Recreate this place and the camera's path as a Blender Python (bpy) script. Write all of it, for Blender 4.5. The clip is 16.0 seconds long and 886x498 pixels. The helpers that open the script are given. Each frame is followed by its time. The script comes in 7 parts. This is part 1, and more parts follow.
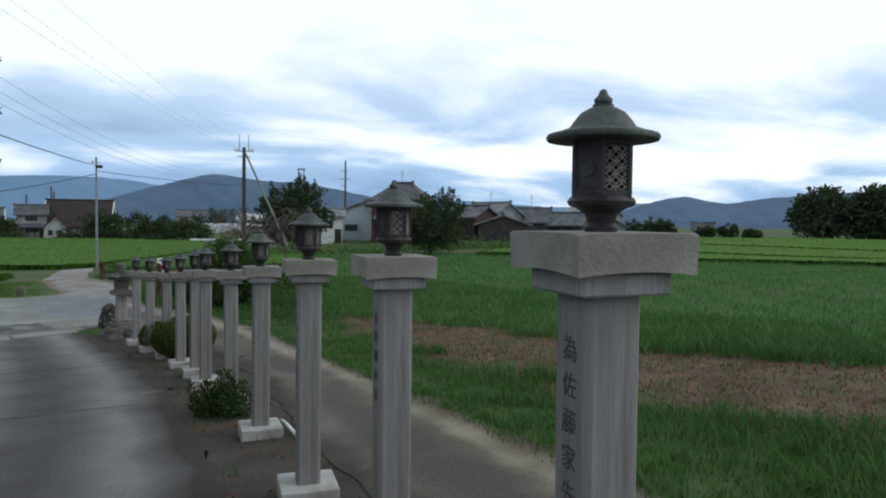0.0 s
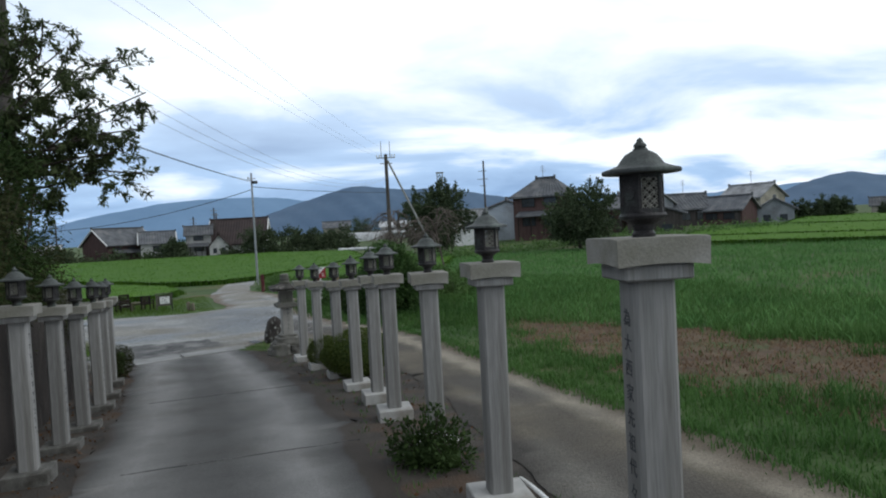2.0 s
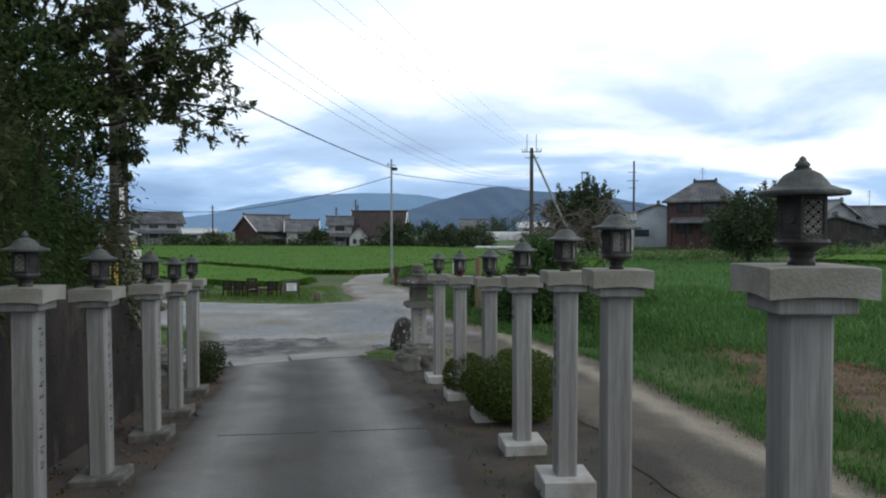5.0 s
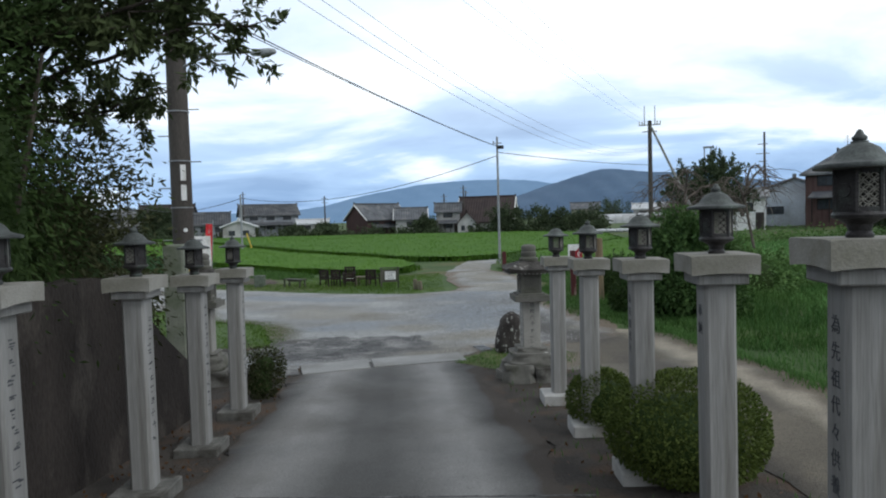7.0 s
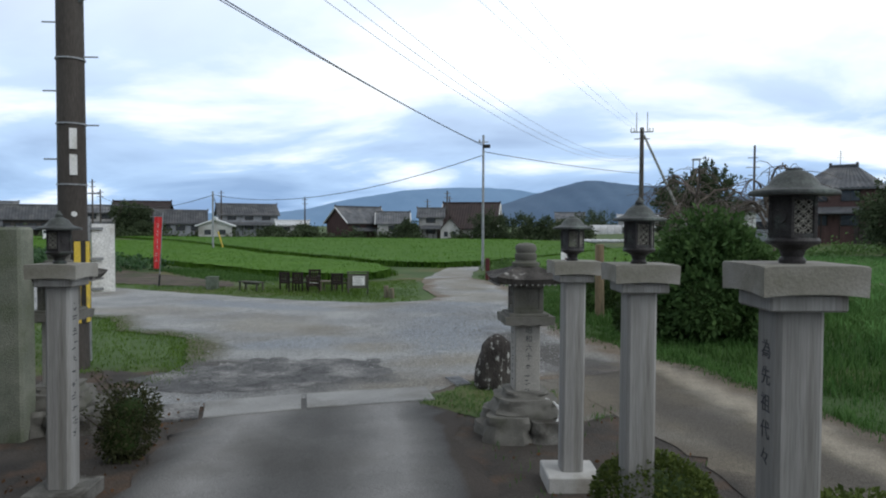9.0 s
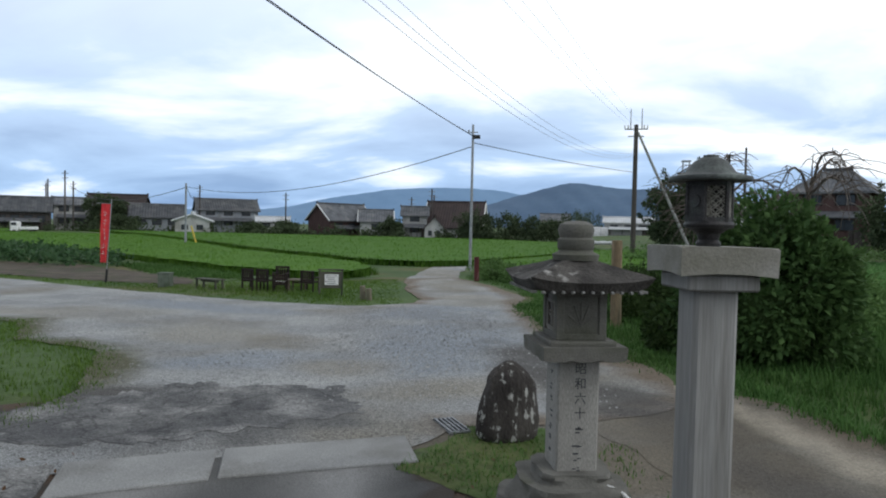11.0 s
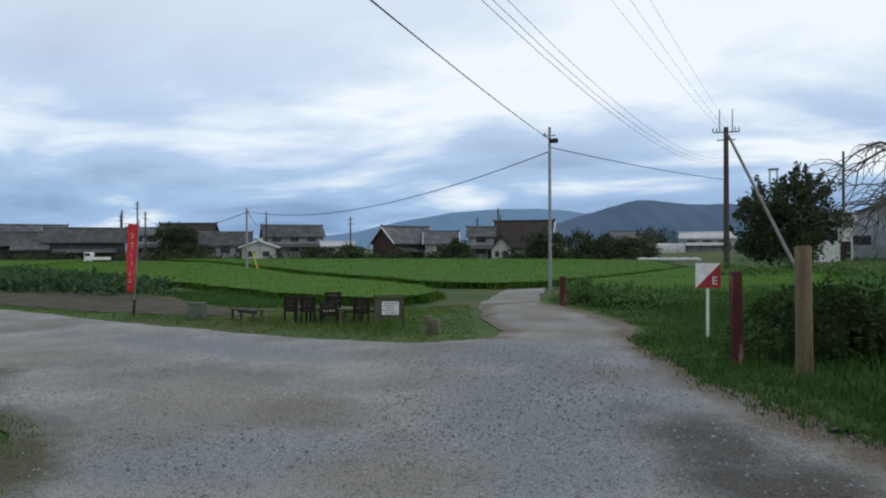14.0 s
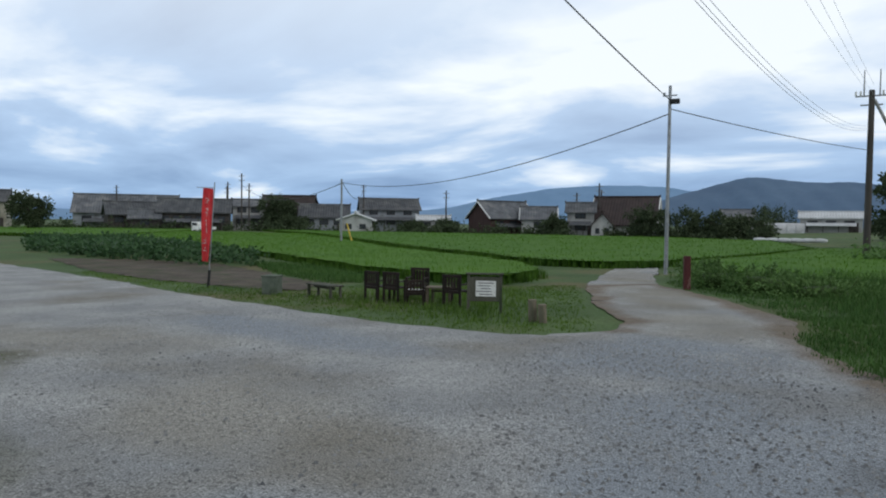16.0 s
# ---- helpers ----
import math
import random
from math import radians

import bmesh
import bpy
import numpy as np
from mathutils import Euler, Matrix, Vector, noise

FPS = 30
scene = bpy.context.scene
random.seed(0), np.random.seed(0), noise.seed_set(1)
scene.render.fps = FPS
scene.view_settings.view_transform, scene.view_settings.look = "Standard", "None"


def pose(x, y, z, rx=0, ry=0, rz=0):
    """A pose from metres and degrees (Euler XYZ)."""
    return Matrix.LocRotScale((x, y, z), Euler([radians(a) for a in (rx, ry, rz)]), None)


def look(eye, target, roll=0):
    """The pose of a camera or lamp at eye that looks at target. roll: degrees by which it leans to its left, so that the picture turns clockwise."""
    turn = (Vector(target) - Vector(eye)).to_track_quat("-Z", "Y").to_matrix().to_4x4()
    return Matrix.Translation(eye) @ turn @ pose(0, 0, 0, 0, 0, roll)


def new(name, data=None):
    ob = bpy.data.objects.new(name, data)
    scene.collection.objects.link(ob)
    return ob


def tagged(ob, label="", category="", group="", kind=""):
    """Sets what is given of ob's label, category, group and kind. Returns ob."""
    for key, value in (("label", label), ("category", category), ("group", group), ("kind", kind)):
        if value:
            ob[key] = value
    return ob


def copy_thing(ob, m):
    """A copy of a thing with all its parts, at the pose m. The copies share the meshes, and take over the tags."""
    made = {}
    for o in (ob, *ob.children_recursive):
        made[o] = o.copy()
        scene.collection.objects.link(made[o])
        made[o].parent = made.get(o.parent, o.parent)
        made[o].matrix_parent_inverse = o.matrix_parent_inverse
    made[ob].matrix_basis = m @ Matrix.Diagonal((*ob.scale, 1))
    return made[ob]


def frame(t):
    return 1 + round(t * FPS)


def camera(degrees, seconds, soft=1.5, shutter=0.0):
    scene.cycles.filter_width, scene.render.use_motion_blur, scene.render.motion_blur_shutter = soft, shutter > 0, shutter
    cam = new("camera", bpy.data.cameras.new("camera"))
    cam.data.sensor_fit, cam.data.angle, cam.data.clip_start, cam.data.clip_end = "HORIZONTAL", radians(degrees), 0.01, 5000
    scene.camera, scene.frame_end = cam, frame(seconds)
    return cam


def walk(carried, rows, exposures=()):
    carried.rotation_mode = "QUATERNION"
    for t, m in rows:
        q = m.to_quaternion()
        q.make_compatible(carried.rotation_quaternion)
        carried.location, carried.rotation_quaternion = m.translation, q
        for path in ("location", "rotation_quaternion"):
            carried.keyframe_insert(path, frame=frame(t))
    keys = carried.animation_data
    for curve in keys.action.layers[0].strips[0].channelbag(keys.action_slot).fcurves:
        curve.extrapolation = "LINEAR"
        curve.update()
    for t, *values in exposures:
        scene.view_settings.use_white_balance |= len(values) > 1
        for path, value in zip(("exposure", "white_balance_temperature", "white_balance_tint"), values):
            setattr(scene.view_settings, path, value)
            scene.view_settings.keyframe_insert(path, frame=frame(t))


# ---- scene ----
cam = camera(66.4, 16.0, soft=2.0)
PATH = [
    (0, (3.107, -1.026, 2.773), (3.685, 0.887, 2.699), 0.7),
    (0.5, (3.022, -0.435, 2.737), (3.513, 1.503, 2.681), 0.1),
    (1, (2.891, 0.126, 2.697), (3.3, 2.083, 2.624), -0.3),
    (1.5, (2.748, 0.706, 2.667), (3.0, 2.688, 2.58), -1.3),
    (2, (2.617, 1.217, 2.6), (2.8, 3.208, 2.534), -3.1),
    (2.5, (2.464, 1.77, 2.577), (2.527, 3.767, 2.491), -2.9),
    (3, (2.379, 2.402, 2.519), (2.45, 4.399, 2.442), -2.4),
    (3.5, (2.308, 3.016, 2.48), (2.215, 5.013, 2.408), -1.5),
    (4, (2.218, 3.681, 2.406), (2.051, 5.672, 2.327), -0.4),
    (6.5, (1.872, 6.838, 2.183), (1.472, 8.798, 2.187), -1.2),
    (7, (1.74, 7.503, 2.115), (1.211, 9.43, 2.028), -1.6),
    (7.5, (1.653, 8.13, 2.091), (1.057, 10.038, 2.015), -1.3),
    (8, (1.499, 8.813, 1.996), (0.941, 10.732, 1.927), -0.8),
    (8.5, (1.392, 9.453, 1.96), (0.835, 11.373, 1.885), -0.4),
    (9, (1.233, 10.098, 1.916), (0.753, 12.038, 1.848), 0.2),
    (9.5, (1.09, 10.739, 1.868), (0.622, 12.683, 1.827), 0.3),
    (12, (0.204, 13.75, 1.631), (-0.211, 15.705, 1.55), 1.6),
    (12.5, (0.005, 14.402, 1.589), (-0.539, 16.326, 1.552), 1.3),
    (13, (-0.231, 14.918, 1.553), (-0.781, 16.841, 1.524), 0.5),
    (13.5, (-0.384, 15.434, 1.538), (-1.008, 17.335, 1.522), 0.2),
    (14, (-0.616, 15.964, 1.526), (-1.235, 17.866, 1.523), -0.3),
    (14.5, (-0.846, 16.537, 1.481), (-1.548, 18.41, 1.5), -0.4),
    (15, (-1.084, 17.013, 1.436), (-1.733, 18.905, 1.414), -0.2),
    (15.5, (-1.329, 17.636, 1.41), (-2.104, 19.479, 1.353), 0.2),
    (16, (-1.53, 18.124, 1.412), (-2.409, 19.92, 1.336), 0.7),
]
walk(cam, [(t, look(eye, target, roll)) for t, eye, target, roll in PATH], [(0.0, -0.12, 6130, 5), (2.5, 0.0, 6200, 7), (4.0, 0.06, 6220, 7), (6.5, 0.0, 6220, 7), (7.0, 0.12, 6220, 7), (8.0, 0.17, 6250, 8), (8.5, 0.14, 6240, 8), (9.5, 0.03, 6250, 8), (12.0, 0.04, 6260, 8), (12.7, -0.12, 6200, 7), (13.5, -0.26, 6200, 7), (14.5, -0.29, 6200, 7), (16.0, -0.22, 6220, 7)])

# ---- light ----
world = bpy.data.worlds.new("world")
scene.world = world
world.use_nodes = True
wn, wl = world.node_tree.nodes, world.node_tree.links
wn.clear()


def wnode(kind, **values):
    n = wn.new(kind)
    for k, v in values.items():
        if k in n.inputs:
            n.inputs[k].default_value = v
    return n


wout = wnode("ShaderNodeOutputWorld")
wback = wnode("ShaderNodeBackground", Strength=1.0)
sky = wnode("ShaderNodeTexSky")
sky.sky_type, sky.sun_disc = "NISHITA", False
sky.sun_elevation, sky.sun_rotation = radians(45), radians(110)
skyscale = wnode("ShaderNodeVectorMath")
skyscale.operation = "SCALE"
skyscale.inputs["Scale"].default_value = 0.11
wl.new(sky.outputs[0], skyscale.inputs[0])
wtc = wnode("ShaderNodeTexCoord")
wsep = wnode("ShaderNodeSeparateXYZ")
wl.new(wtc.outputs["Generated"], wsep.inputs[0])
wz = wnode("ShaderNodeMath")
wz.operation = "MAXIMUM"
wz.inputs[1].default_value = 0.0
wl.new(wsep.outputs[2], wz.inputs[0])
wz2 = wnode("ShaderNodeMath")
wz2.operation = "ADD"
wz2.inputs[1].default_value = 0.19
wl.new(wz.outputs[0], wz2.inputs[0])
wdiv = wnode("ShaderNodeVectorMath")
wdiv.operation = "DIVIDE"
wcomb = wnode("ShaderNodeCombineXYZ")
for i in range(3):
    wl.new(wz2.outputs[0], wcomb.inputs[i])
wl.new(wtc.outputs["Generated"], wdiv.inputs[0])
wl.new(wcomb.outputs[0], wdiv.inputs[1])
wmap = wnode("ShaderNodeMapping")
wmap.inputs["Location"].default_value = (3.1, 1.7, 0)
wmap.inputs["Scale"].default_value = (0.78, 1.0, 0.0)
wl.new(wdiv.outputs[0], wmap.inputs[0])
wnoise = wnode("ShaderNodeTexNoise", Scale=1.15, Detail=7.0, Roughness=0.52, Distortion=0.35)
wl.new(wmap.outputs[0], wnoise.inputs["Vector"])
wramp = wnode("ShaderNodeValToRGB")
e = wramp.color_ramp.elements
e[0].position, e[0].color = 0.30, (0.25, 0.40, 0.68, 1)
e[1].position, e[1].color = 0.615, (1.22, 1.24, 1.27, 1)
mid = e.new(0.475)
mid.color = (0.45, 0.645, 0.96, 1)
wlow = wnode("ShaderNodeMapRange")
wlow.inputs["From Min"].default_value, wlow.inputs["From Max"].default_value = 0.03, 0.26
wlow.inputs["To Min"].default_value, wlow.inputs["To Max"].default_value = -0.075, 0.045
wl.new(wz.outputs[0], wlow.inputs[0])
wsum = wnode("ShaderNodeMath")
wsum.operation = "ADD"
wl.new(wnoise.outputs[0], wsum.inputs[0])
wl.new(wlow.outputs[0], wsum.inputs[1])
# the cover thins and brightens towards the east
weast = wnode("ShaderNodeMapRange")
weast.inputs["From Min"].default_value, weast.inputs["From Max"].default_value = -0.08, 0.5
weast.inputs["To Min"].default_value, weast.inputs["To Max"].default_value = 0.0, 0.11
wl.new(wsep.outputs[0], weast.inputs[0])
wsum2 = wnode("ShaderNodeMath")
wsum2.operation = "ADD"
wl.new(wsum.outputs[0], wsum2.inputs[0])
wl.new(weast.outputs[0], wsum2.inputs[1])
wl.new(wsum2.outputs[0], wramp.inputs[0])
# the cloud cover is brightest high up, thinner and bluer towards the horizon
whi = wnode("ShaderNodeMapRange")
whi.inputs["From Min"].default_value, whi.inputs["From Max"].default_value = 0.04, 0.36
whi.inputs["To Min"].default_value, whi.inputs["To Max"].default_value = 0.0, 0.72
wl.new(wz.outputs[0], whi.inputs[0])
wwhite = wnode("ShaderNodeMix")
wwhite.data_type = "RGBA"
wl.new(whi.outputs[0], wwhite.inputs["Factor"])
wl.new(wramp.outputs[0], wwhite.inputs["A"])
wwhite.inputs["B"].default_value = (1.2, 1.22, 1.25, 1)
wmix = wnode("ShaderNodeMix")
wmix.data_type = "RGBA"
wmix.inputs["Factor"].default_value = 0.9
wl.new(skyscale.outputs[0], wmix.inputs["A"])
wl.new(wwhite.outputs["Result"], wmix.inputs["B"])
# sky above the view, unseen, is darkened to lower the light on the ground
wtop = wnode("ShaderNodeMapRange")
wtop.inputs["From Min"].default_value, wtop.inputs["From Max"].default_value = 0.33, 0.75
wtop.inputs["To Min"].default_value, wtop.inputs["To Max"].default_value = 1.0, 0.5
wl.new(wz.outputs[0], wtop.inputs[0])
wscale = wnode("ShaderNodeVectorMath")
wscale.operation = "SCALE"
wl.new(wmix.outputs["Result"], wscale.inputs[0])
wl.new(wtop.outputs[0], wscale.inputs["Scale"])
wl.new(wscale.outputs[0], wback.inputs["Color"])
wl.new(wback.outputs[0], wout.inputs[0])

sun = new("sun", bpy.data.lights.new("sun", "SUN"))
sun.data.energy, sun.data.angle, sun.data.color = 0.78, radians(25), (1.0, 0.985, 0.955)
sun.matrix_world = look((28, -10, 30), (0, 0, 0))

# ---- materials ----


def material(name, base, second, scale=6.0, rough=0.85, bump=0.3, fine=60.0, metal=0.0, stain=None, stain_scale=0.8, vary=0.0, stretch=(1, 1, 1), stain_at=(0.5, 0.66), grain=0.28):
    """Two-scale procedural surface: large blotches between base and second, fine grain, stains, relief."""
    m = bpy.data.materials.new(name)
    m.use_nodes = True
    n, l = m.node_tree.nodes, m.node_tree.links
    p = n["Principled BSDF"]
    tc = n.new("ShaderNodeTexCoord")
    mp = n.new("ShaderNodeMapping")
    mp.inputs["Scale"].default_value = stretch
    l.new(tc.outputs["Object"], mp.inputs[0])
    a = n.new("ShaderNodeTexNoise")
    a.inputs["Scale"].default_value, a.inputs["Detail"].default_value = scale, 5
    l.new(mp.outputs[0], a.inputs["Vector"])
    f = n.new("ShaderNodeTexNoise")
    f.inputs["Scale"].default_value, f.inputs["Detail"].default_value = fine, 3
    l.new(mp.outputs[0], f.inputs["Vector"])
    ramp = n.new("ShaderNodeValToRGB")
    ramp.color_ramp.elements[0].position, ramp.color_ramp.elements[1].position = 0.35, 0.65
    ramp.color_ramp.elements[0].color = (*base, 1)
    ramp.color_ramp.elements[1].color = (*second, 1)
    l.new(a.outputs[0], ramp.inputs[0])
    col = ramp.outputs[0]
    if stain:
        s = n.new("ShaderNodeTexNoise")
        s.inputs["Scale"].default_value, s.inputs["Detail"].default_value = stain_scale, 6
        l.new(mp.outputs[0], s.inputs["Vector"])
        sr = n.new("ShaderNodeMapRange")
        sr.inputs["From Min"].default_value, sr.inputs["From Max"].default_value = stain_at
        l.new(s.outputs[0], sr.inputs[0])
        mx = n.new("ShaderNodeMix")
        mx.data_type = "RGBA"
        l.new(sr.outputs[0], mx.inputs["Factor"])
        l.new(col, mx.inputs["A"])
        mx.inputs["B"].default_value = (*stain, 1)
        col = mx.outputs["Result"]
    g = n.new("ShaderNodeMapRange")
    g.inputs["From Min"].default_value, g.inputs["From Max"].default_value = 0.25, 0.75
    g.inputs["To Min"].default_value, g.inputs["To Max"].default_value = 1 - grain, 1 + grain
    l.new(f.outputs[0], g.inputs[0])
    val = g.outputs[0]
    if vary:
        oi = n.new("ShaderNodeObjectInfo")
        vr = n.new("ShaderNodeMapRange")
        vr.inputs["To Min"].default_value, vr.inputs["To Max"].default_value = 1 - vary, 1 + vary
        l.new(oi.outputs["Random"], vr.inputs[0])
        mu = n.new("ShaderNodeMath")
        mu.operation = "MULTIPLY"
        l.new(val, mu.inputs[0])
        l.new(vr.outputs[0], mu.inputs[1])
        val = mu.outputs[0]
    sc = n.new("ShaderNodeVectorMath")
    sc.operation = "SCALE"
    l.new(col, sc.inputs[0])
    l.new(val, sc.inputs["Scale"])
    l.new(sc.outputs[0], p.inputs["Base Color"])
    b = n.new("ShaderNodeBump")
    b.inputs["Strength"].default_value, b.inputs["Distance"].default_value = bump, 0.02
    l.new(f.outputs[0], b.inputs["Height"])
    l.new(b.outputs[0], p.inputs["Normal"])
    p.inputs["Roughness"].default_value, p.inputs["Metallic"].default_value = rough, metal
    p.inputs["Specular IOR Level"].default_value = 0.3
    return m


def leaf_material(name, dark, light, rough=0.55, hue=0.0):
    """Leaves that vary from one to the next, a little light shines through."""
    m = bpy.data.materials.new(name)
    m.use_nodes = True
    n, l = m.node_tree.nodes, m.node_tree.links
    p = n["Principled BSDF"]
    geo = n.new("ShaderNodeNewGeometry")
    ramp = n.new("ShaderNodeValToRGB")
    ramp.color_ramp.elements[0].color = (*dark, 1)
    ramp.color_ramp.elements[1].color = (*light, 1)
    tc = n.new("ShaderNodeTexCoord")
    big = n.new("ShaderNodeTexNoise")
    big.inputs["Scale"].default_value = 0.35
    l.new(tc.outputs["Object"], big.inputs["Vector"])
    av = n.new("ShaderNodeMath")
    av.operation = "MULTIPLY_ADD"
    av.inputs[1].default_value = 0.55
    sh = n.new("ShaderNodeMapRange")
    sh.inputs["From Min"].default_value, sh.inputs["From Max"].default_value = 0.3, 0.7
    sh.inputs["To Min"].default_value, sh.inputs["To Max"].default_value = 0.0, 0.45
    l.new(big.outputs[0], sh.inputs[0])
    l.new(geo.outputs["Random Per Island"], av.inputs[0])
    l.new(sh.outputs[0], av.inputs[2])
    l.new(av.outputs[0], ramp.inputs[0])
    l.new(ramp.outputs[0], p.inputs["Base Color"])
    p.inputs["Roughness"].default_value = rough
    p.inputs["Specular IOR Level"].default_value = 0.15
    tr = n.new("ShaderNodeBsdfTranslucent")
    l.new(ramp.outputs[0], tr.inputs["Color"])
    mx = n.new("ShaderNodeMixShader")
    mx.inputs[0].default_value = 0.25
    l.new(p.outputs[0], mx.inputs[1])
    l.new(tr.outputs[0], mx.inputs[2])
    l.new(mx.outputs[0], n["Material Output"].inputs[0])
    return m


GRANITE = material("granite", (0.255, 0.247, 0.228), (0.36, 0.347, 0.32), 5, 0.9, 0.25, 160, stain=(0.165, 0.157, 0.135), stain_scale=2.5, vary=0.10, stretch=(1, 1, 0.3))
# Upright streaks: dark stains, and paler ones painted for sky reflected in the stone.
POST_STONE = material("post_granite", (0.208, 0.204, 0.196), (0.30, 0.296, 0.286), 10, 0.7, 0.2, 150, stain=(0.155, 0.147, 0.132), stain_scale=8, stain_at=(0.57, 0.7), vary=0.12, stretch=(1, 1, 0.05), grain=0.16)
BASE_DARK = material("dark_base_stone", (0.10, 0.098, 0.09), (0.19, 0.185, 0.17), 6, 0.95, 0.4, 90, stain=(0.055, 0.05, 0.042), stain_scale=4)
GRANITE_PALE = material("granite_pale", (0.391, 0.387, 0.374), (0.493, 0.484, 0.468), 4, 0.9, 0.2, 140, stain=(0.281, 0.264, 0.230), stain_scale=3, vary=0.08, grain=0.12)
SLAB = material("granite_slab", (0.270, 0.259, 0.232), (0.352, 0.341, 0.311), 4, 0.9, 0.25, 120, stain=(0.203, 0.195, 0.158), stain_scale=3, vary=0.08, grain=0.12)
OLD_STONE = material("old_stone", (0.122, 0.118, 0.105), (0.188, 0.182, 0.164), 6, 0.95, 0.28, 90, stain=(0.08, 0.082, 0.06), stain_scale=3, grain=0.14)
MOSS_STONE = material("moss_stone", (0.17, 0.185, 0.145), (0.25, 0.26, 0.21), 6, 0.95, 0.4, 90, stain=(0.12, 0.14, 0.09), stain_scale=3)
BOX_GREEN = material("mossy_concrete", (0.085, 0.105, 0.08), (0.13, 0.15, 0.12), 6, 0.95, 0.3, 60, stain=(0.06, 0.08, 0.05), stain_scale=4)
ROOF_STONE = material("roof_stone", (0.045, 0.041, 0.038), (0.095, 0.088, 0.08), 9, 0.95, 0.7, 60, stain=(0.34, 0.33, 0.31), stain_scale=6, stain_at=(0.585, 0.66))
BOULDER = material("boulder", (0.032, 0.028, 0.026), (0.07, 0.062, 0.056), 5, 0.95, 0.8, 45, stain=(0.34, 0.34, 0.32), stain_scale=19, stretch=(1, 1, 0.55), stain_at=(0.58, 0.64))
# Lattice panels are paler than the rest of the lantern.
LATTICE = material("pale_lattice", (0.20, 0.195, 0.17), (0.30, 0.29, 0.26), 14, 0.5, 0.15, 120, metal=0.2)
BRONZE = material("bronze", (0.03, 0.028, 0.029), (0.058, 0.055, 0.055), 14, 0.55, 0.25, 120, metal=0.35, stain=(0.075, 0.098, 0.085), stain_scale=7, vary=0.15)
BRONZE_ROOF = material("bronze_roof", (0.05, 0.053, 0.053), (0.095, 0.105, 0.10), 12, 0.6, 0.2, 100, metal=0.25, stain=(0.13, 0.15, 0.138), stain_scale=6, vary=0.15)
INK = material("ink", (0.045, 0.048, 0.055), (0.08, 0.083, 0.09), 30, 0.8, 0.1)
ASPHALT = material("lane_concrete", (0.158, 0.156, 0.153), (0.196, 0.193, 0.188), 1.6, 0.9, 0.4, 110, stain=(0.14, 0.136, 0.13), stain_scale=0.9, grain=0.4)
PATCH = material("dark_asphalt", (0.085, 0.085, 0.087), (0.13, 0.129, 0.128), 2.6, 0.9, 0.9, 60, stain=(0.25, 0.247, 0.24), stain_scale=1.5, stain_at=(0.47, 0.62), grain=0.45)
GRAVEL = material("gravel", (0.255, 0.262, 0.265), (0.355, 0.357, 0.35), 0.8, 0.95, 0.8, 85, stain=(0.205, 0.19, 0.16), stain_scale=0.38, stain_at=(0.5, 0.72), grain=0.75)
TRACK = material("dirt_track", (0.104, 0.091, 0.072), (0.156, 0.136, 0.105), 0.8, 0.95, 0.7, 60, stain=(0.185, 0.175, 0.155), stain_scale=0.5)
SOIL = material("soil", (0.042, 0.037, 0.033), (0.078, 0.068, 0.058), 1.8, 0.95, 0.8, 50, stain=(0.088, 0.06, 0.042), stain_scale=2.5)
BROWN_SOIL = material("brown_soil", (0.085, 0.056, 0.036), (0.15, 0.108, 0.068), 1.9, 0.95, 1.0, 22, stain=(0.07, 0.095, 0.03), stain_scale=0.8, stain_at=(0.54, 0.68), grain=0.5)
BED_SOIL = material("bed_soil", (0.062, 0.05, 0.038), (0.105, 0.084, 0.062), 1.4, 0.95, 1.0, 20, stain=(0.05, 0.06, 0.025), stain_scale=0.9)
TURF = material("turf", (0.044, 0.080, 0.022), (0.075, 0.122, 0.036), 0.35, 0.95, 0.8, 14, stain=(0.105, 0.10, 0.04), stain_scale=0.22)
CONCRETE = material("concrete", (0.240, 0.240, 0.236), (0.312, 0.312, 0.304), 2, 0.9, 0.3, 90, stain=(0.192, 0.188, 0.176), stain_scale=1.5)
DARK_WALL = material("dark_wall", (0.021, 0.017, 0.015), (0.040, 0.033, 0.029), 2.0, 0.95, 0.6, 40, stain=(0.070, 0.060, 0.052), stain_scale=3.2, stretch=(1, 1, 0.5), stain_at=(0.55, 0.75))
POLE = material("pole_concrete", (0.055, 0.048, 0.043), (0.088, 0.078, 0.07), 4, 0.85, 0.15, 80, stain=(0.045, 0.036, 0.032), stain_scale=2, stretch=(1, 1, 0.15))
STEEL = material("grey_steel", (0.24, 0.25, 0.26), (0.33, 0.34, 0.35), 6, 0.5, 0.1, 60, metal=0.6)
WOOD_DARK = material("dark_wood", (0.012, 0.008, 0.006), (0.026, 0.017, 0.012), 9, 0.75, 0.3, 80, stretch=(1, 1, 0.2), vary=0.2)
WOOD_GREY = material("weathered_wood", (0.14, 0.115, 0.085), (0.22, 0.185, 0.14), 8, 0.85, 0.4, 70, stretch=(1, 1, 0.15), stain=(0.10, 0.10, 0.065), stain_scale=4)
WOOD_MOSS = material("mossy_wood", (0.06, 0.06, 0.045), (0.105, 0.102, 0.08), 8, 0.9, 0.4, 70, stretch=(1, 1, 0.2), stain=(0.045, 0.055, 0.035), stain_scale=5)
PALE_WOOD = material("pale_wood", (0.19, 0.178, 0.16), (0.27, 0.252, 0.228), 8, 0.85, 0.3, 70, stretch=(1, 1, 0.2), stain=(0.16, 0.15, 0.12), stain_scale=6)
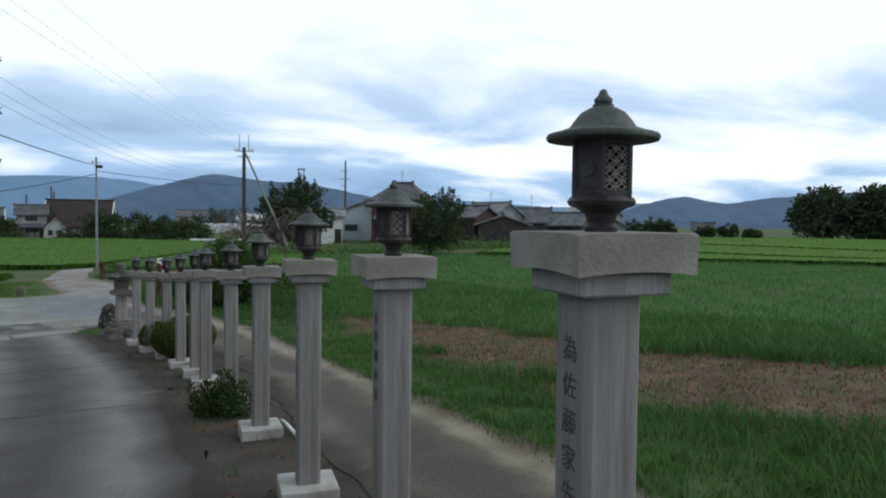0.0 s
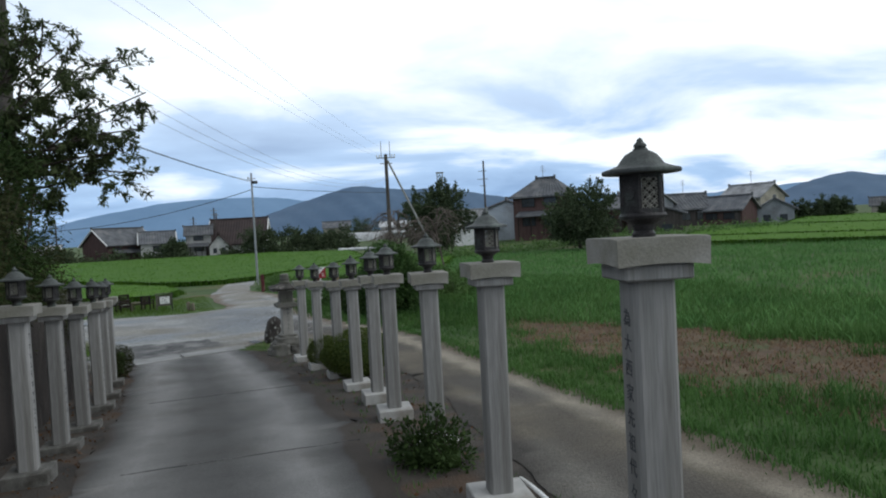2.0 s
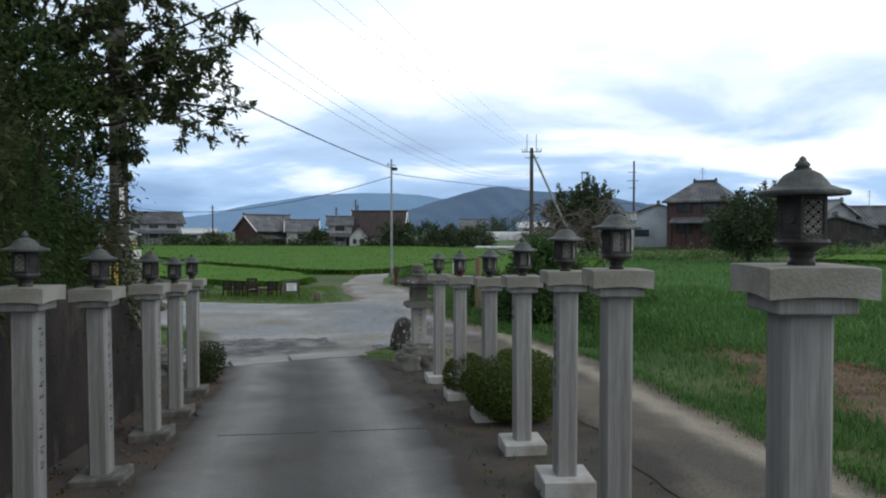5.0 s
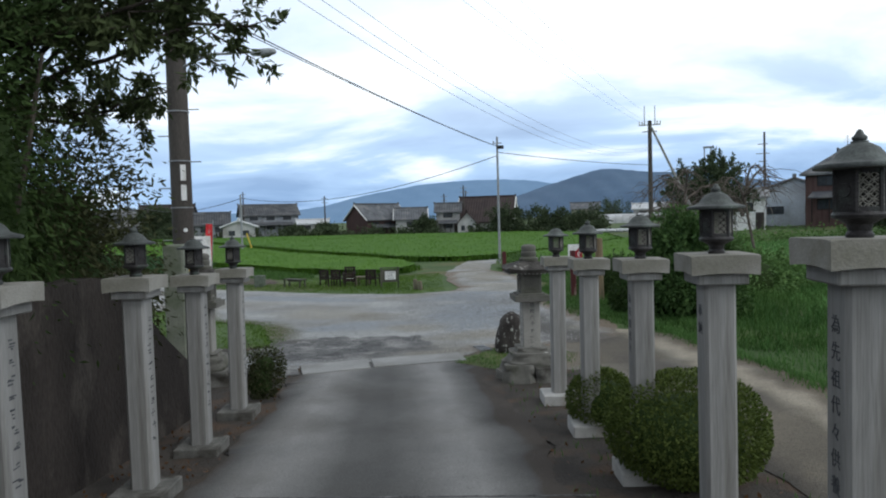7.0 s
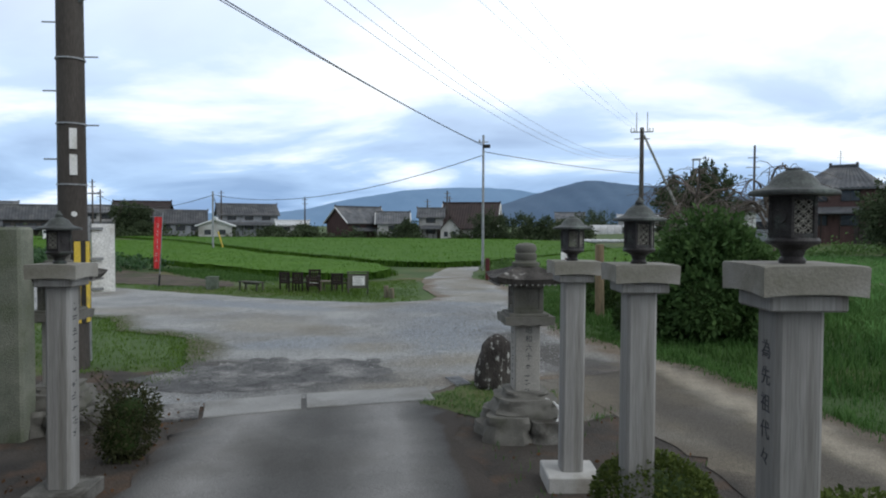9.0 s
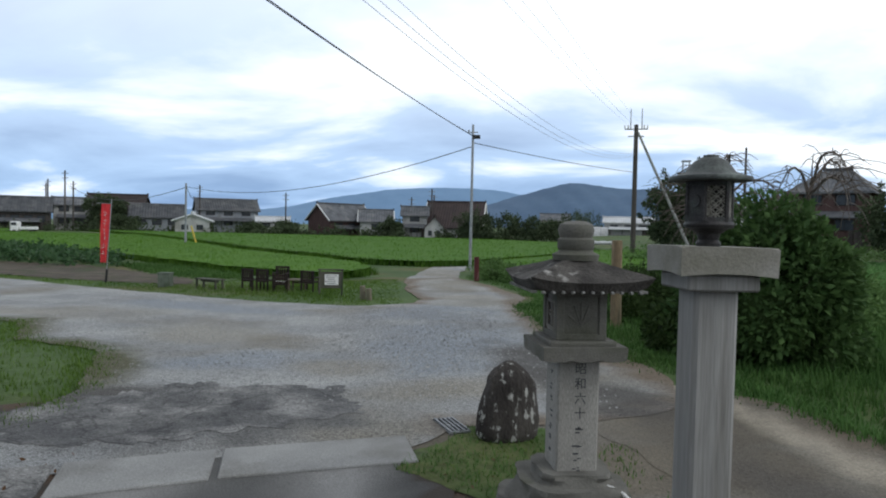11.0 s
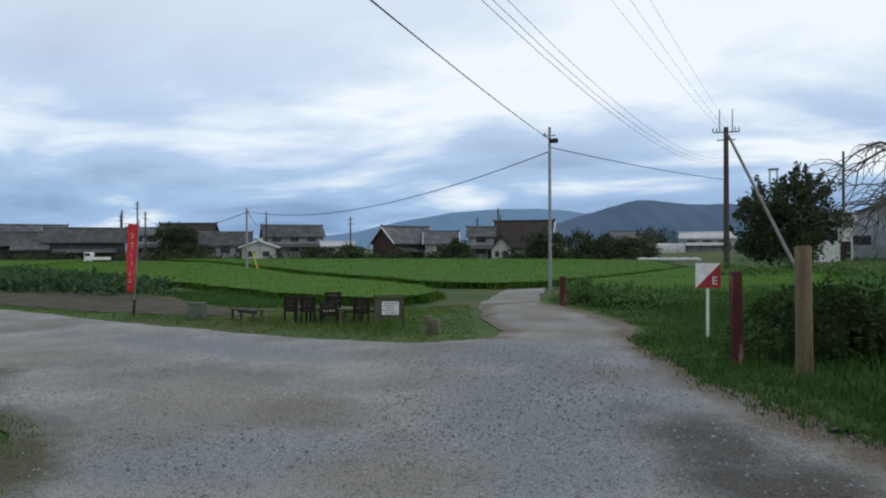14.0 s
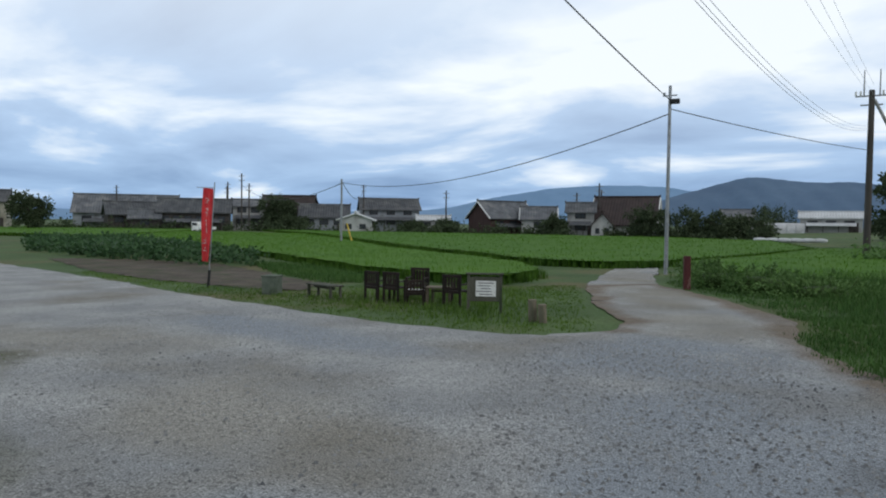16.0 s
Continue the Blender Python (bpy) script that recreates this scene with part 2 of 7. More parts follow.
RED_WOOD = material("red_paint_wood", (0.062, 0.016, 0.017), (0.10, 0.028, 0.027), 8, 0.8, 0.4, 60, stretch=(1, 1, 0.2), stain=(0.24, 0.18, 0.155), stain_scale=9, stain_at=(0.58, 0.66))
TIMBER = material("tan_timber", (0.17, 0.125, 0.075), (0.25, 0.19, 0.12), 8, 0.85, 0.4, 70, stretch=(1, 1, 0.12), stain=(0.11, 0.095, 0.06), stain_scale=5)
RED_CLOTH = material("red_cloth", (0.66, 0.055, 0.07), (0.76, 0.09, 0.095), 3, 0.75, 0.1, 200)
WHITE = material("white_paint", (0.70, 0.70, 0.69), (0.80, 0.80, 0.79), 5, 0.6, 0.08, 60, stain=(0.58, 0.57, 0.54), stain_scale=3)
PAPER = material("paper", (0.62, 0.62, 0.60), (0.72, 0.72, 0.70), 6, 0.8, 0.05, 60)
YELLOW = material("yellow_paint", (0.62, 0.44, 0.05), (0.70, 0.52, 0.09), 6, 0.7, 0.1, 60, stain=(0.35, 0.25, 0.08), stain_scale=6)
BLACK = material("black_rubber", (0.018, 0.018, 0.018), (0.035, 0.034, 0.033), 8, 0.7, 0.1, 60)
RED = material("red_paint", (0.27, 0.018, 0.03), (0.33, 0.028, 0.042), 6, 0.6, 0.05, 60)
WIRE = material("wire", (0.03, 0.03, 0.033), (0.05, 0.05, 0.055), 8, 0.6, 0.05, 60)
WIRE_FAR = material("wire_thin", (0.30, 0.32, 0.35), (0.36, 0.38, 0.41), 8, 0.6, 0.05, 60)
WIRE_PALE = material("wire_pale", (0.50, 0.53, 0.57), (0.56, 0.59, 0.63), 8, 0.6, 0.05, 60)
BARK = material("bark", (0.045, 0.037, 0.03), (0.09, 0.075, 0.06), 7, 0.95, 0.8, 40, stretch=(1, 1, 0.25))
TWIG = material("bare_twig", (0.085, 0.07, 0.06), (0.145, 0.12, 0.10), 9, 0.9, 0.3, 50)
KAWARA = material("roof_tile", (0.068, 0.072, 0.08), (0.112, 0.117, 0.126), 0.9, 0.7, 0.3, 8, stain=(0.15, 0.15, 0.152), stain_scale=0.6, vary=0.3)
# Paler copy of the tile: light caught by right-hand roofs, put into its colour.
KAWARA_LIT = material("lit_roof_tile", (0.20, 0.203, 0.208), (0.29, 0.292, 0.296), 0.9, 0.6, 0.3, 8, stain=(0.15, 0.15, 0.152), stain_scale=0.6, vary=0.2)
KAWARA_BROWN = material("brown_roof_tile", (0.032, 0.024, 0.024), (0.048, 0.035, 0.033), 0.9, 0.75, 0.3, 8, vary=0.15)
PLASTER = material("plaster", (0.34, 0.34, 0.335), (0.43, 0.427, 0.415), 0.7, 0.85, 0.1, 10, stain=(0.26, 0.25, 0.235), stain_scale=0.5, vary=0.12)
CREAM = material("cream_plaster", (0.30, 0.28, 0.225), (0.38, 0.355, 0.29), 0.7, 0.85, 0.1, 10, stain=(0.22, 0.20, 0.165), stain_scale=0.5)
GREY_WALL = material("grey_wall", (0.20, 0.215, 0.235), (0.28, 0.295, 0.315), 0.6, 0.85, 0.1, 10, stain=(0.15, 0.15, 0.155), stain_scale=0.5)
PALE_BLUE = material("pale_blue_boards", (0.42, 0.47, 0.53), (0.50, 0.55, 0.60), 0.6, 0.85, 0.1, 10, stain=(0.34, 0.36, 0.39), stain_scale=0.5)
# Dark and red boards lifted a little, to stand in for haze over the village.
DARK_BOARD = material("dark_boards", (0.046, 0.039, 0.036), (0.076, 0.066, 0.061), 1.2, 0.85, 0.3, 12, stretch=(3, 3, 0.4), vary=0.2)
RED_BOARD = material("red_brown_boards", (0.056, 0.032, 0.03), (0.082, 0.05, 0.046), 1.2, 0.85, 0.3, 12, stretch=(3, 3, 0.4), vary=0.2)
GLASS = material("dark_glass", (0.03, 0.034, 0.04), (0.05, 0.055, 0.06), 2, 0.15, 0.0, 20)
# Hills: haze is put into the colour, paler and bluer for the farther range.
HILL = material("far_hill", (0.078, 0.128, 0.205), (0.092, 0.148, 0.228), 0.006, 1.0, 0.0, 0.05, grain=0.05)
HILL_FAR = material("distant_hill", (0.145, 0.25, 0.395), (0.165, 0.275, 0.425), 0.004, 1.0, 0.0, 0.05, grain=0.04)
SHEET = material("white_sheet", (0.48, 0.49, 0.50), (0.56, 0.57, 0.58), 0.4, 0.6, 0.1, 8, stain=(0.38, 0.38, 0.375), stain_scale=0.3)
LAMP_GREY = material("lamp_grey", (0.30, 0.32, 0.33), (0.38, 0.40, 0.41), 6, 0.5, 0.05, 40)

RICE = leaf_material("rice_leaf", (0.052, 0.142, 0.008), (0.106, 0.222, 0.018), 0.8)
# Darker copy of the rice: shade on the standing edge, put into the colour.
RICE_EDGE = leaf_material("shaded_rice", (0.028, 0.07, 0.008), (0.075, 0.15, 0.018), 0.8)
GRASS = leaf_material("grass_blade", (0.044, 0.112, 0.028), (0.112, 0.212, 0.058), 0.8)
GRASS_LONG = leaf_material("long_grass", (0.062, 0.158, 0.044), (0.145, 0.285, 0.086), 0.8)
BANK_GRASS = leaf_material("bank_grass_blade", (0.034, 0.082, 0.02), (0.088, 0.165, 0.042), 0.8)
STRAW = leaf_material("dry_grass", (0.10, 0.058, 0.034), (0.27, 0.18, 0.105))
TREE_LEAF = leaf_material("tree_leaf", (0.034, 0.05, 0.02), (0.115, 0.145, 0.06), 0.6)
WALL_LEAF = leaf_material("olive_leaf", (0.026, 0.032, 0.014), (0.078, 0.084, 0.036), 0.7)
HEDGE_LEAF = leaf_material("hedge_leaf", (0.034, 0.058, 0.015), (0.14, 0.178, 0.042), 0.7)
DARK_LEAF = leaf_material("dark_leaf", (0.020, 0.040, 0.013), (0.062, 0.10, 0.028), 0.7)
BUSH_LEAF = leaf_material("bush_leaf", (0.05, 0.108, 0.03), (0.155, 0.255, 0.08), 0.7)
BANK_LEAF = leaf_material("bank_leaf", (0.026, 0.062, 0.018), (0.105, 0.178, 0.055), 0.65)
# Dark leaf made lighter: haze over the far trees is put into its colour.
FAR_LEAF = leaf_material("far_tree_leaf", (0.034, 0.05, 0.027), (0.09, 0.118, 0.06), 0.8)
CROP_LEAF = leaf_material("crop_leaf", (0.03, 0.07, 0.03), (0.07, 0.13, 0.05))
STONES = leaf_material("loose_stone", (0.11, 0.115, 0.125), (0.46, 0.46, 0.45), 0.95)
ISLAND_GRASS = leaf_material("trodden_grass", (0.055, 0.115, 0.018), (0.125, 0.20, 0.04), 0.8)
FALLEN = leaf_material("fallen_leaf", (0.070, 0.035, 0.017), (0.154, 0.084, 0.042))


def wear_tracks(m):
    """Paler wheel tracks along the lane, from the mesh's own 'across' value (0 at one edge, 1 at the other)."""
    n, l = m.node_tree.nodes, m.node_tree.links
    p = n["Principled BSDF"]
    old = p.inputs["Base Color"].links[0].from_socket
    at = n.new("ShaderNodeAttribute")
    at.attribute_name = "across"
    tc = n.new("ShaderNodeTexCoord")
    w = n.new("ShaderNodeTexNoise")
    w.inputs["Scale"].default_value, w.inputs["Detail"].default_value = 0.9, 4
    l.new(tc.outputs["Object"], w.inputs["Vector"])
    add = n.new("ShaderNodeMath")
    add.operation = "MULTIPLY_ADD"
    add.inputs[1].default_value = 0.14
    l.new(w.outputs[0], add.inputs[0])
    l.new(at.outputs["Fac"], add.inputs[2])
    ramp = n.new("ShaderNodeValToRGB")
    el = ramp.color_ramp.elements
    el[0].position, el[0].color = 0.07, (0.32, 0.27, 0.23, 1)
    el[1].position, el[1].color = 1.05, (0.32, 0.27, 0.235, 1)
    for pos, v in ((0.12, 0.60), (0.19, 1.16), (0.26, 1.36), (0.34, 1.08), (0.45, 0.62), (0.58, 0.55), (0.68, 0.80), (0.77, 1.28), (0.84, 1.38), (0.91, 0.85), (0.98, 0.46)):
        x = el.new(pos)
        x.color = (v, v, v, 1)
    l.new(add.outputs[0], ramp.inputs[0])
    mul = n.new("ShaderNodeMix")
    mul.data_type, mul.blend_type = "RGBA", "MULTIPLY"
    mul.inputs["Factor"].default_value = 1.0
    l.new(old, mul.inputs["A"])
    l.new(ramp.outputs[0], mul.inputs["B"])
    l.new(mul.outputs["Result"], p.inputs["Base Color"])


wear_tracks(ASPHALT)


def ground_zones(m, zones):
    """Lets the mesh's own zone values (0 to 1) change the surface, with ragged edges: name, colour, strength."""
    n, l = m.node_tree.nodes, m.node_tree.links
    p = n["Principled BSDF"]
    scale = p.inputs["Base Color"].links[0].from_node
    col = scale.inputs[0].links[0].from_socket
    tc = n.new("ShaderNodeTexCoord")
    for k, (name, colour, strength, size) in enumerate(zones):
        at = n.new("ShaderNodeAttribute")
        at.attribute_name = name
        w = n.new("ShaderNodeTexNoise")
        w.inputs["Scale"].default_value, w.inputs["Detail"].default_value = size, 6
        l.new(tc.outputs["Object"], w.inputs["Vector"])
        add = n.new("ShaderNodeMath")
        add.operation = "MULTIPLY_ADD"
        add.inputs[1].default_value = 1.6
        l.new(w.outputs[0], add.inputs[0])
        l.new(at.outputs["Fac"], add.inputs[2])
        mr = n.new("ShaderNodeMapRange")
        mr.inputs["From Min"].default_value, mr.inputs["From Max"].default_value = 1.05, 1.75
        mr.inputs["To Min"].default_value, mr.inputs["To Max"].default_value = 0.0, strength
        l.new(add.outputs[0], mr.inputs[0])
        mx = n.new("ShaderNodeMix")
        mx.data_type = "RGBA"
        l.new(mr.outputs[0], mx.inputs["Factor"])
        l.new(col, mx.inputs["A"])
        mx.inputs["B"].default_value = (*colour, 1)
        col = mx.outputs["Result"]
    l.new(col, scale.inputs[0])


ground_zones(GRAVEL, (("bluestone", (0.245, 0.27, 0.30), 0.85, 0.9), ("ochre", (0.235, 0.21, 0.16), 0.5, 0.7), ("earth", (0.165, 0.128, 0.092), 0.9, 1.1), ("moss", (0.095, 0.092, 0.05), 0.95, 0.9), ("tar", (0.125, 0.124, 0.122), 0.95, 1.6), ("damp", (0.088, 0.083, 0.078), 0.9, 1.2)))
ground_zones(TRACK, (("pale", (0.315, 0.28, 0.222), 0.9, 1.3), ("earth", (0.13, 0.105, 0.078), 0.9, 1.1), ("soil", (0.05, 0.045, 0.04), 0.95, 1.2), ("damp", (0.082, 0.074, 0.064), 0.85, 1.0)))


def cracks(m, size, width, depth):
    """Dark branching cracks in a worn surface."""
    n, l = m.node_tree.nodes, m.node_tree.links
    p = n["Principled BSDF"]
    old = p.inputs["Base Color"].links[0].from_socket
    tc = n.new("ShaderNodeTexCoord")
    w = n.new("ShaderNodeTexNoise")
    w.inputs["Scale"].default_value, w.inputs["Detail"].default_value = 3.0, 4
    l.new(tc.outputs["Object"], w.inputs["Vector"])
    off = n.new("ShaderNodeVectorMath")
    off.operation = "MULTIPLY_ADD"
    off.inputs[1].default_value = (0.35, 0.35, 0.0)
    l.new(w.outputs["Color"], off.inputs[0])
    l.new(tc.outputs["Object"], off.inputs[2])
    v = n.new("ShaderNodeTexVoronoi")
    v.feature = "DISTANCE_TO_EDGE"
    v.inputs["Scale"].default_value = size
    l.new(off.outputs[0], v.inputs["Vector"])
    mr = n.new("ShaderNodeMapRange")
    mr.inputs["From Min"].default_value, mr.inputs["From Max"].default_value = 0.0, width
    mr.inputs["To Min"].default_value, mr.inputs["To Max"].default_value = depth, 1.0
    l.new(v.outputs["Distance"], mr.inputs[0])
    mul = n.new("ShaderNodeMix")
    mul.data_type, mul.blend_type = "RGBA", "MULTIPLY"
    mul.inputs["Factor"].default_value = 1.0
    l.new(old, mul.inputs["A"])
    l.new(mr.outputs[0], mul.inputs["B"])
    l.new(mul.outputs["Result"], p.inputs["Base Color"])


cracks(PATCH, 2.6, 0.03, 0.55)


def speckle(m, size, share, dark, light):
    """Single darker and paler stones strewn through a surface."""
    n, l = m.node_tree.nodes, m.node_tree.links
    p = n["Principled BSDF"]
    old = p.inputs["Base Color"].links[0].from_socket
    tc = n.new("ShaderNodeTexCoord")
    v = n.new("ShaderNodeTexVoronoi")
    v.inputs["Scale"].default_value = size
    l.new(tc.outputs["Object"], v.inputs["Vector"])
    sp = n.new("ShaderNodeSeparateColor")
    l.new(v.outputs["Color"], sp.inputs[0])
    ramp = n.new("ShaderNodeValToRGB")
    ramp.color_ramp.interpolation = "CONSTANT"
    el = ramp.color_ramp.elements
    el[0].position, el[0].color = 0.0, (dark, dark, dark, 1)
    el[1].position, el[1].color = share, (1, 1, 1, 1)
    hi = el.new(1 - share)
    hi.color = (light, light, light, 1)
    l.new(sp.outputs[0], ramp.inputs[0])
    mul = n.new("ShaderNodeMix")
    mul.data_type, mul.blend_type = "RGBA", "MULTIPLY"
    mul.inputs["Factor"].default_value = 1.0
    l.new(old, mul.inputs["A"])
    l.new(ramp.outputs[0], mul.inputs["B"])
    l.new(mul.outputs["Result"], p.inputs["Base Color"])


speckle(GRAVEL, 44.0, 0.10, 0.66, 1.2)
speckle(TRACK, 60.0, 0.10, 0.8, 1.15)
speckle(PATCH, 40.0, 0.15, 0.75, 1.25)

# ---- mesh helpers ----


def part(name, bm, mat, parent=None, label=""):
    """Links a bmesh as one mesh object, under a thing when a parent is given."""
    me = bpy.data.meshes.new(name)
    bm.to_mesh(me)
    bm.free()
    me.materials.append(mat)
    ob = new(name, me)
    ob.parent = parent
    return tagged(ob, label)


def raw(name, verts, faces, mat, parent=None, smooth=False):
    """A mesh from vertex and face arrays (all faces with the same number of corners)."""
    me = bpy.data.meshes.new(name)
    verts, faces = np.asarray(verts, np.float32), np.asarray(faces, np.int32)
    k = faces.shape[1]
    me.vertices.add(len(verts))
    me.vertices.foreach_set("co", verts.ravel())
    me.loops.add(faces.size)
    me.loops.foreach_set("vertex_index", faces.ravel())
    me.polygons.add(len(faces))
    me.polygons.foreach_set("loop_start", np.arange(0, faces.size, k, dtype=np.int32))
    if smooth:
        me.polygons.foreach_set("use_smooth", np.ones(len(faces), bool))
    me.update(calc_edges=True)
    me.validate()
    me.materials.append(mat)
    ob = new(name, me)
    ob.parent = parent
    return ob


def box(bm, cx, cy, cz, sx, sy, sz, m=None, bevel=0.0):
    """A box with its centre and full sizes."""
    mat = Matrix.Translation((cx, cy, cz)) @ Matrix.Diagonal((sx, sy, sz, 1))
    r = bmesh.ops.create_cube(bm, size=1.0, matrix=(m @ mat) if m else mat)
    if bevel:
        edges = list({ed for v in r["verts"] for ed in v.link_edges})
        bmesh.ops.bevel(bm, geom=edges, offset=bevel, segments=1, affect="EDGES", profile=0.5)
    return bm


def tube(bm, a, b, ra, rb=None, sides=8, caps=True):
    """A tapered rod from a to b."""
    a, b = Vector(a), Vector(b)
    d = b - a
    q = d.to_track_quat("Z", "Y").to_matrix().to_4x4()
    bmesh.ops.create_cone(bm, cap_ends=caps, segments=sides, radius1=ra, radius2=ra if rb is None else rb, depth=d.length,
                          matrix=Matrix.Translation((a + b) / 2) @ q)
    return bm


def lathe(bm, profile, sides=20, turn=0.0):
    """A turned shape about z from (radius, height) pairs."""
    rings = []
    for r, z in profile:
        rings.append([bm.verts.new((r * math.cos(turn + 2 * math.pi * i / sides), r * math.sin(turn + 2 * math.pi * i / sides), z)) for i in range(sides)])
    for p, q in zip(rings, rings[1:]):
        for i in range(sides):
            bm.faces.new((p[i], p[(i + 1) % sides], q[(i + 1) % sides], q[i]))
    bm.faces.new(rings[0][::-1])
    bm.faces.new(rings[-1])
    return bm


def smooth(ob, angle=35):
    me = ob.data
    me.polygons.foreach_set("use_smooth", np.ones(len(me.polygons), bool))
    me.set_sharp_from_angle(angle=radians(angle))
    return ob


def empty(name, m):
    ob = new(name)
    ob.matrix_world = m
    ob.empty_display_size = 0.2
    return ob


# ---- lie of the land ----
FALL_S = np.array([-40, -2, 2.2, 4.2, 7.5, 8.7, 9.9, 12.6, 13.9, 16.3, 24, 29.5, 33, 40, 60, 9000])
FALL_Z = np.array([4.4, 1.26, 0.90, 0.73, 0.45, 0.36, 0.28, 0.09, 0.045, 0, -0.05, -0.2, -0.2, -0.38, -0.45, -0.45])


def ramp01(a, b, v):
    t = np.clip((np.asarray(v, float) - a) / (b - a), 0, 1)
    return t * t * (3 - 2 * t)


def ground(x, y):
    """Height of the ground: the lane falls to the road, fields lie level, the far right rises."""
    x, y = np.asarray(x, float), np.asarray(y, float)
    s = np.maximum(-0.33 * np.clip(x, -40, 14) + 0.945 * y, -6.0)
    z = sum(np.interp(s + d, FALL_S, FALL_Z) for d in (-0.8, -0.3, 0.3, 0.8)) / 4
    z = z + 1.25 * ramp01(-5, 50, x + 0.25 * (y - 70)) * ramp01(30, 90, y)
    return z


def gz(x, y):
    return float(ground(x, y))


def wobble(x, y, f=1.0):
    return (np.sin(x * 1.7 * f + 1.3) * np.cos(y * 2.1 * f + 0.4) + 0.6 * np.sin(x * 4.3 * f + y * 3.1 * f) + 0.4 * np.cos(x * 7.7 * f - y * 6.1 * f + 2.0)) / 2


def inside_distance(px, py, poly):
    """Distance to a polygon's outline, positive inside."""
    poly = np.asarray(poly, float)
    d = np.full(px.shape, 1e9)
    odd = np.zeros(px.shape, bool)
    for (ax, ay), (bx, by) in zip(poly, np.roll(poly, -1, 0)):
        ex, ey = bx - ax, by - ay
        t = np.clip(((px - ax) * ex + (py - ay) * ey) / (ex * ex + ey * ey + 1e-12), 0, 1)
        d = np.minimum(d, np.hypot(px - ax - t * ex, py - ay - t * ey))
        hit = ((ay > py) != (by > py)) & (px < (bx - ax) * (py - ay) / (by - ay + 1e-12) + ax)
        odd ^= hit
    return np.where(odd, d, -d)


def sheet(name, poly, step, lift, mat, rough_edge=0.12, edge_f=1.0, relief=0.0):
    """A ground covering that follows the land inside a polygon, with an uneven edge."""
    poly = np.asarray(poly, float)
    lo, hi = poly.min(0) - 2 * step, poly.max(0) + 2 * step
    xs, ys = np.arange(lo[0], hi[0], step), np.arange(lo[1], hi[1], step)
    X, Y = np.meshgrid(xs, ys)

    def dist(x, y):
        return inside_distance(x, y, poly) + rough_edge * wobble(x, y, edge_f)

    S = dist(X, Y)
    h = step * 0.1
    gx, gy = (dist(X + h, Y) - dist(X - h, Y)) / (2 * h), (dist(X, Y + h) - dist(X, Y - h)) / (2 * h)
    near = np.abs(S) < 0.75 * step
    k = np.where(near, S / np.maximum(gx * gx + gy * gy, 0.3), 0)
    X2, Y2 = X - k * gx, Y - k * gy
    ok = (S > 0) | near
    full = ok[:-1, :-1] & ok[1:, :-1] & ok[:-1, 1:] & ok[1:, 1:] & ((S[:-1, :-1] + S[1:, :-1] + S[:-1, 1:] + S[1:, 1:]) > 0)
    idx = np.arange(X.size).reshape(X.shape)
    q = np.stack([idx[:-1, :-1][full], idx[:-1, 1:][full], idx[1:, 1:][full], idx[1:, :-1][full]], 1)
    used, inv = np.unique(q, return_inverse=True)
    vx, vy = X2.ravel()[used], Y2.ravel()[used]
    vz = ground(vx, vy) + lift + relief * wobble(vx, vy, 2.3)
    return raw(name, np.stack([vx, vy, vz], 1), inv.reshape(q.shape), mat, smooth=True)


def scatter(poly, per_m2, rng, keep=None):
    """Random places inside a polygon."""
    poly = np.asarray(poly, float)
    lo, hi = poly.min(0), poly.max(0)
    n = int((hi[0] - lo[0]) * (hi[1] - lo[1]) * per_m2)
    x, y = rng.uniform(lo[0], hi[0], n), rng.uniform(lo[1], hi[1], n)
    ok = inside_distance(x, y, poly) > 0
    if keep is not None:
        ok &= keep(x, y)
    return x[ok], y[ok]


def blades(name, x, y, height, width, mat, rng, each=5, spread=0.06, lean=0.5, z=None, parent=None):
    """Tufts of grass: each blade is a bent, tapered strip."""
    n = len(x) * each
    bx, by = np.repeat(x, each) + rng.normal(0, spread, n), np.repeat(y, each) + rng.normal(0, spread, n)
    bz = (ground(bx, by) if z is None else np.repeat(z, each)) - 0.01
    hh = np.repeat(np.broadcast_to(height, x.shape), each) * rng.uniform(0.55, 1.2, n)
    a = rng.uniform(0, 2 * np.pi, n)
    le = rng.uniform(0.1, lean, n) * hh
    dx, dy = np.cos(a), np.sin(a)
    wx, wy = -dy * width / 2, dx * width / 2
    P = np.empty((n, 5, 3))
    P[:, 0] = np.stack([bx - wx, by - wy, bz], 1)
    P[:, 1] = np.stack([bx + wx, by + wy, bz], 1)
    P[:, 2] = np.stack([bx + wx * 0.8 + dx * le * 0.35, by + wy * 0.8 + dy * le * 0.35, bz + hh * 0.6], 1)
    P[:, 3] = np.stack([bx - wx * 0.8 + dx * le * 0.35, by - wy * 0.8 + dy * le * 0.35, bz + hh * 0.6], 1)
    P[:, 4] = np.stack([bx + dx * le, by + dy * le, bz + hh * 0.97], 1)
    o = (np.arange(n) * 5)[:, None]
    F = np.concatenate([o + np.array([[0, 1, 2]]), o + np.array([[0, 2, 3]]), o + np.array([[3, 2, 4]])])
    return raw(name, P.reshape(-1, 3), F, mat, parent)


